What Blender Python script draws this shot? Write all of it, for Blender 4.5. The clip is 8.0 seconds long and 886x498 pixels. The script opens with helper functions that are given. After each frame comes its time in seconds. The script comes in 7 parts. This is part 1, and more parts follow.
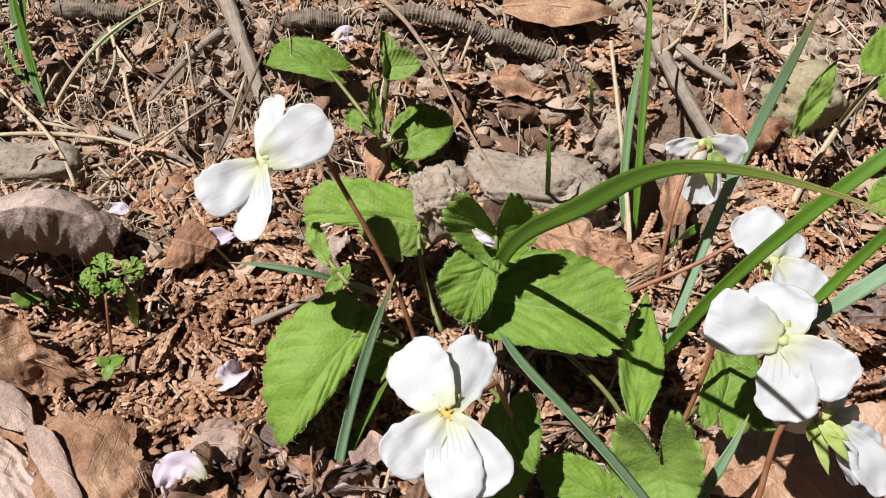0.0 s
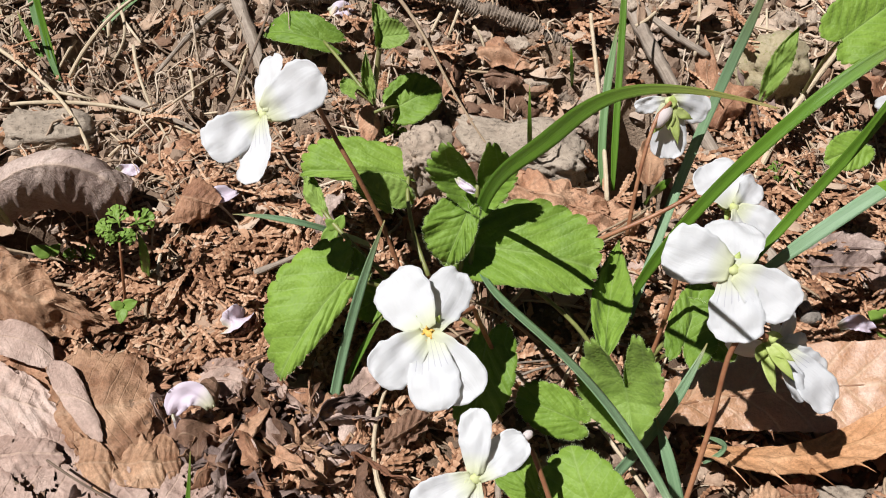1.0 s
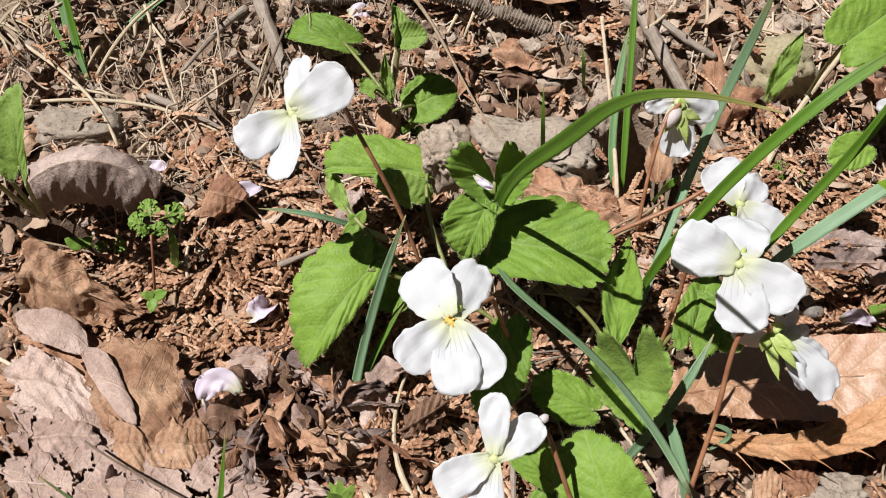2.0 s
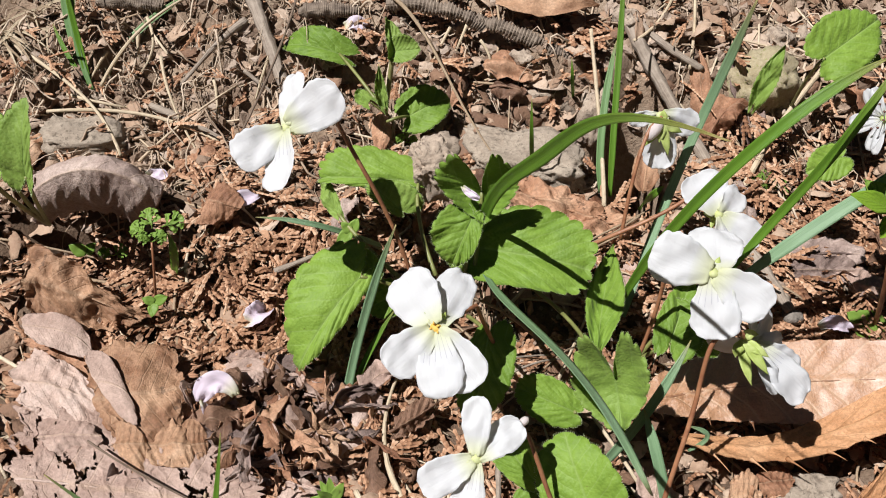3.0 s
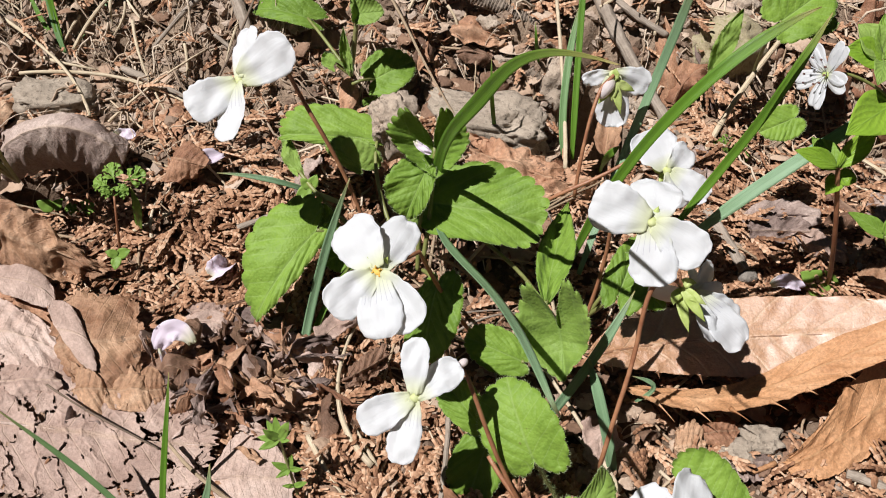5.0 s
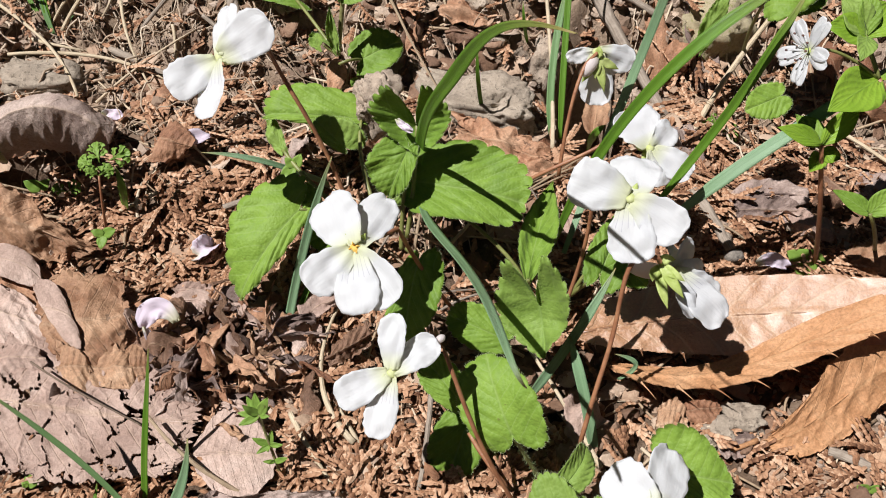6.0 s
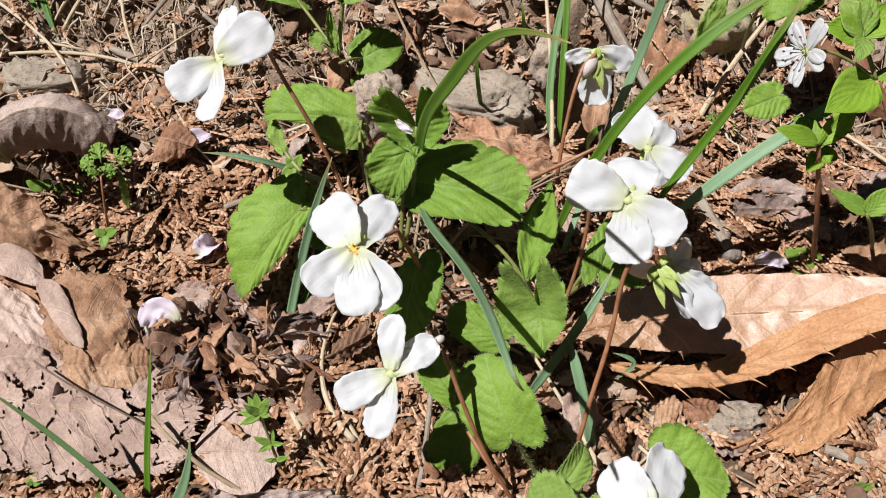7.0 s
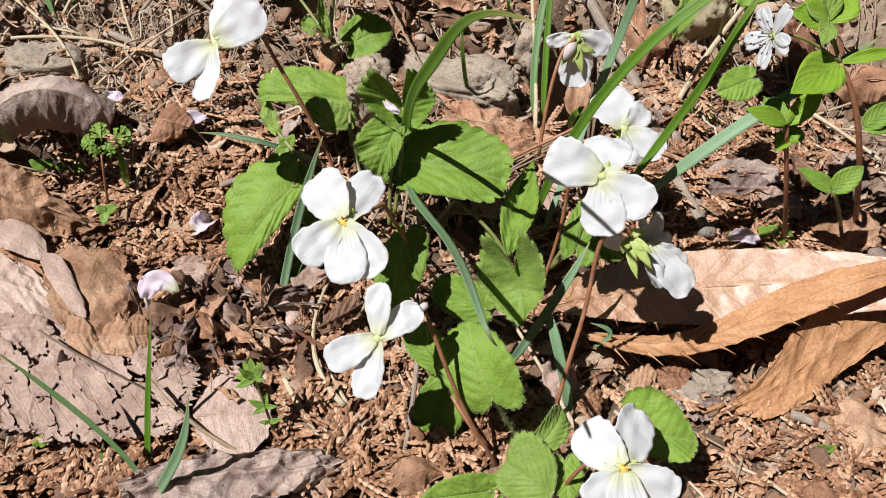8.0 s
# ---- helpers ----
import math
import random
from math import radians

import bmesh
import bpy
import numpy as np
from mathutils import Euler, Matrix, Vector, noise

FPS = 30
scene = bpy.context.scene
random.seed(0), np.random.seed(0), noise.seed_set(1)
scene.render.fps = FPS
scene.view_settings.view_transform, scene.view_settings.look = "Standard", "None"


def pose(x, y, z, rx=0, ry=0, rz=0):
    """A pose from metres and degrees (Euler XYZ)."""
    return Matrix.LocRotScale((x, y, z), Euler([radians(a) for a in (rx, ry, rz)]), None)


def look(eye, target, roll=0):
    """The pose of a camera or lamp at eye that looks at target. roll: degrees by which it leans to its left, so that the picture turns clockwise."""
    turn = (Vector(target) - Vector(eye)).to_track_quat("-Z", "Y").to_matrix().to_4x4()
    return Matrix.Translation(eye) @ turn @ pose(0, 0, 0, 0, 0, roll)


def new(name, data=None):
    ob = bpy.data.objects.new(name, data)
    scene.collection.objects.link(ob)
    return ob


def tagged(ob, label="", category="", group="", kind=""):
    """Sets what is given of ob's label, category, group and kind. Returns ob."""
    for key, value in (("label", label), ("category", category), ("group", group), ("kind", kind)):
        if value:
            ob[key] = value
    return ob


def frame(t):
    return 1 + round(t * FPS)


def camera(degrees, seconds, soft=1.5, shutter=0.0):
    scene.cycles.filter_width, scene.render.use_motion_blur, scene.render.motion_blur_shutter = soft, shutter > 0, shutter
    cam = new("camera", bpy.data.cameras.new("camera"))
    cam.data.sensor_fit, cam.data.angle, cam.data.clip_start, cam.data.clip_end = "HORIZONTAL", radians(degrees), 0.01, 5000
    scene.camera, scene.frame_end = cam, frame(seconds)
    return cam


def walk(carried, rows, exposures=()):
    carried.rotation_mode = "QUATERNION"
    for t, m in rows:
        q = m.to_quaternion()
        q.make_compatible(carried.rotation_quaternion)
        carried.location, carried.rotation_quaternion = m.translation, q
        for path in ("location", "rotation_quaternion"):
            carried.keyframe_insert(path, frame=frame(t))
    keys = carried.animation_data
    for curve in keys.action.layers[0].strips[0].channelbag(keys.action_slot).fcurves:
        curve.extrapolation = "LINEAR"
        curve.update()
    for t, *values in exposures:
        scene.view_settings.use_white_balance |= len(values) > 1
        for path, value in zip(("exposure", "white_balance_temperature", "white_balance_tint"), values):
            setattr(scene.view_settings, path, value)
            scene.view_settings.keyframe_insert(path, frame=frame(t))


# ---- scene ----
cam = camera(55.5, 8.0, 1.0)
CM = 0.01  # all lengths below are in centimetres and are scaled by this
PATH = [
    (0, (0.073, -0.245, 13.644), (0.081, 13.780, -0.615), 0.18),
    (0.5, (0.377, -1.093, 13.764), (0.367, 12.942, -0.485), -0.20),
    (1, (0.413, -1.818, 13.951), (0.333, 12.142, -0.370), -0.36),
    (1.5, (0.034, -2.182, 14.201), (-0.091, 11.737, -0.160), -0.31),
    (3, (0.449, -2.699, 15.011), (0.179, 11.208, 0.639), -0.44),
    (3.5, (0.485, -2.933, 15.331), (0.141, 10.957, 0.946), -0.58),
    (4, (0.449, -3.052, 15.243), (0.088, 10.791, 0.812), -0.47),
    (4.5, (1.035, -3.253, 14.795), (0.674, 10.526, 0.303), -0.41),
    (5, (1.553, -3.481, 14.781), (1.159, 10.229, 0.225), -0.51),
    (6.5, (2.134, -3.629, 14.636), (1.543, 9.767, -0.203), -1.27),
    (7, (2.106, -3.598, 14.872), (1.526, 9.753, -0.008), -1.25),
    (7.5, (2.318, -4.042, 15.081), (1.781, 9.215, 0.115), -1.15),
    (8, (2.355, -4.421, 15.303), (1.879, 8.754, 0.263), -0.91),
]
walk(cam, [(t, look(Vector(eye) * CM, Vector(target) * CM, roll)) for t, eye, target, roll in PATH])

# ---- light ----
SUN_FROM = Vector((-0.46, -0.20, 1.0)).normalized()
world = bpy.data.worlds.new("sky")
scene.world = world
world.use_nodes = True
wn = world.node_tree
sky = wn.nodes.new("ShaderNodeTexSky")
sky.sky_type, sky.sun_disc = "NISHITA", False
sky.sun_elevation = math.asin(SUN_FROM.z)
sky.sun_rotation = math.atan2(SUN_FROM.x, SUN_FROM.y)
wn.nodes["Background"].inputs["Strength"].default_value = 0.0065
wn.links.new(sky.outputs["Color"], wn.nodes["Background"].inputs["Color"])
sun = new("sun", bpy.data.lights.new("sun", "SUN"))
sun.data.energy, sun.data.angle, sun.data.color = 5.0, radians(0.53), (0.985, 0.98, 1.0)
sun.matrix_world = look(SUN_FROM * 3, (0, 0, 0))
scene.view_settings.exposure = 0.52


# ---- materials ----
def nodes_of(name):
    m = bpy.data.materials.new(name)
    m.use_nodes = True
    return m, m.node_tree, m.node_tree.nodes["Principled BSDF"]


def put(tree, kind, operation="", data_type="", blend_type="", feature=""):
    n = tree.nodes.new(kind)
    if operation:
        n.operation = operation
    if data_type:
        n.data_type = data_type
    if blend_type:
        n.blend_type = blend_type
    if feature:
        n.feature = feature
    return n


def join(tree, out, into):
    tree.links.new(out, into)


def calc(tree, op, a, b=None, c=None):
    n = put(tree, "ShaderNodeMath", operation=op)
    for i, v in enumerate((a, b, c)):
        if v is None:
            continue
        if isinstance(v, (int, float)):
            n.inputs[i].default_value = v
        else:
            tree.links.new(v, n.inputs[i])
    return n.outputs[0]


def ramp(tree, fac, stops):
    n = put(tree, "ShaderNodeValToRGB")
    e = n.color_ramp.elements
    while len(e) < len(stops):
        e.new(0.5)
    for el, (at, col) in zip(e, stops):
        el.position, el.color = at, (*col, 1)
    tree.links.new(fac, n.inputs[0])
    return n.outputs["Color"]


def blend(tree, fac, a, b, mode="MIX"):
    n = put(tree, "ShaderNodeMix", data_type="RGBA", blend_type=mode)
    for i, v in ((0, fac), (6, a), (7, b)):
        if isinstance(v, (int, float)):
            n.inputs[i].default_value = v
        elif isinstance(v, tuple):
            n.inputs[i].default_value = (*v, 1)
        else:
            tree.links.new(v, n.inputs[i])
    return n.outputs[2]


def grain(tree, scale, detail=4.0, rough=0.6, stretch=None):
    """Noise with its scale in features per centimetre."""
    co = put(tree, "ShaderNodeTexCoord").outputs["Object"]
    if stretch:
        mp = put(tree, "ShaderNodeMapping")
        mp.inputs["Scale"].default_value = stretch
        join(tree, co, mp.inputs["Vector"])
        co = mp.outputs["Vector"]
    n = put(tree, "ShaderNodeTexNoise")
    n.inputs["Scale"].default_value, n.inputs["Detail"].default_value = scale * 100, detail
    n.inputs["Roughness"].default_value = rough
    join(tree, co, n.inputs["Vector"])
    return n.outputs["Fac"]


def bumped(tree, bsdf, height, strength, distance):
    n = put(tree, "ShaderNodeBump")
    n.inputs["Strength"].default_value, n.inputs["Distance"].default_value = strength, distance * CM
    join(tree, height, n.inputs["Height"])
    join(tree, n.outputs["Normal"], bsdf.inputs["Normal"])
    return n.outputs["Normal"]


def letting_light(tree, bsdf, colour, share, normal=None):
    """A thin sheet: part of the light that falls on one side leaves by the other."""
    tr = put(tree, "ShaderNodeBsdfTranslucent")
    if isinstance(colour, tuple):
        tr.inputs["Color"].default_value = (*colour, 1)
    else:
        join(tree, colour, tr.inputs["Color"])
    if normal:
        join(tree, normal, tr.inputs["Normal"])
    mix = put(tree, "ShaderNodeMixShader")
    mix.inputs[0].default_value = share
    join(tree, bsdf.outputs[0], mix.inputs[1])
    join(tree, tr.outputs[0], mix.inputs[2])
    join(tree, mix.outputs[0], tree.nodes["Material Output"].inputs["Surface"])


def leaf_uv(tree):
    """u from the leaf's base to its tip, and the share of the half width from the midrib."""
    uv = put(tree, "ShaderNodeUVMap")
    sep = put(tree, "ShaderNodeSeparateXYZ")
    join(tree, uv.outputs[0], sep.inputs[0])
    side = calc(tree, "ABSOLUTE", calc(tree, "MULTIPLY_ADD", sep.outputs[1], 2.0, -1.0))
    return sep.outputs[0], side


def veins(tree, count, slant, thin, wobble=0.15):
    """1 on the midrib and the side veins, falling to 0 between them."""
    u, side = leaf_uv(tree)
    wob = calc(tree, "MULTIPLY", calc(tree, "SUBTRACT", grain(tree, 1.2, 2.0), 0.5), wobble * 4)
    s = calc(tree, "ADD", calc(tree, "SUBTRACT", calc(tree, "MULTIPLY", u, count), calc(tree, "MULTIPLY", side, slant)), wob)
    d = calc(tree, "ABSOLUTE", calc(tree, "SUBTRACT", calc(tree, "FRACT", s), 0.5))
    branch = calc(tree, "SMOOTH_MAX", calc(tree, "SUBTRACT", 1.0, calc(tree, "DIVIDE", d, thin)), 0.0, 0.1)
    rib = calc(tree, "SMOOTH_MAX", calc(tree, "SUBTRACT", 1.0, calc(tree, "DIVIDE", side, 0.06)), 0.0, 0.1)
    return calc(tree, "MINIMUM", calc(tree, "MAXIMUM", calc(tree, "MULTIPLY", branch, 0.7), rib), 1.0), u, side


def green_leaf(name, dark, light, vein, share=0.35, count=6.0, slant=2.6, thin=0.07, rough=0.58, relief=0.3):
    m, t, b = nodes_of(name)
    v, u, side = veins(t, count, slant, thin)
    rnd = put(t, "ShaderNodeObjectInfo").outputs["Random"]
    mott = calc(t, "ADD", calc(t, "MULTIPLY", grain(t, 2.0, 5.0, 0.75), 0.9), calc(t, "MULTIPLY", rnd, 0.25))
    col = ramp(t, mott, ((0.25, dark), (0.75, light)))
    fine = grain(t, 22.0, 2.0)
    col = blend(t, calc(t, "MULTIPLY", fine, 0.35), col, light)
    col = blend(t, calc(t, "MULTIPLY", v, 0.38), col, vein)
    spots = calc(t, "GREATER_THAN", grain(t, 5.5, 2.0), 0.75)
    col = blend(t, calc(t, "MULTIPLY", spots, 0.55), col, (0.16, 0.13, 0.04))
    join(t, col, b.inputs["Base Color"])
    b.inputs["Roughness"].default_value = rough
    b.inputs["Specular IOR Level"].default_value = 0.3
    b.inputs["Sheen Weight"].default_value = 0.05
    soft = veins(t, count, slant, 0.4)[0]
    h = calc(t, "SUBTRACT", calc(t, "MULTIPLY", grain(t, 6.0, 3.0), 0.35), calc(t, "MULTIPLY", soft, 0.6))
    cell = put(t, "ShaderNodeTexVoronoi", feature="F1")
    cell.inputs["Scale"].default_value = 1500.0
    join(t, put(t, "ShaderNodeTexCoord").outputs["Object"], cell.inputs["Vector"])
    h = calc(t, "ADD", h, calc(t, "ADD", calc(t, "MULTIPLY", fine, 0.3), calc(t, "MULTIPLY", cell.outputs["Distance"], -0.4)))
    n = bumped(t, b, h, relief, 0.085)
    letting_light(t, b, blend(t, 0.5, col, (0.30, 0.42, 0.03)), share, n)
    return m


LEAF = green_leaf("violet_leaf_green", (0.085, 0.17, 0.014), (0.25, 0.385, 0.055), (0.36, 0.47, 0.17))
LEAF_YOUNG = green_leaf("young_leaf_green", (0.15, 0.25, 0.03), (0.32, 0.45, 0.10), (0.34, 0.48, 0.15), 0.42)
LEAF_SEED = green_leaf("seedling_green", (0.13, 0.24, 0.03), (0.27, 0.41, 0.075), (0.28, 0.42, 0.1), 0.4, 2.0, 2.0, 0.05, 0.5, 0.08)
LEAF_SMOOTH = green_leaf("stitchwort_leaf_green", (0.16, 0.30, 0.018), (0.29, 0.45, 0.045), (0.28, 0.44, 0.09), 0.42, 5.0, 3.4, 0.05, 0.42, 0.3)


def grass(name, dark, light, share):
    m, t, b = nodes_of(name)
    u, side = leaf_uv(t)
    uv = put(t, "ShaderNodeUVMap")
    mp = put(t, "ShaderNodeMapping")
    mp.inputs["Scale"].default_value = (1.5, 26.0, 1.0)
    join(t, uv.outputs[0], mp.inputs["Vector"])
    n = put(t, "ShaderNodeTexNoise")
    n.inputs["Scale"].default_value, n.inputs["Detail"].default_value = 1.0, 2.0
    join(t, mp.outputs[0], n.inputs["Vector"])
    lines = n.outputs["Fac"]
    col = ramp(t, calc(t, "ADD", calc(t, "MULTIPLY", lines, 0.8), calc(t, "MULTIPLY", grain(t, 1.0), 0.25)), ((0.3, dark), (0.75, light)))
    tip = calc(t, "POWER", u, 14.0)
    col = blend(t, tip, col, (0.42, 0.33, 0.12))
    join(t, col, b.inputs["Base Color"])
    b.inputs["Roughness"].default_value = 0.42
    nn = bumped(t, b, lines, 0.5, 0.03)
    letting_light(t, b, blend(t, 0.5, col, (0.25, 0.4, 0.03)), share, nn)
    return m


GRASS = grass("grass_green", (0.075, 0.185, 0.012), (0.18, 0.335, 0.035), 0.32)
GRASS_BLUE = grass("grass_blue_green", (0.14, 0.25, 0.12), (0.28, 0.42, 0.235), 0.25)
GRASS_PALE = grass("grass_pale_green", (0.13, 0.25, 0.08), (0.24, 0.38, 0.16), 0.3)


def petal_material(name, white, lined, tint):
    m, t, b = nodes_of(name)
    u, side = leaf_uv(t)
    uv = put(t, "ShaderNodeUVMap")
    mp = put(t, "ShaderNodeMapping")
    mp.inputs["Scale"].default_value = (1.2, 11.0, 1.0)
    join(t, uv.outputs[0], mp.inputs["Vector"])
    n = put(t, "ShaderNodeTexNoise")
    n.inputs["Scale"].default_value, n.inputs["Detail"].default_value = 1.0, 3.0
    join(t, mp.outputs[0], n.inputs["Vector"])
    col = blend(t, calc(t, "MULTIPLY", n.outputs["Fac"], 0.35), white, tint)
    base = calc(t, "SUBTRACT", 1.0, calc(t, "DIVIDE", u, 0.3))
    base = calc(t, "MINIMUM", calc(t, "MAXIMUM", base, 0.0), 1.0)
    col = blend(t, calc(t, "MULTIPLY", base, 0.7), col, (0.66, 0.68, 0.32))
    if lined:
        s = calc(t, "ABSOLUTE", calc(t, "SUBTRACT", calc(t, "FRACT", calc(t, "MULTIPLY", side, 3.6)), 0.5))
        thin = calc(t, "LESS_THAN", calc(t, "ADD", s, calc(t, "MULTIPLY", n.outputs["Fac"], 0.16)), 0.15)
        reach = calc(t, "MULTIPLY", calc(t, "LESS_THAN", u, calc(t, "MULTIPLY_ADD", n.outputs["Fac"], 0.4, 0.17)), calc(t, "LESS_THAN", side, 0.72))
        col = blend(t, calc(t, "MULTIPLY", calc(t, "MULTIPLY", thin, reach), 0.3), col, (0.16, 0.12, 0.24))
    join(t, col, b.inputs["Base Color"])
    b.inputs["Roughness"].default_value = 0.6
    b.inputs["Specular IOR Level"].default_value = 0.25
    b.inputs["Sheen Weight"].default_value = 0.1
    nn = bumped(t, b, calc(t, "ADD", n.outputs["Fac"], calc(t, "MULTIPLY", grain(t, 18.0, 2.0), 0.2)), 0.25, 0.04)
    letting_light(t, b, blend(t, 0.75, (0.88, 0.88, 0.84), col), 0.48, nn)
    return m


PETAL = petal_material("white_petal", (0.74, 0.74, 0.735), False, (0.68, 0.68, 0.71))
PETAL_LINED = petal_material("white_petal_with_violet_lines", (0.74, 0.74, 0.735), True, (0.68, 0.68, 0.71))
FALLEN = petal_material("pale_pink_petal", (0.82, 0.74, 0.80), False, (0.68, 0.53, 0.68))
SPUR = petal_material("pale_spur", (0.80, 0.72, 0.70), False, (0.72, 0.58, 0.56))


def dead(name, stops, share=0.12, count=9.0, slant=3.0, thin=0.07, rough=0.6, gloss=0.3, vein=(0.48, 0.34, 0.22), vein_share=0.3, relief=0.7, spoil=0.68, fleck=0.55):
    m, t, b = nodes_of(name)
    v, u, side = veins(t, count, slant, thin, 0.08)
    rnd = put(t, "ShaderNodeObjectInfo").outputs["Random"]
    big = calc(t, "ADD", calc(t, "MULTIPLY", grain(t, 0.9, 5.0, 0.65), 0.9), calc(t, "MULTIPLY_ADD", rnd, 0.3, -0.15))
    col = ramp(t, big, stops)
    speck = grain(t, 16.0, 4.0, 0.7)
    col = blend(t, fleck, col, ramp(t, speck, ((0.3, (0.3, 0.25, 0.2)), (0.75, (0.95, 0.85, 0.78)))), "OVERLAY")
    col = blend(t, calc(t, "MULTIPLY", v, vein_share), col, vein)
    rot = calc(t, "GREATER_THAN", grain(t, 3.1, 4.0, 0.65), spoil)
    col = blend(t, calc(t, "MULTIPLY", rot, 0.6), col, (0.075, 0.045, 0.03))
    h = calc(t, "ADD", calc(t, "MULTIPLY", grain(t, 6.0, 5.0), 0.8), calc(t, "MULTIPLY", v, -0.3))
    join(t, col, b.inputs["Base Color"])
    b.inputs["Roughness"].default_value = rough
    b.inputs["Specular IOR Level"].default_value = gloss
    b.inputs["Coat Weight"].default_value = 1.0 if gloss > 0.9 else 0.0
    b.inputs["Coat Roughness"].default_value, b.inputs["Coat IOR"].default_value = 0.46, 1.9
    mesh = put(t, "ShaderNodeTexVoronoi", feature="DISTANCE_TO_EDGE")
    mesh.inputs["Scale"].default_value = 1700.0
    join(t, put(t, "ShaderNodeTexCoord").outputs["Object"], mesh.inputs["Vector"])
    h = calc(t, "ADD", h, calc(t, "MULTIPLY", calc(t, "MINIMUM", mesh.outputs["Distance"], 0.12), 0.0 if gloss > 0.9 else 0.8))
    nn = bumped(t, b, calc(t, "ADD", h, calc(t, "MULTIPLY", speck, 0.35)), relief, 0.065)
    letting_light(t, b, blend(t, 0.5, col, (0.5, 0.22, 0.07)), share, nn)
    return m


DEAD_TAN = dead("tan_dead_leaf", ((0.28, (0.20, 0.105, 0.058)), (0.5, (0.40, 0.255, 0.160)), (0.74, (0.56, 0.415, 0.295))))
DEAD_PINK = dead("pinkish_dead_leaf", ((0.26, (0.295, 0.206, 0.168)), (0.5, (0.44, 0.332, 0.28)), (0.75, (0.53, 0.43, 0.378))), 0.08, 11.0, 2.0, 0.05, relief=0.7, spoil=0.75, fleck=0.4)
DEAD_RED = dead("reddish_dead_leaf", ((0.3, (0.18, 0.085, 0.048)), (0.5, (0.36, 0.205, 0.125)), (0.75, (0.50, 0.335, 0.225))))
DEAD_DARK = dead("dark_brown_dead_leaf", ((0.3, (0.10, 0.055, 0.035)), (0.5, (0.20, 0.12, 0.08)), (0.75, (0.34, 0.23, 0.17))))
DEAD_GREY = dead("grey_dead_leaf", ((0.3, (0.13, 0.095, 0.085)), (0.5, (0.29, 0.225, 0.2)), (0.75, (0.47, 0.395, 0.355))))
CHESTNUT = dead("chestnut_dead_leaf", ((0.3, (0.29, 0.132, 0.056)), (0.5, (0.40, 0.205, 0.098)), (0.75, (0.47, 0.28, 0.158))), 0.15, 11.0, 1.6, 0.09, 0.46, 1.0, (0.62, 0.42, 0.25), 0.6, 0.9, spoil=0.76, fleck=0.4)
CHESTNUT_MATT = dead("matt_chestnut_dead_leaf", ((0.3, (0.33, 0.165, 0.075)), (0.5, (0.46, 0.255, 0.13)), (0.75, (0.53, 0.33, 0.19))), 0.18, 11.0, 1.6, 0.06, 0.6, 0.3, (0.5, 0.3, 0.15), 0.5, 0.5, spoil=0.72)


def litter(name, stops, rough=0.75, share=0.0, scale=9.0, scaly=False):
    m, t, b = nodes_of(name)
    isl = put(t, "ShaderNodeNewGeometry").outputs["Random Per Island"]
    f = calc(t, "ADD", calc(t, "MULTIPLY", isl, 0.7), calc(t, "MULTIPLY", grain(t, scale, 4.0, 0.7), 0.4))
    if scaly:  # each scale is darker at its foot than at its tip
        f = calc(t, "ADD", calc(t, "MULTIPLY", f, 0.8), calc(t, "MULTIPLY_ADD", leaf_uv(t)[0], 0.24, -0.06))
    col = ramp(t, f, stops)
    join(t, col, b.inputs["Base Color"])
    b.inputs["Roughness"].default_value = rough
    b.inputs["Specular IOR Level"].default_value = 0.25
    nn = bumped(t, b, grain(t, scale * 1.6, 4.0), 0.8, 0.05)
    if share:
        letting_light(t, b, col, share, nn)
    return m


NEEDLES = litter("cypress_litter", ((0.12, (0.085, 0.035, 0.018)), (0.4, (0.265, 0.132, 0.069)), (0.68, (0.44, 0.253, 0.15)), (1.0, (0.62, 0.45, 0.31))), scaly=True)
FLAKES = litter("leaf_crumbs", ((0.1, (0.10, 0.055, 0.035)), (0.4, (0.25, 0.145, 0.09)), (0.7, (0.41, 0.28, 0.19)), (1.0, (0.55, 0.43, 0.33))), 0.7, 0.08)
STRAWS = litter("straw_litter", ((0.1, (0.20, 0.125, 0.075)), (0.5, (0.42, 0.31, 0.20)), (1.0, (0.62, 0.52, 0.38))))
ROOTS = litter("rootlets", ((0.1, (0.20, 0.135, 0.09)), (0.5, (0.40, 0.295, 0.205)), (1.0, (0.60, 0.49, 0.37))))
CRUMBS = litter("soil_crumbs", ((0.1, (0.11, 0.07, 0.047)), (0.5, (0.24, 0.165, 0.115)), (1.0, (0.42, 0.33, 0.26))), 0.9)


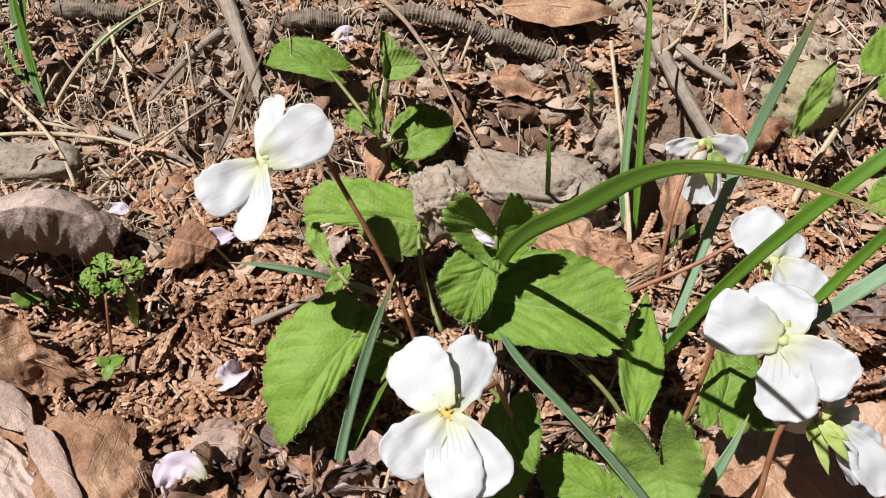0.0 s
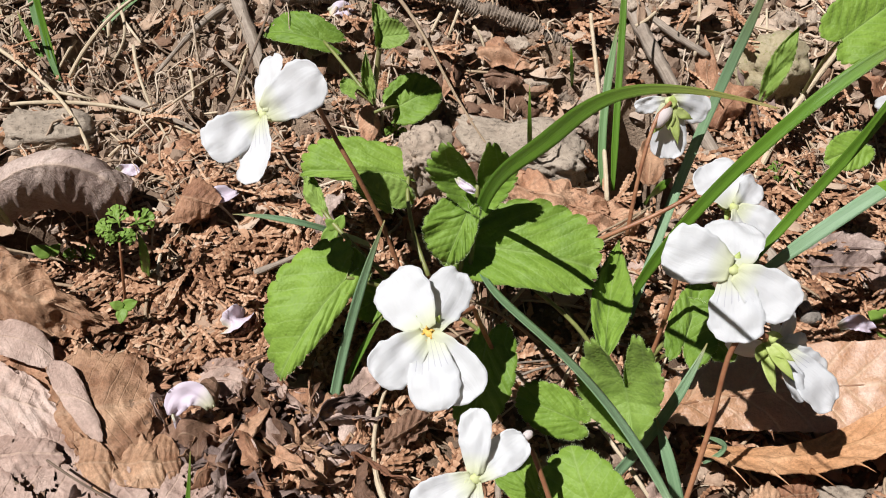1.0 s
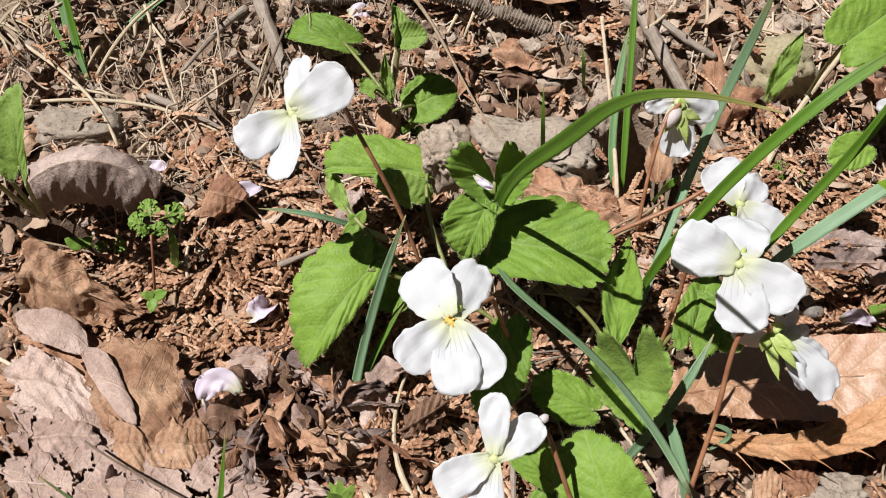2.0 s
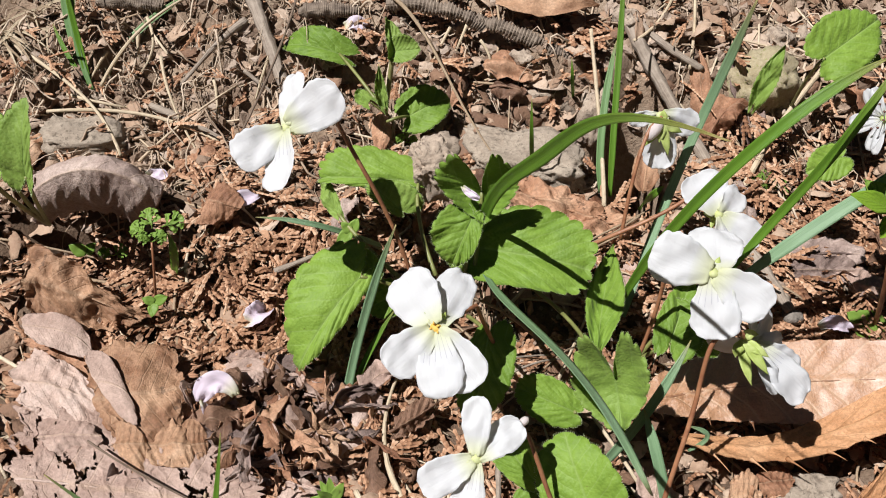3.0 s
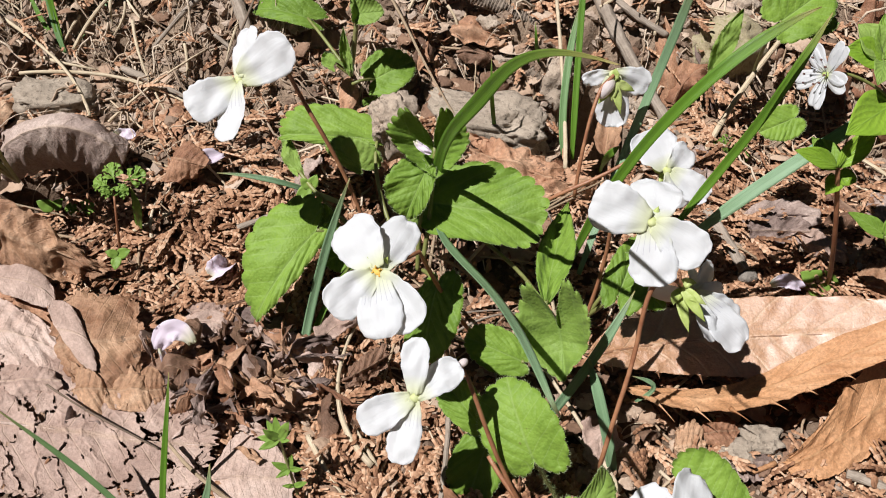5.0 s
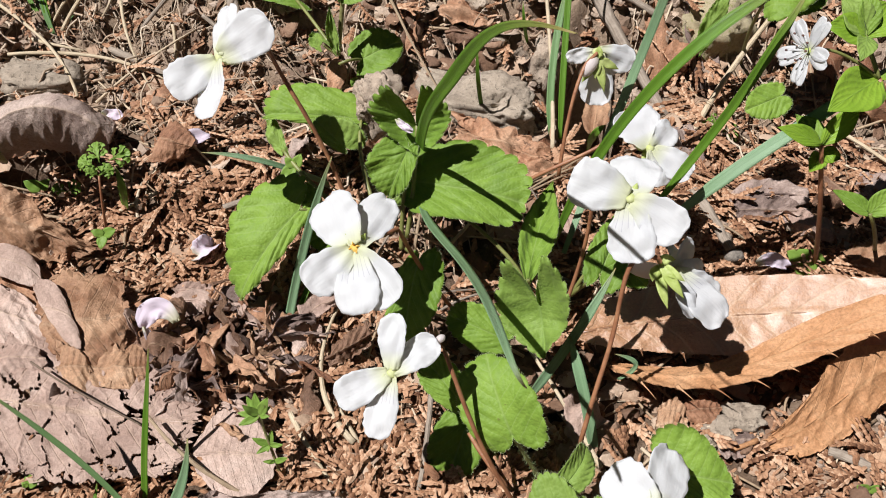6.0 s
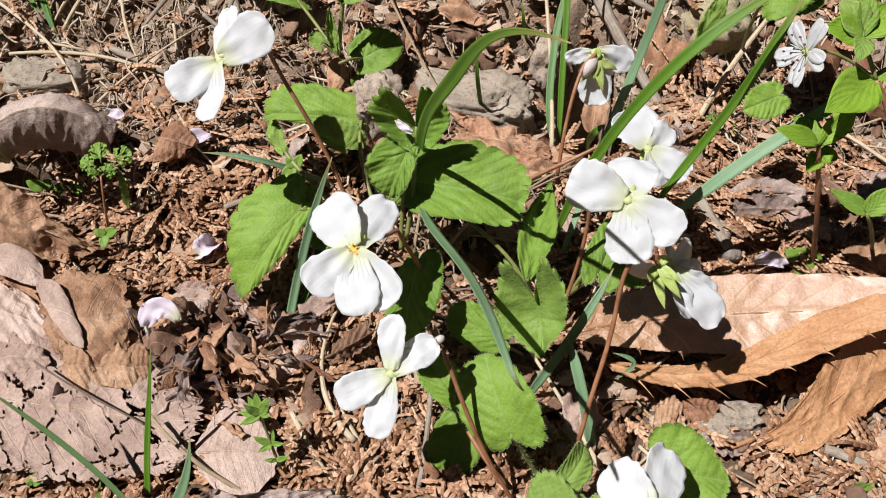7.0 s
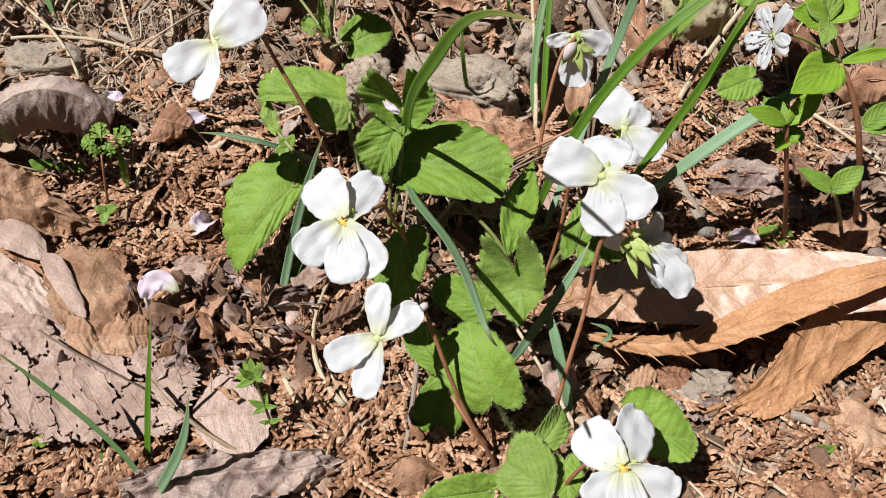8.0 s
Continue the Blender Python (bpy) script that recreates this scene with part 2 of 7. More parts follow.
def earth():
    m, t, b = nodes_of("dark_soil")
    f = calc(t, "ADD", calc(t, "MULTIPLY", grain(t, 0.35, 5.0, 0.65), 0.6), calc(t, "MULTIPLY", grain(t, 6.0, 6.0, 0.75), 0.5))
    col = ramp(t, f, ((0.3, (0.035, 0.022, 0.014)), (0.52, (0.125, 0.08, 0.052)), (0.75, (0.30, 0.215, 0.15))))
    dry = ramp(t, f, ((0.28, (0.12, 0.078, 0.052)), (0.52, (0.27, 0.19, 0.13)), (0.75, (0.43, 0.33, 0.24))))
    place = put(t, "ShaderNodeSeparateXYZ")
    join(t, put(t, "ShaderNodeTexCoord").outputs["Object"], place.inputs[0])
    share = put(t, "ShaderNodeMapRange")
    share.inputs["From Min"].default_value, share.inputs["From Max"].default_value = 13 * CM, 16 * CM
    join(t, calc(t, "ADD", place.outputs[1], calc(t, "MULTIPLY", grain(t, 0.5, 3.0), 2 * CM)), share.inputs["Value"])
    col = blend(t, share.outputs[0], col, dry)  # shade of the litter's gaps put into the darker colour, dry loam on the bank
    join(t, col, b.inputs["Base Color"])
    b.inputs["Roughness"].default_value = 0.92
    b.inputs["Specular IOR Level"].default_value = 0.15
    h = calc(t, "ADD", grain(t, 3.0, 8.0, 0.75), calc(t, "MULTIPLY", grain(t, 14.0, 4.0), 0.4))
    bumped(t, b, h, 1.0, 0.11)
    return m


def rock(name, dark, light, spot):
    m, t, b = nodes_of(name)
    f = calc(t, "ADD", calc(t, "MULTIPLY", grain(t, 1.2, 6.0, 0.7), 0.6), calc(t, "MULTIPLY", grain(t, 13.0, 4.0, 0.7), 0.45))
    col = ramp(t, f, ((0.32, dark), (0.7, light)))
    pits = calc(t, "GREATER_THAN", grain(t, 8.0, 3.0, 0.7), 0.6)
    col = blend(t, calc(t, "MULTIPLY", pits, 0.6), col, spot)
    join(t, col, b.inputs["Base Color"])
    b.inputs["Roughness"].default_value = 0.88
    bumped(t, b, calc(t, "ADD", grain(t, 4.0, 8.0, 0.75), calc(t, "MULTIPLY", pits, -0.25)), 0.9, 0.09)
    return m


def stem(name, low, high, rough=0.5, share=0.0):
    m, t, b = nodes_of(name)
    col = ramp(t, grain(t, 3.0, 4.0, 0.6), ((0.3, low), (0.7, high)))
    join(t, col, b.inputs["Base Color"])
    b.inputs["Roughness"].default_value = rough
    nn = bumped(t, b, grain(t, 14.0, 3.0), 0.4, 0.03)
    if share:
        letting_light(t, b, col, share, nn)
    return m


def wood(name, low, high):
    m, t, b = nodes_of(name)
    uv = put(t, "ShaderNodeUVMap")
    mp = put(t, "ShaderNodeMapping")
    mp.inputs["Scale"].default_value = (3.0, 14.0, 1.0)
    join(t, uv.outputs[0], mp.inputs["Vector"])
    n = put(t, "ShaderNodeTexNoise")
    n.inputs["Scale"].default_value, n.inputs["Detail"].default_value = 1.0, 5.0
    join(t, mp.outputs[0], n.inputs["Vector"])
    f = calc(t, "ADD", calc(t, "MULTIPLY", n.outputs["Fac"], 0.6), calc(t, "MULTIPLY", grain(t, 5.0, 5.0, 0.7), 0.4))
    join(t, ramp(t, f, ((0.32, low), (0.68, high))), b.inputs["Base Color"])
    b.inputs["Roughness"].default_value = 0.8
    bumped(t, b, f, 0.8, 0.08)
    return m


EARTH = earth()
STONE = rock("grey_stone", (0.18, 0.135, 0.095), (0.47, 0.385, 0.295), (0.13, 0.10, 0.07))
STONE_DARK = rock("dark_pebble", (0.12, 0.10, 0.08), (0.30, 0.26, 0.215), (0.06, 0.05, 0.04))
STONE_TAN = rock("tan_mossy_stone", (0.22, 0.17, 0.08), (0.45, 0.38, 0.25), (0.22, 0.24, 0.05))
CLOD = rock("earth_clod", (0.23, 0.165, 0.115), (0.53, 0.425, 0.325), (0.10, 0.07, 0.05))
STALK = stem("red_brown_stalk", (0.20, 0.075, 0.035), (0.33, 0.155, 0.075))
STALK_GREEN = stem("green_stalk", (0.13, 0.14, 0.035), (0.22, 0.23, 0.07))
STALK_PALE = stem("pale_stalk", (0.16, 0.14, 0.05), (0.26, 0.26, 0.10))
SEPAL = stem("sepal_green", (0.40, 0.50, 0.10), (0.60, 0.66, 0.26), 0.55, 0.4)
HAIR = stem("pale_leaf_hair", (0.46, 0.56, 0.24), (0.66, 0.74, 0.42), 0.6, 0.4)
THROAT = stem("pale_throat", (0.52, 0.56, 0.20), (0.70, 0.72, 0.42), 0.6, 0.3)
YELLOW = stem("yellow_beard", (0.50, 0.24, 0.02), (0.72, 0.50, 0.12), 0.7)
ANTHER = stem("dark_anther", (0.05, 0.02, 0.02), (0.14, 0.06, 0.04), 0.8)
TWIG = wood("weathered_twig", (0.14, 0.10, 0.07), (0.40, 0.33, 0.26))
TWIG_DARK = wood("dark_twig", (0.08, 0.052, 0.034), (0.25, 0.175, 0.12))
STRAW = wood("dry_straw", (0.36, 0.26, 0.15), (0.62, 0.52, 0.37))
STRAW_BROWN = wood("brown_straw", (0.20, 0.13, 0.075), (0.44, 0.33, 0.21))
BARK = wood("knobbly_bark", (0.08, 0.055, 0.04), (0.29, 0.225, 0.165))


# ---- shapes, in centimetres ----
def ease(a, b, v):
    s = min(1.0, max(0.0, (v - a) / (b - a)))
    return s * s * (3 - 2 * s)


def slope(x, y):
    """The lie of the land: falling to the right, with a low bank at the back."""
    return -0.55 - 0.09 * max(-9, min(14, x)) + 1.0 * ease(8, 13, y) + (1.9 + 0.1 * max(-12, min(x, 0))) * ease(15.5, 18.5, y) + 0.12 * min(30, max(0, y - 18))


def in_hollow(x, y):
    """Whether a place lies in the dark hole beside the stone."""
    return ((x - 5.4) / 0.95) ** 4 + ((y - 15.2) / 2.0) ** 4 < 1


def land(x, y):
    v = Vector((x, y, 0))
    rise = 1 + 1.3 * ease(13, 17, y)
    bank = ease(12.5, 15.5, y)
    lump = bank * (0.30 - 0.75 * abs(noise.noise(v * 0.8 + Vector((5, 1, 2)))) - 0.45 * abs(noise.noise(v * 1.9)) + 0.14 * noise.noise(v * 5.0)) + rise * noise.noise(v * 0.45 + Vector((3, 7, 0))) * 0.32 + rise * noise.noise(v * 1.3) * 0.16 + noise.noise(v * 3.3) * 0.06
    hollow = 0.5 * math.exp(-((x - 7.2) ** 2 / 2.5 + (y - 6.7) ** 2 / 0.5)) + 5.0 * math.exp(-(((x - 5.4) / 0.85) ** 4 + ((y - 15.2) / 1.9) ** 4)) + 2.2 * math.exp(-((x + 8.4) ** 2 / 1.8 + (y - 11.5) ** 2 / 1.0))
    return slope(x, y) + lump - 0.12 - hollow


class Shape:
    """Vertices in centimetres, faces and leaf coordinates of one mesh."""

    def __init__(self):
        self.v, self.f, self.uv = [], [], []

    def add(self, other):
        n = len(self.v)
        self.v += other.v
        self.f += [tuple(i + n for i in face) for face in other.f]
        self.uv += other.uv
        return self

    def sheet(self, rows, cols, at, uv, flip=False):
        n = len(self.v)
        for i in range(rows):
            for j in range(cols):
                self.v.append(at(i, j))
                self.uv.append(uv(i, j))
        for i in range(rows - 1):
            for j in range(cols - 1):
                a = n + i * cols + j
                face = (a, a + 1, a + cols + 1, a + cols)
                self.f.append(face[::-1] if flip else face)


def mesh_of(name, shape, material, base, smooth=True):
    me = bpy.data.meshes.new(name)
    b = Vector(base)
    me.from_pydata([tuple((Vector(p) - b) * CM) for p in shape.v], [], shape.f)
    layer = me.uv_layers.new(name="UVMap")
    loops = np.empty(len(me.loops), dtype=np.int32)
    me.loops.foreach_get("vertex_index", loops)
    layer.data.foreach_set("uv", np.array(shape.uv, dtype=np.float32)[loops].ravel())
    me.materials.append(material)
    me.polygons.foreach_set("use_smooth", np.full(len(me.polygons), smooth))
    me.update()
    return me


def thing(name, base, label, category, group="", kind=""):
    ob = new(name)
    ob.location = Vector(base) * CM
    ob.empty_display_size = 0.005
    ob["base"] = tuple(base)
    return tagged(ob, label, category, group, kind)


def part(name, shape, material, parent, label="", smooth=True):
    ob = new(name, mesh_of(name, shape, material, parent["base"], smooth))
    ob.parent = parent
    ob["base"] = tuple(parent["base"])
    return tagged(ob, label) if label else ob


def single(name, shape, material, base, label, category, group="", kind="", smooth=True):
    ob = new(name, mesh_of(name, shape, material, base, smooth))
    ob.location = Vector(base) * CM
    return tagged(ob, label, category, group, kind)


def bezier(points, n):
    pts, m = [Vector(p) for p in points], len(points) - 1
    out = []
    for k in range(n):
        s = k / (n - 1)
        out.append(sum((math.comb(m, i) * s**i * (1 - s) ** (m - i) * p for i, p in enumerate(pts)), Vector()))
    return out


def tangents(path):
    return [(path[min(i + 1, len(path) - 1)] - path[max(i - 1, 0)]).normalized() for i in range(len(path))]


def tube(path, radii, sides=8, knots=0.0, caps=True):
    """A round stem along a list of points; radii is a list, or the two ends' radii."""
    path = [Vector(p) for p in path]
    n = len(path)
    if len(radii) == 2 and n > 2:
        radii = [radii[0] + (radii[1] - radii[0]) * i / (n - 1) for i in range(n)]
    s, tang = Shape(), tangents(path)
    side = tang[0].orthogonal().normalized()
    for i in range(n):
        side = (side - tang[i] * side.dot(tang[i])).normalized()
        up = tang[i].cross(side)
        for k in range(sides):
            a = 2 * math.pi * k / sides
            r = radii[i] * (1 + knots * noise.noise(path[i] * 4 + Vector((k * 1.7, 0, 0))))
            s.v.append(path[i] + (side * math.cos(a) + up * math.sin(a)) * r)
            s.uv.append((i / (n - 1), k / sides))
    for i in range(n - 1):
        for k in range(sides):
            a, b = i * sides + k, i * sides + (k + 1) % sides
            s.f.append((a, b, b + sides, a + sides))
    if caps:
        s.f.append(tuple(range(sides))[::-1])
        s.f.append(tuple(range((n - 1) * sides, n * sides)))
    return s


PROFILE = {
    "heart": lambda u: math.sqrt(1 - 0.75 * (1 - u / 0.28) ** 2) if u < 0.28 else max(0.0, 1 - ((u - 0.28) / 0.725) ** 2.2) ** 0.72,
    "wedge": lambda u: (0.2 + 0.8 * u) * (0.8 + 0.2 * math.cos(14 * u)) * min(1.0, 7 * (1.03 - u)) ** 0.6,
    "ovate": lambda u: math.sin(math.pi * (0.04 + 0.96 * u) ** 0.72) ** 0.85,
    "lance": lambda u: math.sin(math.pi * (0.03 + 0.97 * u) ** 0.85),
    "lobed": lambda u: math.sin(math.pi * (0.03 + 0.97 * u)) ** 0.55 * (0.86 + 0.14 * math.cos(u * 26)),
    "torn": lambda u: min(1.0, 0.55 + 1.6 * u, 0.45 + 2.2 * (1 - u)),
    "petal": lambda u: 0.42 + 0.58 * math.sin(math.pi * 0.5 * u / 0.56) if u < 0.56 else max(0.16, 1 - ((u - 0.56) / 0.45) ** 2.8) ** 0.5,
    "strap": lambda u: 0.30 + 0.70 * math.sin(math.pi * min(1, 0.5 * (u / 0.6) if u < 0.6 else 0.5 + 0.46 * ((u - 0.6) / 0.4) ** 1.8)),
}


def leaf(mid, wide, up, profile, curl=(0.0, 0.0), teeth=(0, 0.0), lobe=0.0, wave=0.0, thick=0.012, nu=36, nv=11, roll=0.0, spines=0.0, seed=0.0, ragged=0.0, crinkle=0.0, pleat=0.0):
    """A leaf or petal along a bent midrib. wide: half widths left and right; up: the side that the upper face looks to;
    crinkle: height of small sharp wrinkles; pleat: how far the side veins sink;
    curl: how far each margin rises, as a share of its half width; lobe: how far the base's lobes reach back."""
    path = bezier(mid, nu)
    tang = tangents(path)
    long = sum((path[i + 1] - path[i]).length for i in range(nu - 1))
    top, under, upv = [], [], Vector(up).normalized()
    for i in range(nu):
        u = i / (nu - 1)
        h = PROFILE[profile](u)
        out = (tang[i].cross(upv)).normalized()
        nor = out.cross(tang[i]).normalized()
        turn = Matrix.Rotation(roll * u, 3, tang[i])
        out, nor = turn @ out, turn @ nor
        saw = 0.0
        if teeth[0]:
            saw = ((u * teeth[0]) % 1.0)
            saw = teeth[1] * (math.sin(math.pi * saw**0.75) ** 0.6 if not spines else saw**5)
        row, low = [], []
        for j in range(nv):
            v = -1 + 2 * j / (nv - 1)
            w = wide[0] if v < 0 else wide[1]
            c = curl[0] if v < 0 else curl[1]
            e = abs(v)
            reach = w * h * e * (1 + saw * (e > 0.93) + ragged * e**3 * noise.noise(Vector((u * 9, v * 2, seed))))
            p = path[i] + out * math.copysign(reach, v) + nor * (w * h * c * e * e)
            p = p - tang[i] * (lobe * long * e**1.5 * (1 - u) ** 3)
            p = p + nor * wave * (noise.noise(Vector((u * 3.2 + seed, v * 1.5, seed * 1.7))) + 0.5 * e * e * noise.noise(Vector((u * 9 + seed, v * 2.5, seed + 5))))
            if pleat:
                fold = abs((u * 6.0 - e * 2.6 + 0.3 * noise.noise(Vector((u * 4, v * 3, seed)))) % 1.0 - 0.5) * 2
                p = p + nor * pleat * ((1 - fold * fold) * (0.35 + e * (1.3 - e)) - 0.5 + 0.8 * min(1.0, e * 6))
            if crinkle:
                p = p + nor * crinkle * (0.9 - 2.4 * abs(noise.noise(p * 1.5 + Vector((seed, 0, 0)))) + 3.2 * abs(noise.noise(p * 0.62 + Vector((0, seed, 4)))) - 1.0 + 0.7 * abs(noise.noise(p * 4.0)))
            row.append(p)
            low.append(p - nor * thick * (0.25 if e > 0.99 or i in (0, nu - 1) else 1.0))
        top.append(row)
        under.append(low)
    s = Shape()

    def uv(i, j):
        return (i / (nu - 1), j / (nv - 1))

    s.sheet(nu, nv, lambda i, j: top[i][j], uv, True)
    s.sheet(nu, nv, lambda i, j: under[i][j], uv)
    n = nu * nv
    rim = [i * nv for i in range(nu)] + [(nu - 1) * nv + j for j in range(1, nv)] + [i * nv + nv - 1 for i in range(nu - 2, -1, -1)] + [j for j in range(nv - 2, 0, -1)]
    for a, b in zip(rim, rim[1:] + rim[:1]):
        s.f.append((b, a, a + n, b + n))
    return s


def patch(rows, nu, nv, seed=0.0, ragged=0.06, crinkle=0.03, pleat=0.0, cracks=0.0, lift=0.05, corner=0.25, thick=0.02, veins=7.0):
    """A dry leaf laid over a net of guide points: rows run across it from its far edge to its near edge.
    cracks: width of the splits across its veins, whose lips curl up by lift; corner: how far its corners are rounded off."""
    guides = [bezier(r, nu) for r in rows]
    net = [bezier([g[i] for g in guides], nv) for i in range(nu)]
    wide = (net[0][nv // 2] - net[-1][nv // 2]).length
    deep = (net[nu // 2][0] - net[nu // 2][-1]).length

    def at(u, v):
        a, b = min(max(u, 0.0), 1.0) * (nu - 1), min(max(v, 0.0), 1.0) * (nv - 1)
        i, j = min(int(a), nu - 2), min(int(b), nv - 2)
        f, g = a - i, b - j
        return net[i][j] * ((1 - f) * (1 - g)) + net[i + 1][j] * (f * (1 - g)) + net[i][j + 1] * ((1 - f) * g) + net[i + 1][j + 1] * (f * g)

    top, under, gap = [], [], {}
    for i in range(nu):
        row, low = [], []
        for j in range(nv):
            x, y = 2 * i / (nu - 1) - 1, 2 * j / (nv - 1) - 1
            k = 1 - corner * x * x * y * y
            e = max(abs(x), abs(y))
            k *= 1 + ragged * e**4 * (noise.noise(Vector((x * wide * 1.1 + seed, y * deep * 1.1, seed))) * 1.3 + 0.7 * noise.noise(Vector((x * wide * 4, y * deep * 4 + seed, 2))) - 0.7)
            u, v = 0.5 + 0.5 * x * k, 0.5 + 0.5 * y * k
            p = at(u, v)
            nor = (at(u + 0.02, v) - at(u - 0.02, v)).cross(at(u, v - 0.02) - at(u, v + 0.02))
            nor = nor.normalized() if nor.length > 1e-9 else Vector((0, 0, 1))
            q = Vector((x * wide, y * deep, seed))
            h = crinkle * (1.2 - 3.4 * abs(noise.noise(q * 0.6)) + 0.6 * noise.noise(q * 1.4) - 1.0 * abs(noise.noise(q * 1.7 + Vector((4, 0, 0)))) - 0.25 * abs(noise.noise(q * 5 + Vector((0, 6, 0)))))
            h += crinkle * 1.4 * max(0.0, e - 0.8) * 5 * noise.noise(q * 1.3 + Vector((0, 8, 0)))
            if pleat:
                s = (u * veins - abs(v - 0.5) * 3.0 + 0.4 * noise.noise(q * 0.8)) % 1.0
                h += pleat * (0.5 - abs(s - 0.5) * 2) + pleat * 1.5 * max(0.0, 1 - abs(v - 0.5) * 12)
            if cracks:
                c = Vector((q.x * 0.95 + 0.25 * noise.noise(q * 2.0), q.y * 0.42 + 0.12 * noise.noise(q * 2.6), seed))
                d, centres = noise.voronoi(c)
                edge = d[1] - d[0] + 0.05 * noise.noise(q * 5)
                h += lift * max(0.0, 1 - edge / 0.3) ** 2 * (0.3 + noise.noise(centres[0] * 7.7) + 0.6 * noise.noise(q * 1.5))
                gap[i, j] = edge < cracks * (0.45 + 2.6 * noise.noise(q * 0.9 + Vector((1, 5, 0)))) * (0.6 + noise.noise(q * 3.0))
            row.append(p + nor * h)
            low.append(p + nor * (h - thick * (0.3 if e > 0.985 else 1.0)))
        top.append(row)
        under.append(low)
    s = Shape()

    def uv(i, j):
        return (i / (nu - 1), j / (nv - 1))

    s.sheet(nu, nv, lambda i, j: top[i][j], uv)
    s.sheet(nu, nv, lambda i, j: under[i][j], uv, True)
    if (top[1][1] - top[0][1]).cross(top[1][2] - top[1][1]).z > 0:
        s.f = [f[::-1] for f in s.f]
    n = nu * nv
    s.f = [f for f in s.f if not any(gap.get(((k % n) // nv, (k % n) % nv), False) for k in f)]
    rim = [i * nv for i in range(nu)] + [(nu - 1) * nv + j for j in range(1, nv)] + [i * nv + nv - 1 for i in range(nu - 2, -1, -1)] + [j for j in range(nv - 2, 0, -1)]
    s.f += [(b, a, a + n, b + n) for a, b in zip(rim, rim[1:] + rim[:1])]
    return s


def blade(points, width, up, fold=0.35, tip=0.35, foot=0.55, n=28, thick=0.02):
    """A grass blade: a folded strip that narrows to its tip and, less, to its foot."""
    path = bezier(points, n)
    tang = tangents(path)
    upv = Vector(up).normalized()
    rows, low = [], []
    for i in range(n):
        u = i / (n - 1)
        w = width * 0.5 * min(1.0, foot + u * 3) * (1 - max(0.0, (u - (1 - tip)) / tip) ** 1.6 * 0.93)
        out = tang[i].cross(upv).normalized()
        nor = out.cross(tang[i]).normalized()
        row = [path[i] + out * (w * v) + nor * (w * fold * abs(v)) for v in (-1, -0.55, 0, 0.55, 1)]
        rows.append(row)
        low.append([p - nor * thick * (0.3 if k in (0, 4) else 1.0 if k != 2 else 1.8) for k, p in enumerate(row)])
    s = Shape()
    s.sheet(n, 5, lambda i, j: rows[i][j], lambda i, j: (i / (n - 1), j / 4), True)
    s.sheet(n, 5, lambda i, j: low[i][j], lambda i, j: (i / (n - 1), j / 4))
    m = n * 5
    rim = [i * 5 for i in range(n)] + [(n - 1) * 5 + j for j in range(1, 5)] + [i * 5 + 4 for i in range(n - 2, -1, -1)] + [3, 2, 1]
    for a, b in zip(rim, rim[1:] + rim[:1]):
        s.f.append((b, a, a + m, b + m))
    return s


def lump(size, seed, rough=0.25, flat=0.0, level=3):
    """An uneven stone about the origin; flat squares it off."""
    bm = bmesh.new()
    bmesh.ops.create_icosphere(bm, subdivisions=level, radius=1.0)
    s = Shape()
    for v in bm.verts:
        p = v.co.copy()
        if flat:
            q = Vector([math.copysign(abs(c) ** (1 - flat), c) for c in p])
            p = q
        k = 1 + rough * noise.noise(p * 1.3 + Vector((seed, 0, 0))) + rough * 0.5 * noise.noise(p * 3.1 + Vector((0, seed, 0))) + rough * 0.25 * noise.noise(p * 7 + Vector((0, 0, seed)))
        if level > 3:
            k += rough * (0.22 - 0.6 * abs(noise.noise(p * 5 + Vector((seed, 2, 0)))) + 0.16 * noise.noise(p * 15) + 0.1 * noise.noise(p * 31))
        s.v.append(Vector((p.x * size[0], p.y * size[1], p.z * size[2])) * k)
        s.uv.append((0.5 + 0.5 * p.x, 0.5 + 0.5 * p.z))
    s.f = [tuple(v.index for v in f.verts) for f in bm.faces]
    bm.free()
    return s


def moved(shape, at, turn=(0, 0, 0)):
    m = Euler([radians(a) for a in turn]).to_matrix()
    shape.v = [m @ Vector(p) + Vector(at) for p in shape.v]
    return shape


def on_land(x, y, h=0.0):
    return Vector((x, y, land(x, y) + h))


VIEW = Vector((0.0, -0.70, 0.71))  # roughly towards where the plants' faces are turned


# ---- the ground ----
def ground():
    def steps(lo, hi, step, far):
        a = list(np.arange(lo, hi + 1e-6, step))
        d, left, right = step, [], []
        x, y = lo, hi
        while x > -far or y < far:
            d *= 1.35
            x, y = x - d, y + d
            left.insert(0, x)
            right.append(y)
        return left + a + right

    xs, ys = steps(-14, 17, 0.13, 6000), steps(-1, 24, 0.13, 6000)
    s = Shape()
    s.sheet(len(ys), len(xs), lambda i, j: (xs[j], ys[i], land(xs[j], ys[i])), lambda i, j: (xs[j], ys[i]))
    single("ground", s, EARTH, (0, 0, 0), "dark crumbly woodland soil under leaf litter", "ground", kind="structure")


ground()


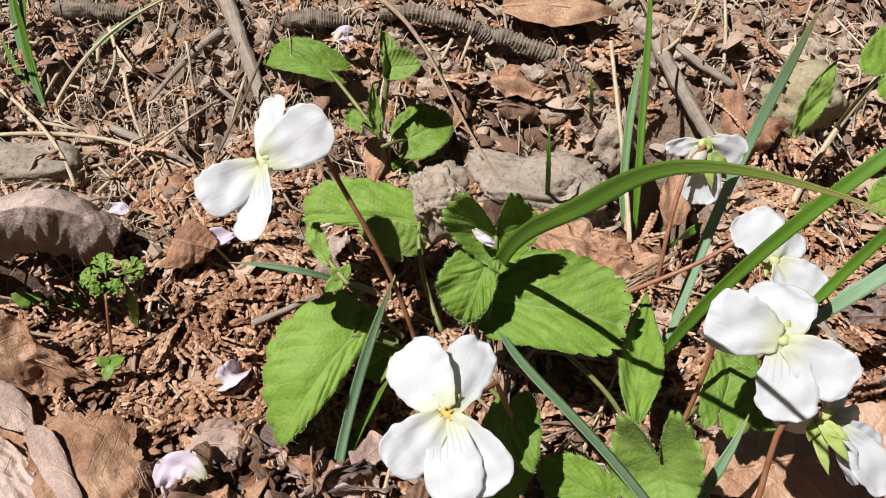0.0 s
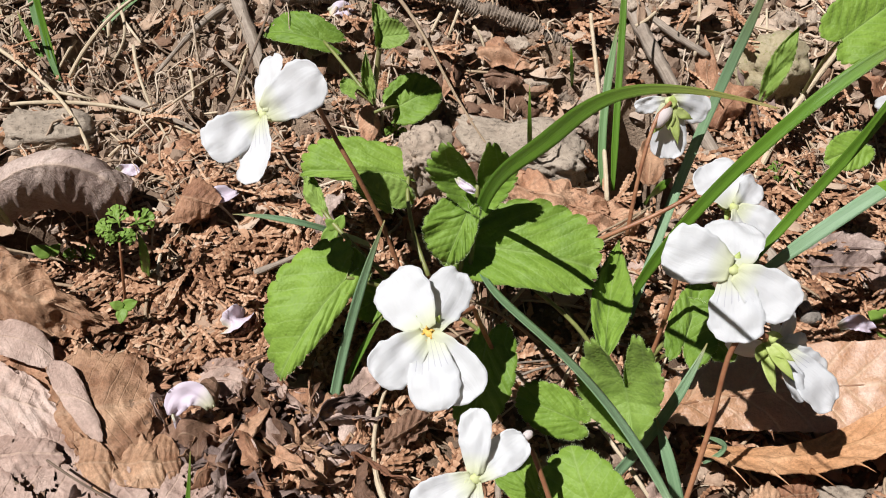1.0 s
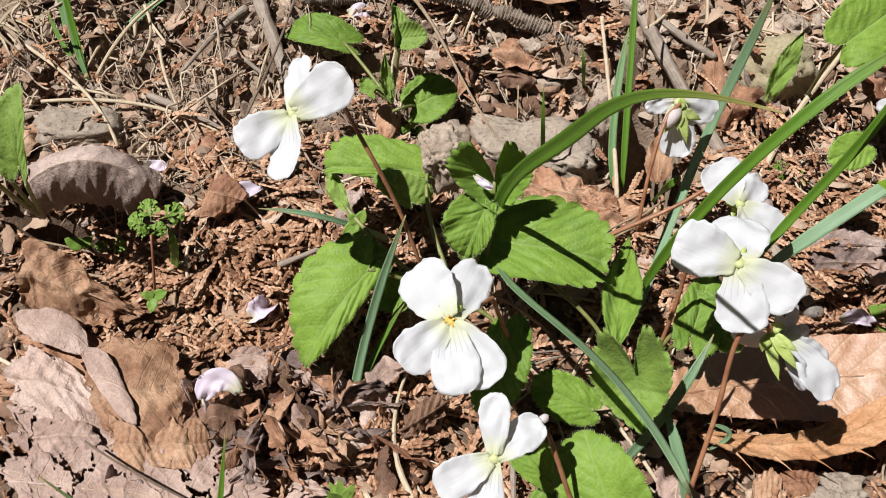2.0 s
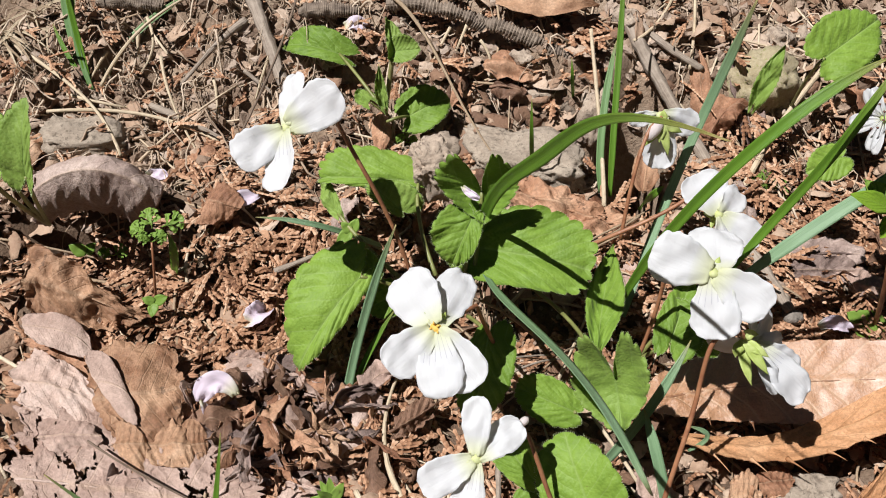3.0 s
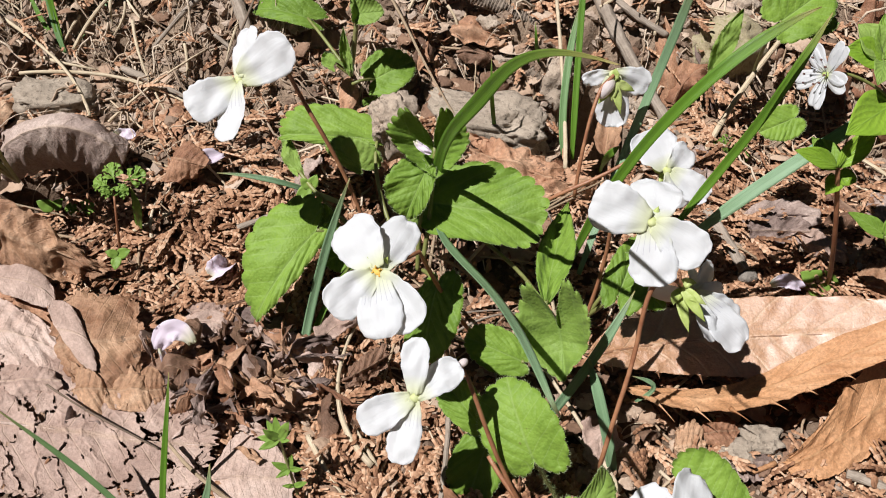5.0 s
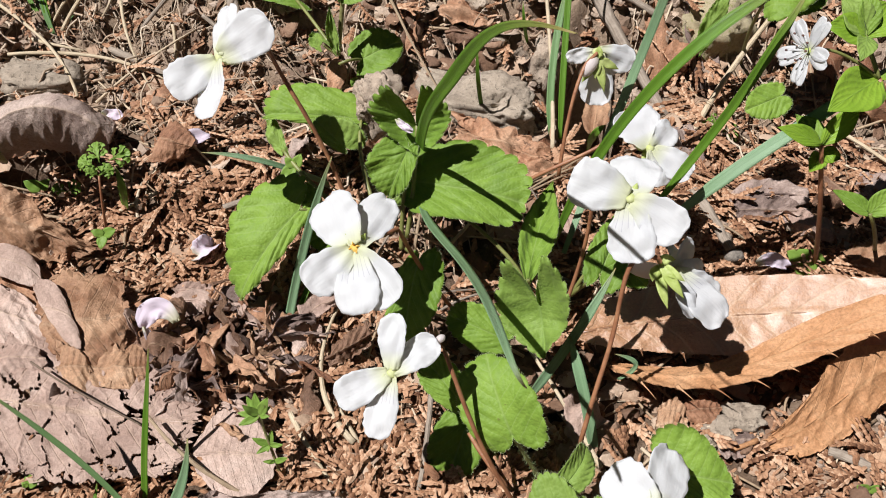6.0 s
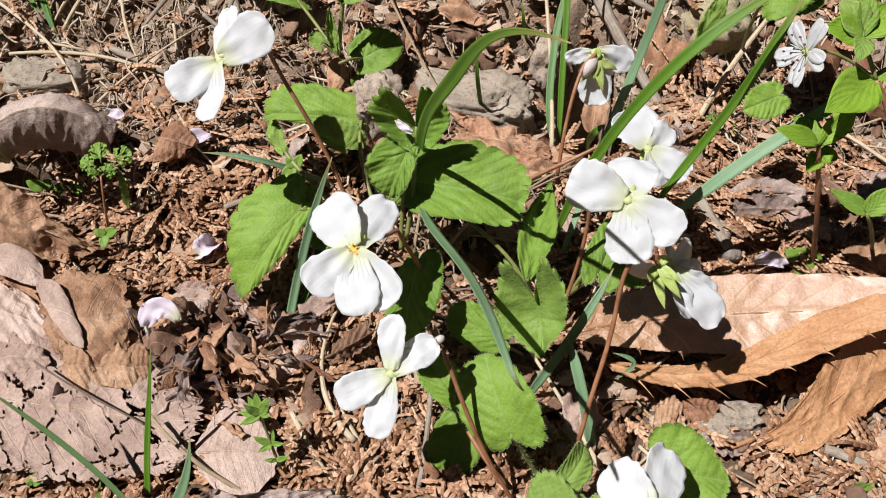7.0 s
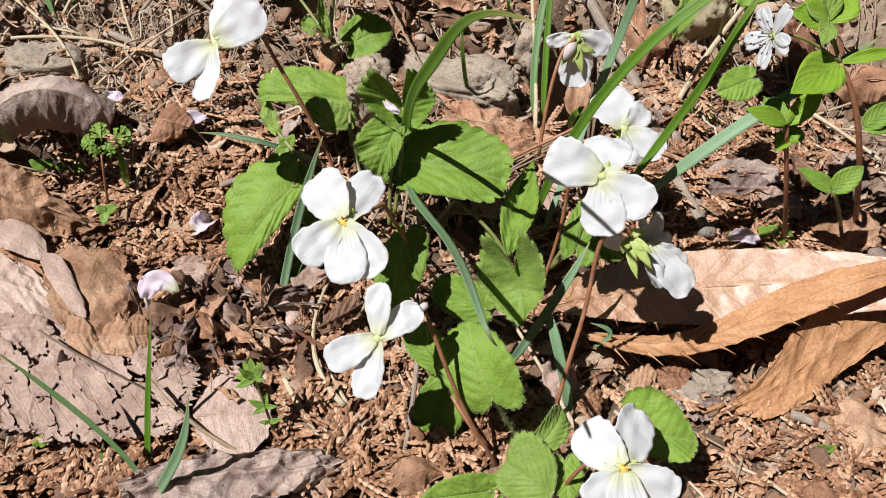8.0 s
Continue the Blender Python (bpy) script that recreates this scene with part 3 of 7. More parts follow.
# ---- white violets ----
def violet_leaf(plant, mid, wide, up=VIEW, curl=(0.15, 0.15), stalk=None, label="", material=LEAF, lobe=0.2, teeth=(13, 0.085), wave=0.17, profile="heart", roll=0.0, seed=0.0, rad=0.055, smat=STALK_GREEN):
    """A crenate heart-shaped leaf; stalk: points from the blade's base down to the crown."""
    shape = leaf(mid, wide, up, profile, curl, teeth, lobe, wave, 0.02, 92, 17, roll, 0.0, seed, 0.0, 0.012, 0.05 * max(wide))
    ob = part("leaf", shape, material, plant, label)
    hair, pick = Shape(), random.Random(int(seed * 10))
    for i in range(2, 90):
        for a, b in ((i * 17, i * 17 + 1), (i * 17 + 16, i * 17 + 15)):
            p, out = shape.v[a], (shape.v[a] - shape.v[b]).normalized()
            out = out + Vector((pick.uniform(-0.5, 0.5), pick.uniform(-0.5, 0.5), pick.uniform(-0.3, 0.7)))
            hair.add(tube([p - out * 0.005, p + out * pick.uniform(0.008, 0.03)], (0.0032, 0.0015), 3))
    part("leaf_hairs", hair, HAIR, ob, "fringe of fine pale hairs")
    if stalk:
        pts = [Vector(mid[0])] + [Vector(p) for p in stalk]
        part("leaf_stalk", tube(bezier(pts, 14), (rad * 0.85, rad), 8), smat, ob)
    return ob


def rim_of(blunt, lobe, n):
    """Half the outline of a heart-shaped leaf, from the notch at its stalk round one side to its tip: along, across."""
    guide = [(0.0, 0.0), (-0.55 * lobe, 0.12), (-lobe, 0.46), (0.02 - 0.3 * lobe, 0.84), (0.3, 1.0), (0.62, 0.82 + 0.08 * blunt), (0.86, 0.4 + 0.2 * blunt), (1.0, 0.0)]
    pts = [Vector(p) for p in [guide[0]] + guide + [(1.03, -0.2 - 0.25 * blunt)]]
    out = []
    for i in range(n):
        f = i / (n - 1) * (len(guide) - 1)
        k = min(int(f), len(guide) - 2)
        f -= k
        a, b, c, d = pts[k:k + 4]
        out.append(0.5 * (2 * b + (c - a) * f + (2 * a - 5 * b + 4 * c - d) * f * f + (3 * b - a - 3 * c + d) * f**3))
    return out


def broad_leaf(plant, base, tip, left, right, stalk, label="", material=LEAF, seed=0.0, arch=0.05, cup=(0.1, 0.1), roll=(0.0, 0.0), lobe=0.2, wave=0.12, ruffle=0.03, blunt=0.3, pleat=1.0, teeth=0.055, rad=0.05, hairy=False):
    """A crenate heart-shaped leaf held between its base, its tip and the widest points of its two margins.
    arch: rise of its midrib; cup: rise of each margin; roll: how tightly each margin rolls over; ruffle: frill of the rim."""
    base, tip, left, right = (Vector(p) for p in (base, tip, left, right))
    along = tip - base
    foot = base + along * 0.3
    arms = (left - foot, right - foot)
    nor = along.cross(arms[1] - arms[0])
    nor = nor.normalized() * (1 if nor.dot(VIEW) > 0 else -1)
    size, half, rings = along.length, 92, 13
    rim = rim_of(blunt, lobe, half)
    shape, under = Shape(), []
    for i in range(2 * half - 1):
        side = 0 if i < half else 1
        k = i if i < half else 2 * half - 2 - i
        step = k / (half - 1)
        saw = (step * 13) % 1.0
        tooth = math.sin(math.pi * saw**0.7) ** 0.55 * teeth * min(1.0, 6 * step, 8 * (1 - step) + 0.2)
        bay = 1 + 0.09 * noise.noise(Vector((step * 3.1 + seed, side * 5.0, seed))) * min(1.0, 5 * (1 - step))
        for j in range(rings):
            e = 0.02 + 0.98 * (j / (rings - 1)) ** 0.85
            grow = e * (1 + (tooth if e > 0.97 else 0.0))
            x = 0.06 + (rim[k].x - 0.06) * grow if e < 0.999 else rim[k].x + (rim[k].x - 0.3) * tooth
            y = rim[k].y * grow * bay
            arm = arms[side]
            wide = arm.length
            flat, high = y, 0.0
            if roll[side] and y > 0.62:
                turn = (y - 0.62) * abs(roll[side]) * 2.6
                flat = 0.62 + math.sin(turn) / (abs(roll[side]) * 2.6)
                high = math.copysign(wide * (1 - math.cos(turn)) / (abs(roll[side]) * 2.6), roll[side])
            sy = -y if side == 0 else y
            spot = Vector((x * 2.6 + seed, sy * 1.6, seed * 1.7))
            z = arch * size * 4 * x * (1 - x) + cup[side] * wide * y * y + high
            z += wave * size * 0.35 * (noise.noise(spot) - noise.noise(Vector((x * 2.6 + seed, 0, seed * 1.7))) * 0.5)
            z += ruffle * size * e**3 * (noise.noise(Vector((step * 9 + seed, side * 4.0, seed))) + 0.35)
            fold = abs((x * 6.0 - y * 2.2 + 0.7 * noise.noise(Vector((x * 3, sy * 2.5, seed)))) % 1.0 - 0.5) * 2
            z += 0.02 * pleat * (1 + 0.8 * noise.noise(Vector((x * 5, sy * 4, seed + 9)))) * size * ((1 - fold * fold) * (0.3 + y * (1.2 - y)) - 0.4 + 0.7 * min(1.0, y * 7))
            p = base + along * x + arm * flat + nor * z
            p += nor * (0.012 * noise.noise(p * 7.0) + 0.035 * noise.noise(p * 2.4 + Vector((seed, 0, 0))))
            shape.v.append(p)
            shape.uv.append((max(0.0, x), 0.5 + 0.5 * max(-1.0, min(1.0, sy))))
            under.append(p - nor * 0.018 * (0.3 if j == rings - 1 else 1.0))
    n, m = len(shape.v), 2 * half - 1
    shape.v += under
    shape.uv += shape.uv[:]
    edge = [i * rings + rings - 1 for i in range(m)]
    core = [i * rings for i in range(m)]
    faces = [(i * rings + j, i * rings + j + 1, (i + 1) * rings + j + 1, (i + 1) * rings + j) for i in range(m - 1) for j in range(rings - 1)]
    faces.append(tuple(core))
    a, b, c = (shape.v[q] for q in faces[(m // 2) * (rings - 1) + 4][:3])
    if (b - a).cross(c - a).dot(nor) < 0:
        faces = [q[::-1] for q in faces]
    shape.f = faces + [tuple(q + n for q in f[::-1]) for f in faces]
    shape.f += [(q, r, r + n, q + n) for q, r in zip(edge, edge[1:])]
    ob = part("leaf", shape, material, plant, label)
    hair, pick = Shape(), random.Random(int(seed * 10))
    for q in edge:
        p, out = shape.v[q], (shape.v[q] - shape.v[q - 1]).normalized()
        for _ in range(2):
            way = out + Vector((pick.uniform(-0.6, 0.6), pick.uniform(-0.6, 0.6), pick.uniform(-0.3, 0.7)))
            hair.add(tube([p - way * 0.004, p + way * pick.uniform(0.012, 0.034)], (0.0034, 0.0015), 3))
    part("leaf_hairs", hair, HAIR, ob, "fringe of fine pale hairs")
    if stalk:
        path = bezier([base + nor * (0.02 - 0.4 * ruffle * size)] + [Vector(p) for p in stalk], 16)
        part("leaf_stalk", tube(path, (rad * 0.8, rad), 8), STALK_GREEN, ob)
        if hairy:
            fuzz = Shape()
            for _ in range(260):
                q = pick.randrange(0, 15)
                p = path[q].lerp(path[q + 1], pick.random())
                way = Vector((pick.uniform(-1, 1), pick.uniform(-1, 1), pick.uniform(-1, 1))).normalized()
                fuzz.add(tube([p, p + way * pick.uniform(0.08, 0.13)], (0.004, 0.0015), 3))
            part("stalk_hairs", fuzz, HAIR, ob, "fine pale hairs on the stalk")
    return ob


def violet_flower(plant, centre, facing, petals, stalk, label, rad=0.045, sepals=True, smat=STALK, seed=0.0, throat=True, big=1.0):
    """petals: rows of tip, width, whether it bears violet lines, and how far it bulges towards its face."""
    c, face = Vector(centre), Vector(facing).normalized()
    cup = Shape()
    cup.add(moved(lump((0.11, 0.11, 0.09), seed, 0.2, 0.0, 2), c - face * 0.06))
    for k in range(5 if throat else 0):
        a = Vector((math.cos(k * 1.3 + seed), math.sin(k * 1.3 + seed), 0)).cross(face) * 0.07
        cup.add(tube([c + a - face * 0.02, c + a * 1.5 + face * 0.05, c + a * 1.9 + face * 0.06], (0.026, 0.008), 5))
    head = part("flower", cup, YELLOW if throat else THROAT, plant, label)
    for k, (tip, width, lined, bulge) in enumerate(petals):
        tip = Vector(tip)
        way = tip - c
        mid = [c + way * 0.04, c + way * 0.42 + face * bulge * 0.5, c + way * 0.8 + face * bulge * 0.4, tip]
        shape = leaf(mid, (width * 0.5, width * 0.5), face, "petal", (0.03 + 0.07 * math.sin(k * 2.1 + seed), 0.03 + 0.07 * math.cos(k * 1.7 + seed)), (0, 0), 0.0, 0.07, 0.012, 30, 15, 0.0, 0.0, seed + k * 3.1, 0.11)
        part("petal", shape, PETAL_LINED if lined else PETAL, head)
    back = c - face * 0.16
    if sepals and big:
        side = face.orthogonal().normalized()
        for k in range(5):
            out = Matrix.Rotation(k * 2 * math.pi / 5 + seed, 3, face) @ side
            mid = [back - face * 0.02, back + out * 0.16 * big, back + (out * 0.32 + face * 0.02) * big]
            part("sepal", leaf(mid, (0.075 * big, 0.075 * big), -face, "lance", (0.2, 0.2), (0, 0), 0, 0.01, 0.015, 10, 5), SEPAL, head)
    path = [back + face * 0.08, back - face * 0.06] + bezier(stalk, 22)
    part("flower_stalk", tube(path, (rad * 0.9, rad), 8, 0.15), smat, head)
    return head


crown = (0.57, 8.7, 0.7)
violet = thing("violet_plant", crown, "white-flowered violet clump with toothed heart-shaped green leaves", "violet plant", "violets")
violet_flower(violet, (-2.72, 9.82, 5.29), (-0.45, -0.75, 0.35), [
    ((-2.58, 10.86, 5.81), 0.55, False, 0.05), ((-1.65, 10.0, 6.0), 0.88, False, 0.10),
    ((-3.6, 9.2, 5.01), 0.78, False, 0.08), ((-2.75, 8.64, 4.78), 0.76, True, 0.10)],
    [(-1.96, 10.39, 5.41), (-1.32, 9.45, 4.43), (-0.97, 9.9, 3.65), (-0.31, 9.1, 1.92), (-0.31, 9.1, 0.72)], "white violet flower turned aside on a red-brown stalk", seed=1.0, throat=False, sepals=False)
violet_flower(violet, (0.13, 6.14, 3.96), (-0.12, -0.72, 0.62), [
    ((-0.45, 7.1, 4.25), 0.90, False, 0.14), ((0.62, 7.42, 3.98), 0.74, False, 0.14),
    ((-0.64, 5.49, 3.69), 0.74, False, 0.08), ((0.85, 5.26, 3.56), 0.78, False, 0.08),
    ((0.28, 5.08, 3.48), 0.78, True, 0.10)],
    [(0.84, 6.76, 3.83), (1.36, 7.5, 1.18), (2.31, 8.2, -1.13)], "open white violet flower with a yellow throat", seed=2.0)
small_flower = violet_flower(violet, (0.82, 4.38, 2.8), (-0.25, -0.55, 0.75), [
    ((0.85, 5.19, 3.39), 0.50, False, 0.10), ((1.58, 4.94, 2.98), 0.56, False, 0.12),
    ((-0.08, 3.96, 2.6), 0.60, False, 0.06), ((0.59, 3.46, 2.21), 0.56, True, 0.08)],
    [(1.66, 5.0, 2.74), (2.03, 4.54, 1.99), (2.23, 4.0, 0.9), (2.97, 3.64, -0.03), (3.07, 3.64, -0.63)], "small white violet flower low over the litter", seed=3.0, sepals=False, throat=False)
part("spur", tube(bezier([(1.52, 4.99, 2.82), (1.62, 5.05, 2.84), (1.71, 5.12, 2.87)], 7), [0.03, 0.05, 0.06, 0.07, 0.07, 0.06, 0.02], 9), SPUR, small_flower, "blunt pale pink spur")
violet_flower(violet, (5.02, 7.37, 4.04), (-0.2, -0.62, 0.72), [
    ((5.28, 8.47, 4.06), 0.98, False, 0.16), ((3.94, 7.71, 4.24), 0.94, False, 0.14),
    ((5.93, 6.8, 3.7), 0.80, False, 0.08), ((5.05, 6.5, 3.26), 0.86, True, 0.10)],
    [(4.56, 8.43, 2.84), (4.63, 8.34, 1.6), (4.1, 7.82, -0.33)], "open white violet flower with fine violet lines", seed=4.0, throat=False)

broad_leaf(violet, (-1.51, 9.11, 1.96), (-2.79, 7.73, 0.61), (-1.78, 8.33, 1.33), (-2.65, 9.4, 1.8), [(-0.86, 9.29, 1.58), (0.12, 9.22, 0.94)], "broad toothed heart-shaped green leaf", seed=1.1, arch=0.12, cup=(-0.2, 0.05), wave=0.12, blunt=0.15, teeth=0.08)
broad_leaf(violet, (-0.37, 11.57, 2.42), (-2.55, 11.54, 2.53), (-1.45, 11.36, 2.38), (-1.42, 12.18, 2.78), [(-0.47, 10.65, 2.19), (0.06, 9.54, 1.53)], "green heart-shaped leaf held level", seed=2.2, arch=0.08, cup=(-0.2, 0.0), lobe=0.12, blunt=0.6, teeth=0.08)
broad_leaf(violet, (-0.73, 11.06, 2.0), (-1.43, 11.4, 2.55), (-1.31, 11.14, 2.2), (-0.44, 11.39, 2.37), None, "", LEAF_YOUNG, seed=36.1, wave=0.1)
broad_leaf(violet, (1.0, 10.14, 3.45), (1.07, 9.66, 2.98), (1.73, 10.22, 3.63), (0.18, 10.34, 3.52), [(0.98, 9.66, 2.31), (0.75, 9.04, 1.17)], "young cupped green leaf with crinkled margins", LEAF, seed=3.3, arch=-0.25, cup=(0.5, 0.6), lobe=0.65, wave=0.25, ruffle=0.25, pleat=1.8, teeth=0.08)
broad_leaf(violet, (0.8, 10.12, 2.21), (0.62, 9.66, 1.57), (0.94, 9.83, 1.94), (0.41, 9.97, 1.83), [(0.96, 9.47, 1.99), (0.75, 9.04, 1.17)], "", LEAF_YOUNG, seed=4.4, arch=0.05, cup=(0.4, 0.3), wave=0.1, ruffle=0.1)
broad_leaf(violet, (0.88, 9.83, 2.1), (3.31, 9.35, 1.89), (1.77, 8.88, 1.68), (2.27, 10.51, 2.41), [(3.26, 8.66, 1.2), (3.41, 8.11, 0.45)], "wide toothed green leaf crossed by shadows", seed=5.5, arch=0.1, roll=(0.75, 0.0), lobe=0.1, wave=0.2, blunt=0.7, teeth=0.08)
violet_leaf(violet, [(3.36, 7.72, 1.36), (3.57, 8.98, 1.46), (4.06, 10.71, 1.3)], (0.34, 0.42), (-0.2, -0.8, 0.5), (0.5, 0.35), [(3.39, 7.84, 0.77), (3.38, 8.08, 0.03)], "narrow upright folded green leaf", profile="lance", lobe=0.02, teeth=(14, 0.05), seed=6.6)
broad_leaf(violet, (0.83, 9.81, 3.07), (0.41, 9.21, 2.26), (0.93, 9.45, 2.63), (0.08, 9.78, 2.91), [(0.62, 9.15, 1.42), (0.63, 8.92, 0.92)], "small crinkled young green leaf", seed=7.7, arch=0.1, cup=(0.3, 0.2), wave=0.12, ruffle=0.12, pleat=2.2)
broad_leaf(violet, (3.47, 6.6, 1.97), (3.54, 5.67, 1.44), (4.1, 6.5, 2.13), (2.75, 6.62, 1.72), [(3.34, 7.32, 0.69), (2.89, 7.53, -0.48)], "heart-shaped green leaf with curled basal lobes", LEAF_YOUNG, seed=8.8, arch=-0.2, cup=(0.6, 0.5), lobe=0.5, ruffle=0.28, wave=0.2, blunt=-0.3, teeth=0.08)
broad_leaf(violet, (2.86, 6.64, 0.72), (1.71, 7.05, 0.96), (2.18, 6.49, 0.63), (2.41, 7.21, 1.05), [(3.14, 7.0, 0.11), (2.76, 7.35, -0.66)], "", seed=9.9, wave=0.1)
broad_leaf(violet, (1.13, 7.42, 2.23), (0.86, 6.16, 1.24), (1.59, 6.81, 1.86), (0.59, 6.81, 1.67), [(0.92, 8.46, 1.3), (0.75, 8.86, 0.99)], "", seed=10.2, arch=0.12)
broad_leaf(violet, (2.96, 4.23, 1.01), (2.45, 5.56, 1.73), (2.13, 4.64, 0.97), (3.49, 4.58, 1.44), [(3.39, 4.32, -0.21), (3.67, 4.26, -0.94)], "rounded green leaf on a hairy stalk", seed=11.4, arch=0.12, lobe=0.14, blunt=0.8, cup=(0.05, 0.15), hairy=True)
broad_leaf(violet, (2.19, 5.22, 0.21), (1.79, 4.29, -0.54), (2.43, 4.57, -0.25), (1.43, 4.87, -0.14), [(2.64, 4.87, -0.37), (2.9, 4.39, -1.2)], "", seed=12.6, wave=0.14, blunt=0.6)
broad_leaf(violet, (2.01, 5.27, 0.46), (1.28, 5.99, 0.92), (1.34, 5.49, 0.55), (1.89, 5.84, 0.88), [(2.34, 4.99, -0.12), (2.9, 4.39, -1.2)], "", seed=13.1)
broad_leaf(violet, (-0.82, 9.32, 1.2), (-1.45, 9.12, 0.88), (-0.81, 8.94, 0.92), (-1.2, 9.56, 1.28), None, "", seed=14.1, arch=0.01, cup=(0.10, 0.10), blunt=0.4)
violet_leaf(violet, [(-1.24, 9.23, 1.82), (-1.32, 9.49, 1.93), (-1.49, 9.85, 2.0)], (0.22, 0.20), (0, -0.7, 0.7), (0.1, 0.1), None, "", LEAF_YOUNG, seed=15.1)
violet_leaf(violet, [(-2.14, 10.91, 2.06), (-2.41, 11.35, 2.22), (-2.57, 11.85, 2.43)], (0.2, 0.16), (-0.3, -0.6, 0.8), (0.4, 0.3), [(-1.67, 10.26, 1.85), (-0.65, 9.64, 1.22)], "", LEAF_YOUNG, profile="lance", seed=16.1)

# the drooping and the rear flowers
side_crown = (4.78, 5.6, -1.0)
side_violet = thing("violet_plant", side_crown, "white violet with a nodding flower on a hooked stalk", "violet plant", "violets")
drooping = violet_flower(side_violet, (5.93, 6.84, 2.67), (0.45, -0.55, 0.35), [
    ((6.93, 6.2, 1.97), 0.74, True, 0.10), ((6.87, 6.68, 2.0), 0.66, False, 0.10),
    ((6.45, 7.55, 2.67), 0.55, False, 0.08), ((6.03, 7.51, 2.78), 0.42, False, 0.05),
    ((6.32, 6.12, 2.19), 0.50, False, 0.10), ((6.65, 7.17, 2.31), 0.5, False, 0.05)],
    [(5.53, 6.6, 3.29), (4.63, 6.92, 3.66), (5.1, 5.85, 1.8), (4.86, 6.12, 1.55), (4.61, 5.42, 1.41), (4.33, 4.75, -0.29)], "nodding white violet flower seen from its green sepals", 0.05, seed=0.4, big=0.0)
for a, b, c in (((5.61, 6.76, 2.93), (5.63, 6.31, 2.79), (5.78, 6.09, 2.46)), ((5.61, 6.71, 3.02), (5.82, 6.34, 2.95), (6.05, 6.18, 2.66)), ((5.63, 6.76, 2.93), (5.77, 6.48, 3.07), (6.07, 6.41, 2.87)), ((5.59, 6.71, 3.02), (5.69, 6.74, 3.18), (5.92, 6.77, 3.06)), ((5.59, 6.68, 2.99), (5.49, 6.5, 2.97), (5.49, 6.46, 2.8))):
    part("sepal", leaf([a, b, c], (0.10, 0.10), VIEW, "lance", (0.2, 0.2), (0, 0), 0, 0.03, 0.015, 14, 5), SEPAL, drooping)
part("spur", tube(bezier([(5.76, 6.83, 2.72), (5.47, 6.84, 2.6), (5.14, 7.01, 2.63)], 9), [0.08, 0.12, 0.15, 0.16, 0.16, 0.15, 0.14, 0.12, 0.05], 10), SPUR, drooping, "blunt pale pink spur")
rear_crown = (4.61, 12.28, -0.04)
rear_violet = thing("violet_plant", rear_crown, "white violet with two flowers turned away", "violet plant", "violets")
behind = violet_flower(rear_violet, (4.88, 12.05, 3.96), (0.15, 0.72, -0.3), [
    ((4.24, 12.12, 3.72), 0.36, False, 0.12), ((5.7, 12.0, 3.68), 0.62, False, 0.12),
    ((5.42, 12.25, 3.25), 0.5, False, 0.05), ((4.92, 11.5, 2.92), 0.74, False, 0.05)],
    [(4.62, 11.72, 3.86), (4.28, 11.2, 3.5), (4.13, 10.48, 1.72)], "white violet flower seen from behind with green sepals", seed=5.3, throat=False, big=0.0)
for tip in ((4.9, 12.0, 4.14), (5.38, 11.88, 3.62), (5.06, 11.48, 3.3), (4.56, 11.66, 3.42), (4.84, 11.6, 3.55)):
    a = Vector((4.86, 11.84, 3.92))
    part("sepal", leaf([a, (a + Vector(tip)) / 2 + Vector((0, -0.08, 0.05)), tip], (0.1, 0.1), VIEW, "lance", (0.2, 0.2), (0, 0), 0, 0.03, 0.015, 14, 5), SEPAL, behind)
part("spur", tube(bezier([(4.86, 11.9, 3.9), (4.72, 11.66, 3.88), (4.58, 11.62, 3.62)], 9), [0.06, 0.1, 0.12, 0.13, 0.13, 0.12, 0.11, 0.09, 0.04], 10), SPUR, behind, "blunt pale pink spur")
violet_flower(rear_violet, (5.93, 9.97, 2.99), (0.25, -0.55, 0.6), [
    ((5.45, 10.74, 3.4), 1.05, False, 0.16), ((6.4, 10.47, 3.18), 0.6, False, 0.10),
    ((6.15, 9.33, 2.51), 0.62, True, 0.05), ((6.77, 9.58, 2.6), 0.66, False, 0.06)],
    [(5.8, 10.74, 3.18), (4.58, 9.97, 2.54), (3.67, 10.07, 2.41), (2.97, 10.3, 1.24)], "white violet flower leaning away behind the grass", seed=6.0, throat=False)
broad_leaf(rear_violet, (4.87, 7.94, 1.25), (5.44, 9.28, 1.7), (4.67, 8.47, 1.48), (5.55, 8.17, 1.26), [(4.66, 8.21, 0.69), (4.42, 8.39, 0.04)], "", seed=17.1, arch=0.01, cup=(0.10, 0.20), blunt=0.4)
broad_leaf(rear_violet, (5.06, 8.56, 1.43), (5.84, 7.78, 1.08), (5.6, 8.56, 1.5), (4.99, 8.1, 1.15), [(4.65, 8.39, 0.86), (4.42, 8.39, 0.04)], "", seed=18.1, arch=0.02, cup=(0.10, 0.20), blunt=0.4)

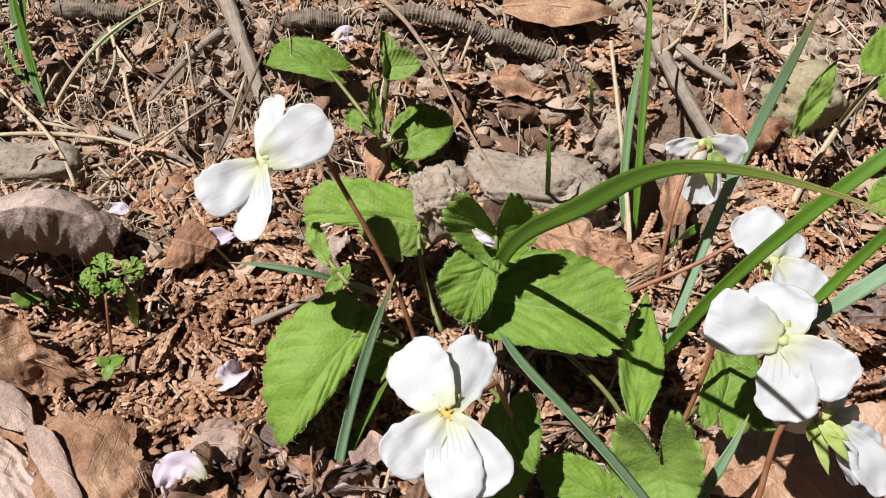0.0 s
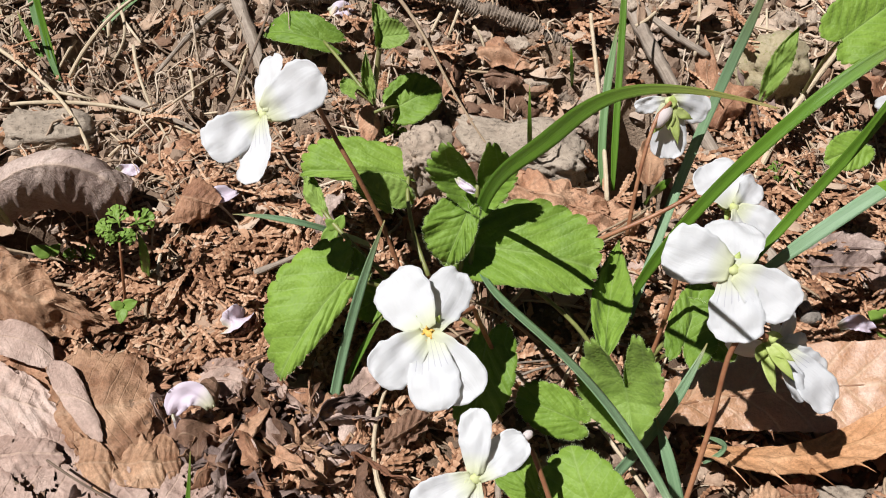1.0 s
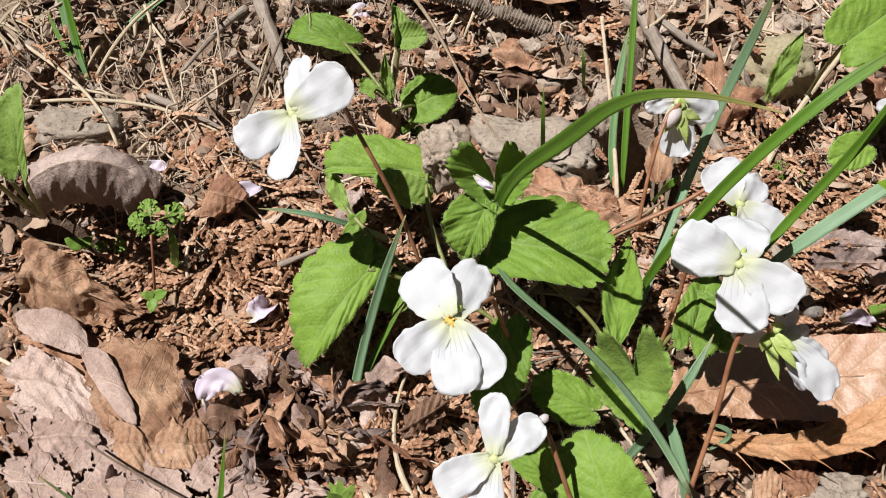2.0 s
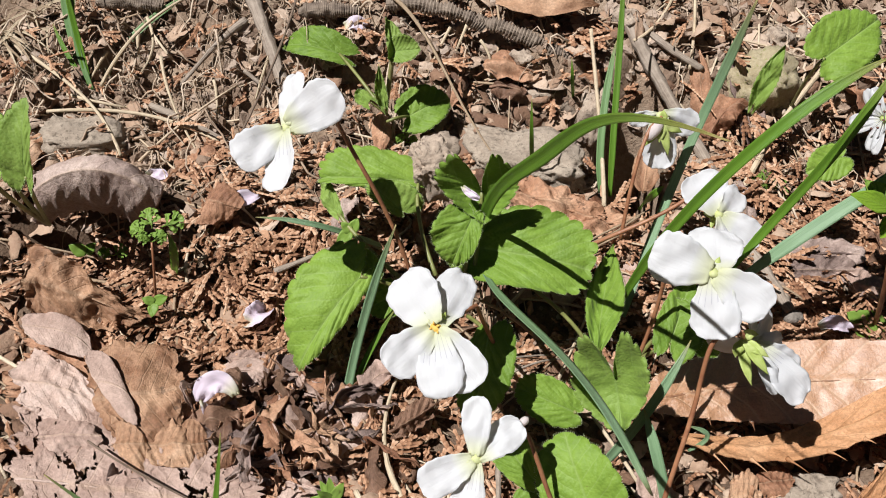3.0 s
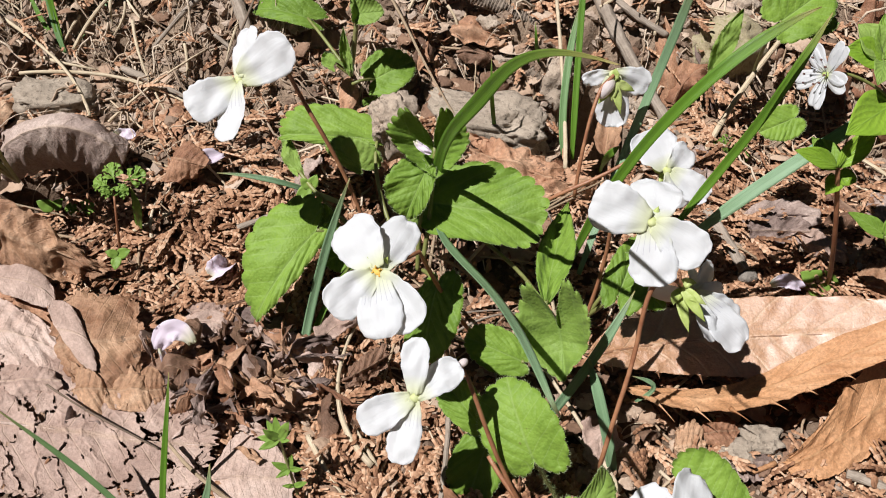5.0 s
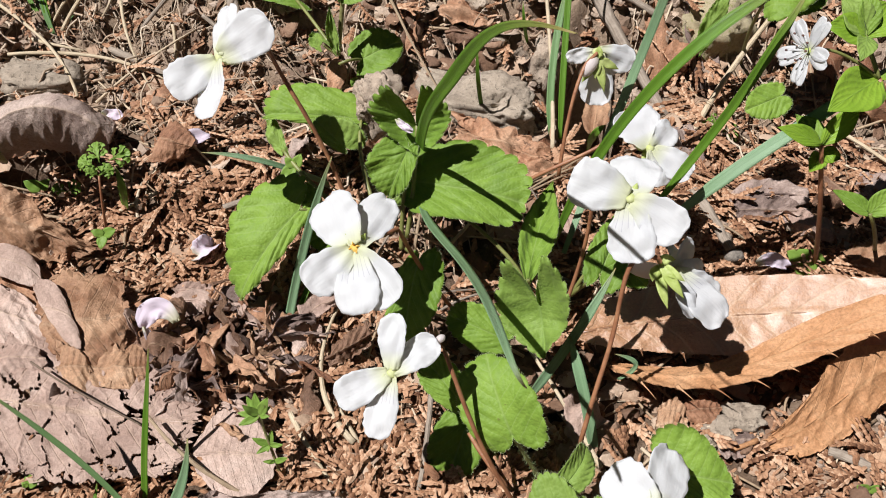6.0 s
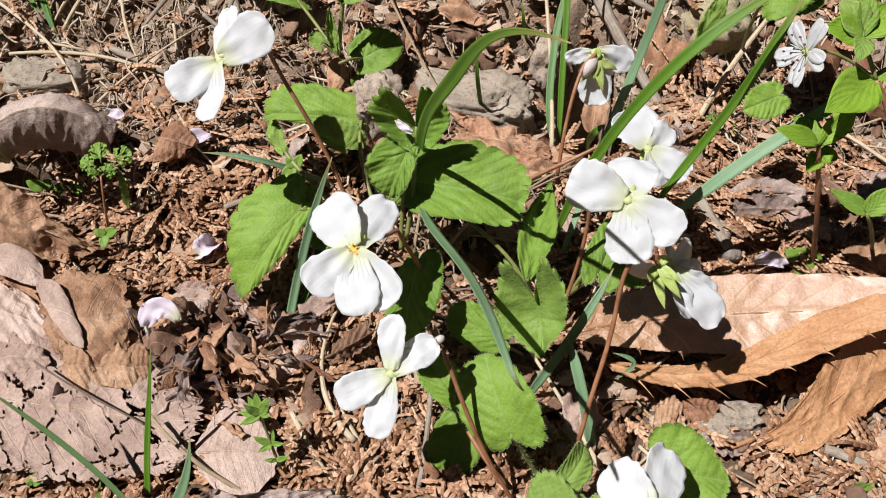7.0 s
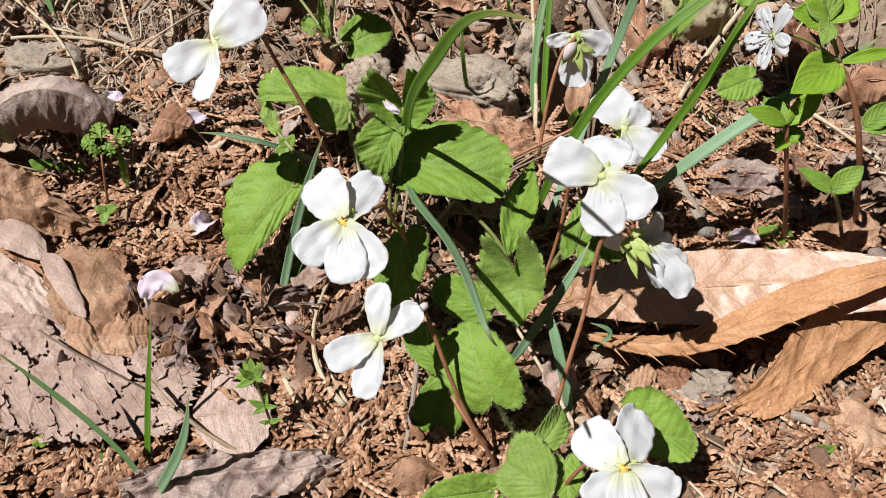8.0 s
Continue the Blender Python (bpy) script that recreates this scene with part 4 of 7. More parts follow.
front_crown = (4.6, 3.1, -0.99)
front_violet = thing("violet_plant", front_crown, "low white violet with rounded pale green leaves", "violet plant", "violets")
violet_flower(front_violet, (5.19, 2.41, 1.74), (0.05, -0.68, 0.72), [
    ((4.5, 3.25, 1.73), 0.86, False, 0.10), ((5.66, 3.71, 1.56), 0.80, False, 0.12),
    ((6.11, 2.06, 1.34), 0.80, False, 0.06), ((4.6, 1.85, 1.4), 0.80, False, 0.06),
    ((5.21, 1.41, 1.33), 0.84, True, 0.18)],
    [(5.1, 2.66, 1.6), (4.73, 3.19, 0.89), (4.42, 2.97, 0.17), (4.37, 3.14, -0.95)], "open white violet flower with a yellow throat", seed=7.0)
broad_leaf(front_violet, (4.11, 2.79, -0.07), (3.24, 3.34, 0.11), (3.39, 2.73, -0.22), (3.91, 3.69, 0.43), [(4.25, 2.81, -0.5), (4.45, 2.77, -0.8)], "rounded pale green leaf with fine teeth", LEAF_YOUNG, seed=19.1, blunt=1.0, cup=(0.1, 0.1), lobe=0.08, wave=0.08)
broad_leaf(front_violet, (5.84, 3.89, 0.46), (6.98, 3.73, 0.36), (6.37, 3.44, 0.17), (6.03, 4.58, 0.91), [(5.46, 4.08, 0.17), (4.81, 3.42, -0.51)], "pale green heart-shaped leaf behind the flower", seed=20.1, blunt=0.2, arch=0.1, wave=0.16)
broad_leaf(front_violet, (3.91, 3.65, 0.25), (4.38, 4.54, 0.19), (3.83, 4.04, 0.39), (4.27, 3.79, 0.07), [(4.11, 3.62, -0.18), (4.29, 3.33, -0.58)], "", LEAF_YOUNG, seed=21.1, arch=0.22, cup=(0.30, 0.10), blunt=0.4)
broad_leaf(front_violet, (4.42, 3.45, -0.08), (4.45, 2.73, -0.31), (4.75, 3.25, -0.17), (4.11, 3.21, -0.12), None, "", seed=22.1, arch=-0.02, cup=(0.10, 0.10), blunt=0.4)
broad_leaf(front_violet, (2.92, 2.94, -0.34), (1.6, 2.61, -0.05), (2.55, 2.52, -0.49), (2.5, 3.16, -0.01), [(3.09, 3.05, -0.51), (4.01, 3.06, -0.8)], "", seed=23.1, arch=0.01, cup=(0.10, 0.10), blunt=0.4)
part("leaf_stalk", tube(bezier([(2.89, 3.9, -0.29), (2.4, 4.38, 0.0), (2.16, 4.77, 0.22)], 8), (0.05, 0.05), 7), STALK, violet)

back_crown = (-1.45, 15.95, 1.07)
young_violet = thing("violet_plant", back_crown, "young violet without flowers on the bank", "violet plant", "violets")
broad_leaf(young_violet, (-2.67, 16.8, 2.38), (-4.3, 17.49, 2.14), (-3.25, 16.73, 2.13), (-3.01, 17.46, 2.6), [(-2.1, 15.84, 2.38), (-1.41, 15.02, 1.85)], "toothed green leaf of a young violet", seed=24.1, arch=0.18, cup=(0.30, 0.10), blunt=0.4, rad=0.05)
broad_leaf(young_violet, (-1.08, 15.43, 3.35), (-0.43, 15.4, 3.44), (-0.91, 15.66, 3.62), (-0.87, 15.21, 3.16), None, "", LEAF_YOUNG, seed=25.1, arch=0.04, cup=(0.50, 0.30), blunt=0.4)
violet_leaf(young_violet, [(-1.12, 15.35, 3.27), (-1.09, 15.55, 3.6), (-1.3, 15.94, 3.98)], (0.22, 0.28), (0.5, -0.6, 0.5), (0.5, 0.3), [(-1.23, 15.33, 2.56), (-1.37, 14.99, 1.81)], "", LEAF_YOUNG, wave=0.12, seed=26.1, rad=0.07, smat=STALK_PALE)
broad_leaf(young_violet, (-0.78, 15.21, 1.52), (0.28, 15.74, 1.73), (-0.74, 15.8, 1.9), (-0.2, 14.97, 1.28), [(-1.0, 14.68, 1.92), (-1.31, 14.73, 1.7)], "rounded green leaf with a shadow on it", seed=27.1, arch=0.07, cup=(0.10, 0.10), blunt=0.4, rad=0.045)
violet_leaf(young_violet, [(-1.72, 15.0, 2.11), (-1.98, 15.7, 1.82), (-2.22, 15.74, 1.87)], (0.24, 0.24), (0.0, -0.6, 0.8), (0.1, 0.1), [(-1.58, 15.0, 1.97), (-1.38, 14.98, 1.8)], "", LEAF_YOUNG, seed=28.1, rad=0.03)
violet_leaf(young_violet, [(-1.37, 14.85, 2.1), (-1.49, 15.0, 2.52), (-1.47, 15.2, 3.13)], (0.15, 0.13), (0.2, -0.8, 0.5), (0.5, 0.3), None, "", LEAF_YOUNG, profile="lance", seed=29.1)

left_crown = (-9.21, 11.55, 1.04)
left_violet = thing("violet_plant", left_crown, "violet leaves on slender stalks beside a curled dead leaf", "violet plant", "violets")
broad_leaf(left_violet, (-8.1, 9.89, 4.0), (-7.89, 10.69, 5.33), (-8.52, 10.26, 4.39), (-7.75, 10.05, 4.4), [(-8.13, 9.83, 3.39), left_crown], "sunlit green leaf standing upright", LEAF_YOUNG, seed=30.1, arch=0.06, cup=(0.25, 0.40), blunt=0.4)
broad_leaf(left_violet, (-8.74, 10.26, 3.96), (-9.22, 11.1, 4.92), (-9.34, 10.31, 4.19), (-8.43, 10.71, 4.3), [(-8.42, 9.9, 3.33), left_crown], "", seed=31.1, arch=0.03, cup=(0.20, 0.20), blunt=0.4)
part("leaf_stalk", tube(bezier([(-8.97, 10.01, 3.86), (-8.59, 9.89, 3.18), left_crown], 10), (0.05, 0.055), 7), STALK_PALE, left_violet)

right_crown = (9.85, 16.8, 0.31)
right_violet = thing("violet_plant", right_crown, "rounded green leaves on pale stalks on the bank", "violet plant", "violets")
broad_leaf(right_violet, (9.32, 14.8, 3.61), (10.7, 15.67, 4.13), (9.28, 15.54, 4.18), (10.14, 14.63, 3.39), [(9.05, 14.86, 3.11), right_crown], "broad rounded green leaf at the back", seed=32.1, arch=0.02, cup=(0.10, 0.10), blunt=0.4)
broad_leaf(right_violet, (9.71, 14.99, 3.36), (10.88, 15.17, 3.37), (10.01, 15.39, 3.56), (10.12, 14.7, 3.16), None, "", seed=33.1, arch=0.02, cup=(0.10, 0.10), blunt=0.4)
violet_leaf(right_violet, [(8.0, 14.82, 2.27), (8.24, 15.1, 2.94), (8.55, 15.38, 3.62)], (0.22, 0.26), (-0.3, -0.7, 0.6), (0.4, 0.3), None, "", LEAF_YOUNG, profile="lance", seed=34.1)
broad_leaf(right_violet, (9.32, 12.38, 2.54), (8.5, 12.1, 2.32), (9.24, 11.99, 2.24), (8.91, 12.59, 2.69), None, "", seed=35.1, arch=-0.00, cup=(0.05, 0.05), blunt=0.4)

# ---- stitchwort ----
def star_leaf(plant, base, tip, wide, material, lift=0.12, profile="lance"):
    m = (Vector(tip) + Vector(base)) / 2 + Vector((0, -0.3, 0.8)) * lift
    part("leaf", leaf([base, m, tip], (wide, wide), (0.0, -0.55, 0.85), profile, (0.3, 0.25), (0, 0), 0, 0.04, 0.015, 24, 9, seed=wide * 30 + lift), material, plant)


star_base = (10.67, 10.33, -1.09)
star = thing("stitchwort_plant", star_base, "stitchwort with light green paired leaves on a red stem", "wildflower")
whorl = (9.43, 9.99, 3.1)
part("stem", tube(bezier([star_base, (9.75, 9.49, 1.72), (9.53, 9.77, 2.51), whorl], 14), (0.06, 0.05), 8), STALK, star)
star_leaf(star, whorl, (8.4, 10.01, 3.55), 0.22, LEAF_SMOOTH)
star_leaf(star, whorl, (10.17, 10.47, 3.76), 0.24, LEAF_SMOOTH)
star_leaf(star, whorl, (9.04, 10.79, 3.28), 0.24, LEAF)
star_leaf(star, whorl, (10.01, 10.62, 3.23), 0.2, LEAF)
low = (9.56, 10.07, 2.77)
star_leaf(star, low, (9.21, 9.63, 2.66), 0.2, LEAF_SMOOTH, 0.1, "ovate")
star_leaf(star, low, (9.91, 9.93, 2.77), 0.2, LEAF_SMOOTH, 0.1, "ovate")

second = (12.65, 10.87, -1.08)
star_two = thing("stitchwort_plant", second, "stitchwort with a starry white flower above yellow-green leaves", "wildflower")
knot = (10.32, 10.55, 4.36)
part("stem", tube(bezier([second, (11.24, 9.5, 2.09), (11.1, 10.08, 3.39), knot], 16), (0.075, 0.06), 8), STALK, star_two)
part("stem", tube(bezier([knot, (10.19, 10.75, 4.67), (9.97, 10.94, 4.98), (9.92, 11.19, 5.2)], 10), (0.05, 0.04), 7), STALK_GREEN, star_two)
star_leaf(star_two, knot, (9.05, 9.55, 4.32), 0.48, LEAF_SMOOTH)
star_leaf(star_two, knot, (11.67, 10.76, 4.5), 0.15, LEAF_SMOOTH, 0.2)
top_knot = (9.97, 11.01, 5.05)
for tip, wide, matl in (((9.09, 10.96, 5.29), 0.34, LEAF_SMOOTH), ((9.44, 11.47, 5.59), 0.36, LEAF_YOUNG), ((10.56, 11.61, 5.41), 0.38, LEAF_SMOOTH), ((9.68, 10.3, 4.96), 0.22, LEAF_YOUNG), ((9.97, 11.64, 5.73), 0.24, LEAF)):
    star_leaf(star_two, top_knot, tip, wide, matl, 0.2)
flower_at = Vector((8.68, 10.44, 5.1))
head = part("flower", moved(lump((0.09, 0.09, 0.07), 1, 0.1, 0, 2), flower_at), SEPAL, star_two, "starry white flower with dark-tipped stamens")
face = Vector((-0.9, -0.25, 0.35)).normalized()
part("flower_stalk", tube(bezier([knot, (9.75, 10.59, 4.81), (9.08, 10.63, 5.14), flower_at - face * 0.08], 12), (0.035, 0.03), 7), STALK_GREEN, head)
side = (Vector((7.92, 10.17, 5.3)) - flower_at).normalized()
side = (side - face * side.dot(face)).normalized()
for k in range(10):
    turn = Matrix.Rotation((k // 2) * 2 * math.pi / 5 + (0.14 if k % 2 else -0.14), 3, face)
    out = turn @ side
    tip = flower_at + out * (0.7 if k % 3 else 0.64) + face * 0.12
    part("petal", leaf([flower_at, flower_at + out * 0.35 + face * 0.1, tip], (0.135, 0.135), face, "strap", (0.15, 0.15), (0, 0), 0, 0.02, 0.01, 16, 5, seed=k), PETAL, head)
for k in range(9):
    way = (face + 0.8 * (Matrix.Rotation(k * 0.7, 3, face) @ side)).normalized()
    end = flower_at + way * (0.36 + 0.05 * (k % 3))
    part("stamen", tube([flower_at, flower_at + way * 0.2, end], (0.011, 0.008), 5), PETAL, head)
    part("anther", moved(lump((0.03, 0.03, 0.022), k, 0.1, 0, 1), end), ANTHER, head, "dark anther")
fork = (10.81, 9.51, 1.58)
star_leaf(star_two, fork, (10.0, 9.88, 1.92), 0.2, LEAF, 0.1, "ovate")
star_leaf(star_two, fork, (11.43, 9.81, 2.08), 0.27, LEAF, 0.1, "ovate")
part("leaf_stalk", tube(bezier([fork, (11.08, 9.35, 1.16), (12.26, 10.76, -1.1)], 8), (0.05, 0.05), 6), STALK_GREEN, star_two)
side_leaf = (11.23, 10.16, 2.93)
star_leaf(star_two, side_leaf, (11.93, 10.52, 3.36), 0.26, LEAF, 0.1, "ovate")
star_leaf(star_two, side_leaf, (11.92, 10.15, 2.9), 0.2, LEAF, 0.1, "ovate")


# ---- grass ----
def grass_blade(points, width, material, label, up=VIEW, fold=0.35, tip=0.35, n=32):
    base = points[0]
    ob = thing("grass_blade", base, label, "grass", "grass blades")
    shape = blade(points, width, up, fold, tip, 0.55, n)
    part("blade", shape, material, ob)
    if width > 0.15:
        keel = [shape.v[n * 5 + i * 5 + 2] for i in range(n)]
        part("midrib", tube(keel, (width * 0.09, width * 0.02), 6), material, ob)
    return ob


grass_blade([(0.96, 10.72, 0.46), (0.97, 9.52, 6.27), (2.3, 5.68, 6.28), (1.66, 8.75, 7.39), (3.16, 3.92, 9.74)], 0.26, GRASS, "long dark green grass blade arching over the leaves", (-0.35, -0.75, 0.5), 0.3, 0.45, 44)
grass_blade([(3.99, 9.36, 0.43), (4.49, 8.72, 4.43), (5.08, 8.0, 5.84), (5.82, 8.26, 7.13), (7.41, 8.94, 7.46)], 0.21, GRASS, "thick dark green grass blade leaning outwards", (-0.5, -0.7, 0.5), 0.45, 0.2, 40)
grass_blade([(5.92, 8.82, 2.35), (7.22, 9.53, 4.49), (6.94, 8.46, 5.5), (7.81, 9.32, 7.13)], 0.18, GRASS, "thick dark green grass blade leaning outwards", (-0.5, -0.7, 0.5), 0.5, 0.2, 40)
grass_blade([(4.38, 9.84, -0.18), (5.72, 12.66, 2.33), (6.19, 13.04, 3.36), (6.54, 12.81, 6.37)], 0.21, GRASS_BLUE, "blue-green flat grass blade", (-0.3, -0.7, 0.6), 0.15, 0.2)
grass_blade([(6.82, 9.85, 1.21), (8.24, 10.03, 3.05), (9.96, 10.75, 3.64), (11.97, 12.34, 3.8)], 0.29, GRASS_BLUE, "blue-green flat grass blade lying across the litter", (-0.3, -0.6, 0.7), 0.15, 0.3)
grass_blade([(1.07, 9.46, 1.81), (1.44, 6.88, 3.06), (2.56, 4.96, 5.06), (2.42, 1.79, 6.87), (2.84, 2.21, 5.72)], 0.25, GRASS_BLUE, "blue-green grass blade bent down over the clump", (0.25, -0.6, 0.7), 0.15, 0.7, 40)
grass_blade([(4.53, 13.77, 0.02), (4.52, 14.98, 1.95), (4.7, 16.15, 3.07), (4.67, 17.28, 4.85)], 0.17, GRASS, "upright green grass blade on the bank")
grass_blade([(4.3, 13.88, 0.06), (4.15, 14.65, 1.08), (4.39, 15.74, 2.12), (4.66, 16.61, 2.95)], 0.2, GRASS_PALE, "pale green grass blade on the bank")
grass_blade([(-1.92, 7.13, -0.41), (-1.8, 8.07, 0.16), (-1.36, 8.79, 1.81), (-0.73, 9.46, 3.14)], 0.20, GRASS_BLUE, "narrow blue-green grass blade", (0.3, -0.8, 0.5))
grass_blade([(-1.93, 7.2, -0.41), (-1.74, 7.86, -0.19), (-1.29, 8.47, 0.66), (-0.8, 8.88, 1.19)], 0.13, GRASS, "narrow green grass blade")
grass_blade([(-1.18, 11.45, 0.41), (-1.97, 10.68, 1.7), (-2.7, 10.66, 2.12), (-3.95, 10.68, 2.16)], 0.13, GRASS_BLUE, "narrow grass blade lying level")
grass_blade([(-3.6, 2.6, -0.24), (-3.87, 3.08, 0.79), (-4.91, 3.53, 1.95), (-5.93, 3.81, 3.16)], 0.11, GRASS_PALE, "narrow green grass blade leaning over dead leaves")
grass_blade([(-3.87, 3.23, -0.2), (-3.76, 3.72, 0.95), (-3.54, 4.35, 1.96), (-3.46, 4.85, 2.73)], 0.12, GRASS, "narrow upright green grass blade", tip=0.6)
grass_blade([(-3.76, 2.36, -0.24), (-2.98, 2.53, 1.01), (-2.51, 2.76, 1.67), (-2.47, 3.27, 2.44)], 0.2, GRASS_BLUE, "short blue-green grass blade", tip=0.5)
grass_blade([(-4.71, 2.57, -0.16), (-4.97, 3.19, -0.41), (-4.84, 3.4, -0.09), (-4.78, 3.61, 0.22)], 0.10, GRASS, "short green grass spear", tip=0.6)
grass_blade([(-4.62, 2.57, -0.16), (-4.58, 3.16, -0.58), (-4.3, 3.34, -0.43), (-4.15, 3.47, -0.32)], 0.12, GRASS, "short green grass spear", tip=0.6)
grass_blade([(-9.7, 16.43, 1.46), (-10.17, 17.51, 1.95), (-10.37, 17.93, 2.79), (-10.4, 18.79, 4.04)], 0.20, GRASS_PALE, "pale green grass blade on the bank")
grass_blade([(-10.17, 17.39, 1.84), (-10.31, 17.97, 2.4), (-10.21, 18.39, 3.23), (-9.93, 18.8, 4.03)], 0.16, GRASS, "green grass blade on the bank")
grass_blade([(-9.18, 16.85, 1.64), (-9.2, 18.16, 1.73), (-8.39, 18.59, 2.4), (-6.71, 19.08, 3.11)], 0.20, GRASS_PALE, "half-dry grass blade on the bank")
grass_blade([(2.51, 14.37, 0.22), (2.29, 13.19, 2.08), (2.28, 13.51, 2.52), (2.27, 13.84, 3.12)], 0.11, GRASS, "thin green grass spear by the stone", tip=0.6)
grass_blade([(3.75, 16.84, 0.91), (3.54, 15.89, 2.01), (3.52, 16.08, 2.33), (3.5, 16.35, 2.59)], 0.10, GRASS, "thin green grass spear on the bank", tip=0.6)
grass_blade([(3.39, 6.21, -0.88), (3.93, 6.1, 0.8), (4.49, 6.62, 1.5), (5.01, 7.36, 2.14)], 0.20, GRASS_BLUE, "blue-green grass blade between the stalks")
grass_blade([(4.74, 4.92, -0.99), (4.51, 5.29, 0.34), (4.28, 5.96, 0.8), (4.14, 6.47, 1.12)], 0.22, GRASS_BLUE, "blue-green grass blade between the stalks")
grass_blade([(5.32, 6.51, -0.48), (5.89, 6.59, -0.03), (5.64, 6.68, 0.05), (5.19, 6.68, 0.2)], 0.10, GRASS_BLUE, "short blade lying on a dead leaf")
grass_blade([(5.26, 13.32, -0.02), (4.91, 11.82, 1.67), (5.11, 11.97, 1.81), (5.33, 12.07, 1.9)], 0.18, GRASS, "short green blade under the flower")
grass_blade([(-6.08, 10.44, 0.46), (-5.64, 9.92, 1.61), (-5.66, 10.03, 1.86), (-5.78, 10.19, 2.15)], 0.22, GRASS, "short broad green blade beside the seedling", tip=0.6)
grass_blade([(-9.55, 16.36, 1.5), (-9.72, 16.96, 2.3), (-9.87, 17.41, 3.1), (-9.91, 17.73, 4.22)], 0.16, GRASS, "upright bright green grass blade on the bank")
grass_blade([(-9.49, 16.36, 1.5), (-9.83, 16.82, 2.24), (-10.02, 17.47, 2.91), (-9.68, 17.78, 4.06)], 0.15, GRASS_PALE, "upright bright green grass blade on the bank")
grass_blade([(-9.69, 16.51, 1.56), (-9.95, 16.72, 1.99), (-10.3, 17.13, 2.35), (-10.58, 17.61, 2.82)], 0.13, GRASS, "short green grass blade on the bank")


# ---- seedlings ----
def lobed_leaf(parent, base, tip, size, material, k):
    """A small feathered leaf in one mesh: pointed lobes along a midrib."""
    b, t = Vector(base), Vector(tip)
    s = Shape()
    way = t - b
    for at, turn, share in ((0.15, 0.0, 0.85), (0.5, 0.85, 0.5), (0.5, -0.85, 0.5), (0.25, 1.1, 0.5), (0.25, -1.1, 0.5)):
        w = Matrix.Rotation(turn, 3, VIEW) @ way * share
        p = b + way * at
        s.add(leaf([p, p + w * 0.5 + VIEW * (0.03 + 0.02 * turn), p + w], (size * (0.3 + 0.45 * share),) * 2, VIEW, "wedge", (0.25, 0.25), (0, 0), 0, 0.04, 0.012, 16, 7, seed=k + turn))
    s.add(tube([b, b + way * 0.5, t], (0.015, 0.008), 5))
    return part("leaf", s, material, parent)


def seedling(base, stem_points, leaves, label, rad=0.035, size=0.13, smat=STALK, slim=0.36):
    ob = thing("seedling", base, label, "weed", "seedlings")
    if stem_points:
        part("stem", tube(bezier([base] + stem_points, 12), (rad, rad * 0.7), 7), smat, ob)
    for k, (b, t, lobed) in enumerate(leaves):
        if lobed:
            lobed_leaf(ob, b, t, size, LEAF_SEED, k * 1.7)
        else:
            bb, tt = Vector(b), Vector(t)
            w = (tt - bb).length * slim
            part("leaf", leaf([bb, (bb + tt) / 2 + VIEW * 0.04, tt], (w, w), VIEW, "ovate", (0.15, 0.15), (0, 0), 0, 0.02, 0.015, 14, 7, seed=k), LEAF_SEED, ob)
    return ob


s0 = (-6.05, 9.89, 2.15)
seedling((-6.39, 9.77, 0.31), [(-6.02, 9.44, 1.57), s0], [
    ((-6.15, 10.04, 2.29), (-6.55, 10.2, 2.32), True), ((-6.04, 10.1, 2.35), (-6.18, 10.49, 2.6), True), ((-5.84, 10.13, 2.38), (-5.4, 10.36, 2.45), True), (s0, (-5.8, 10.12, 2.23), True), (s0, (-6.27, 9.94, 2.34), True),
    ((-6.12, 9.23, 0.95), (-6.38, 9.23, 1.08), False), ((-6.12, 9.23, 0.95), (-5.81, 9.27, 1.1), False), ((-6.12, 9.21, 0.94), (-6.16, 8.93, 0.78), False)],
    "seedling with lobed green leaves on a red stem", 0.035, 0.17)
s1 = (-8.14, 10.8, 0.85)
seedling(s1, [], [(s1, (-8.5, 10.82, 1.09), False), (s1, (-7.89, 10.9, 1.09), False), ((-7.53, 10.76, 0.8), (-7.8, 10.75, 1.0), True), ((-7.53, 10.76, 0.8), (-7.17, 10.87, 0.97), True)], "tiny lobed seedling in the shade")
s2 = (-1.84, 10.55, 1.85)
seedling((-2.06, 11.1, 0.3), [s2], [(s2, (-2.06, 10.63, 2.07), False), (s2, (-1.68, 10.7, 2.13), False), (s2, (-2.16, 10.3, 1.76), False)], "small bright green seedling among grass", 0.03, smat=STALK_GREEN)
s3 = (-1.63, 4.3, 1.51)
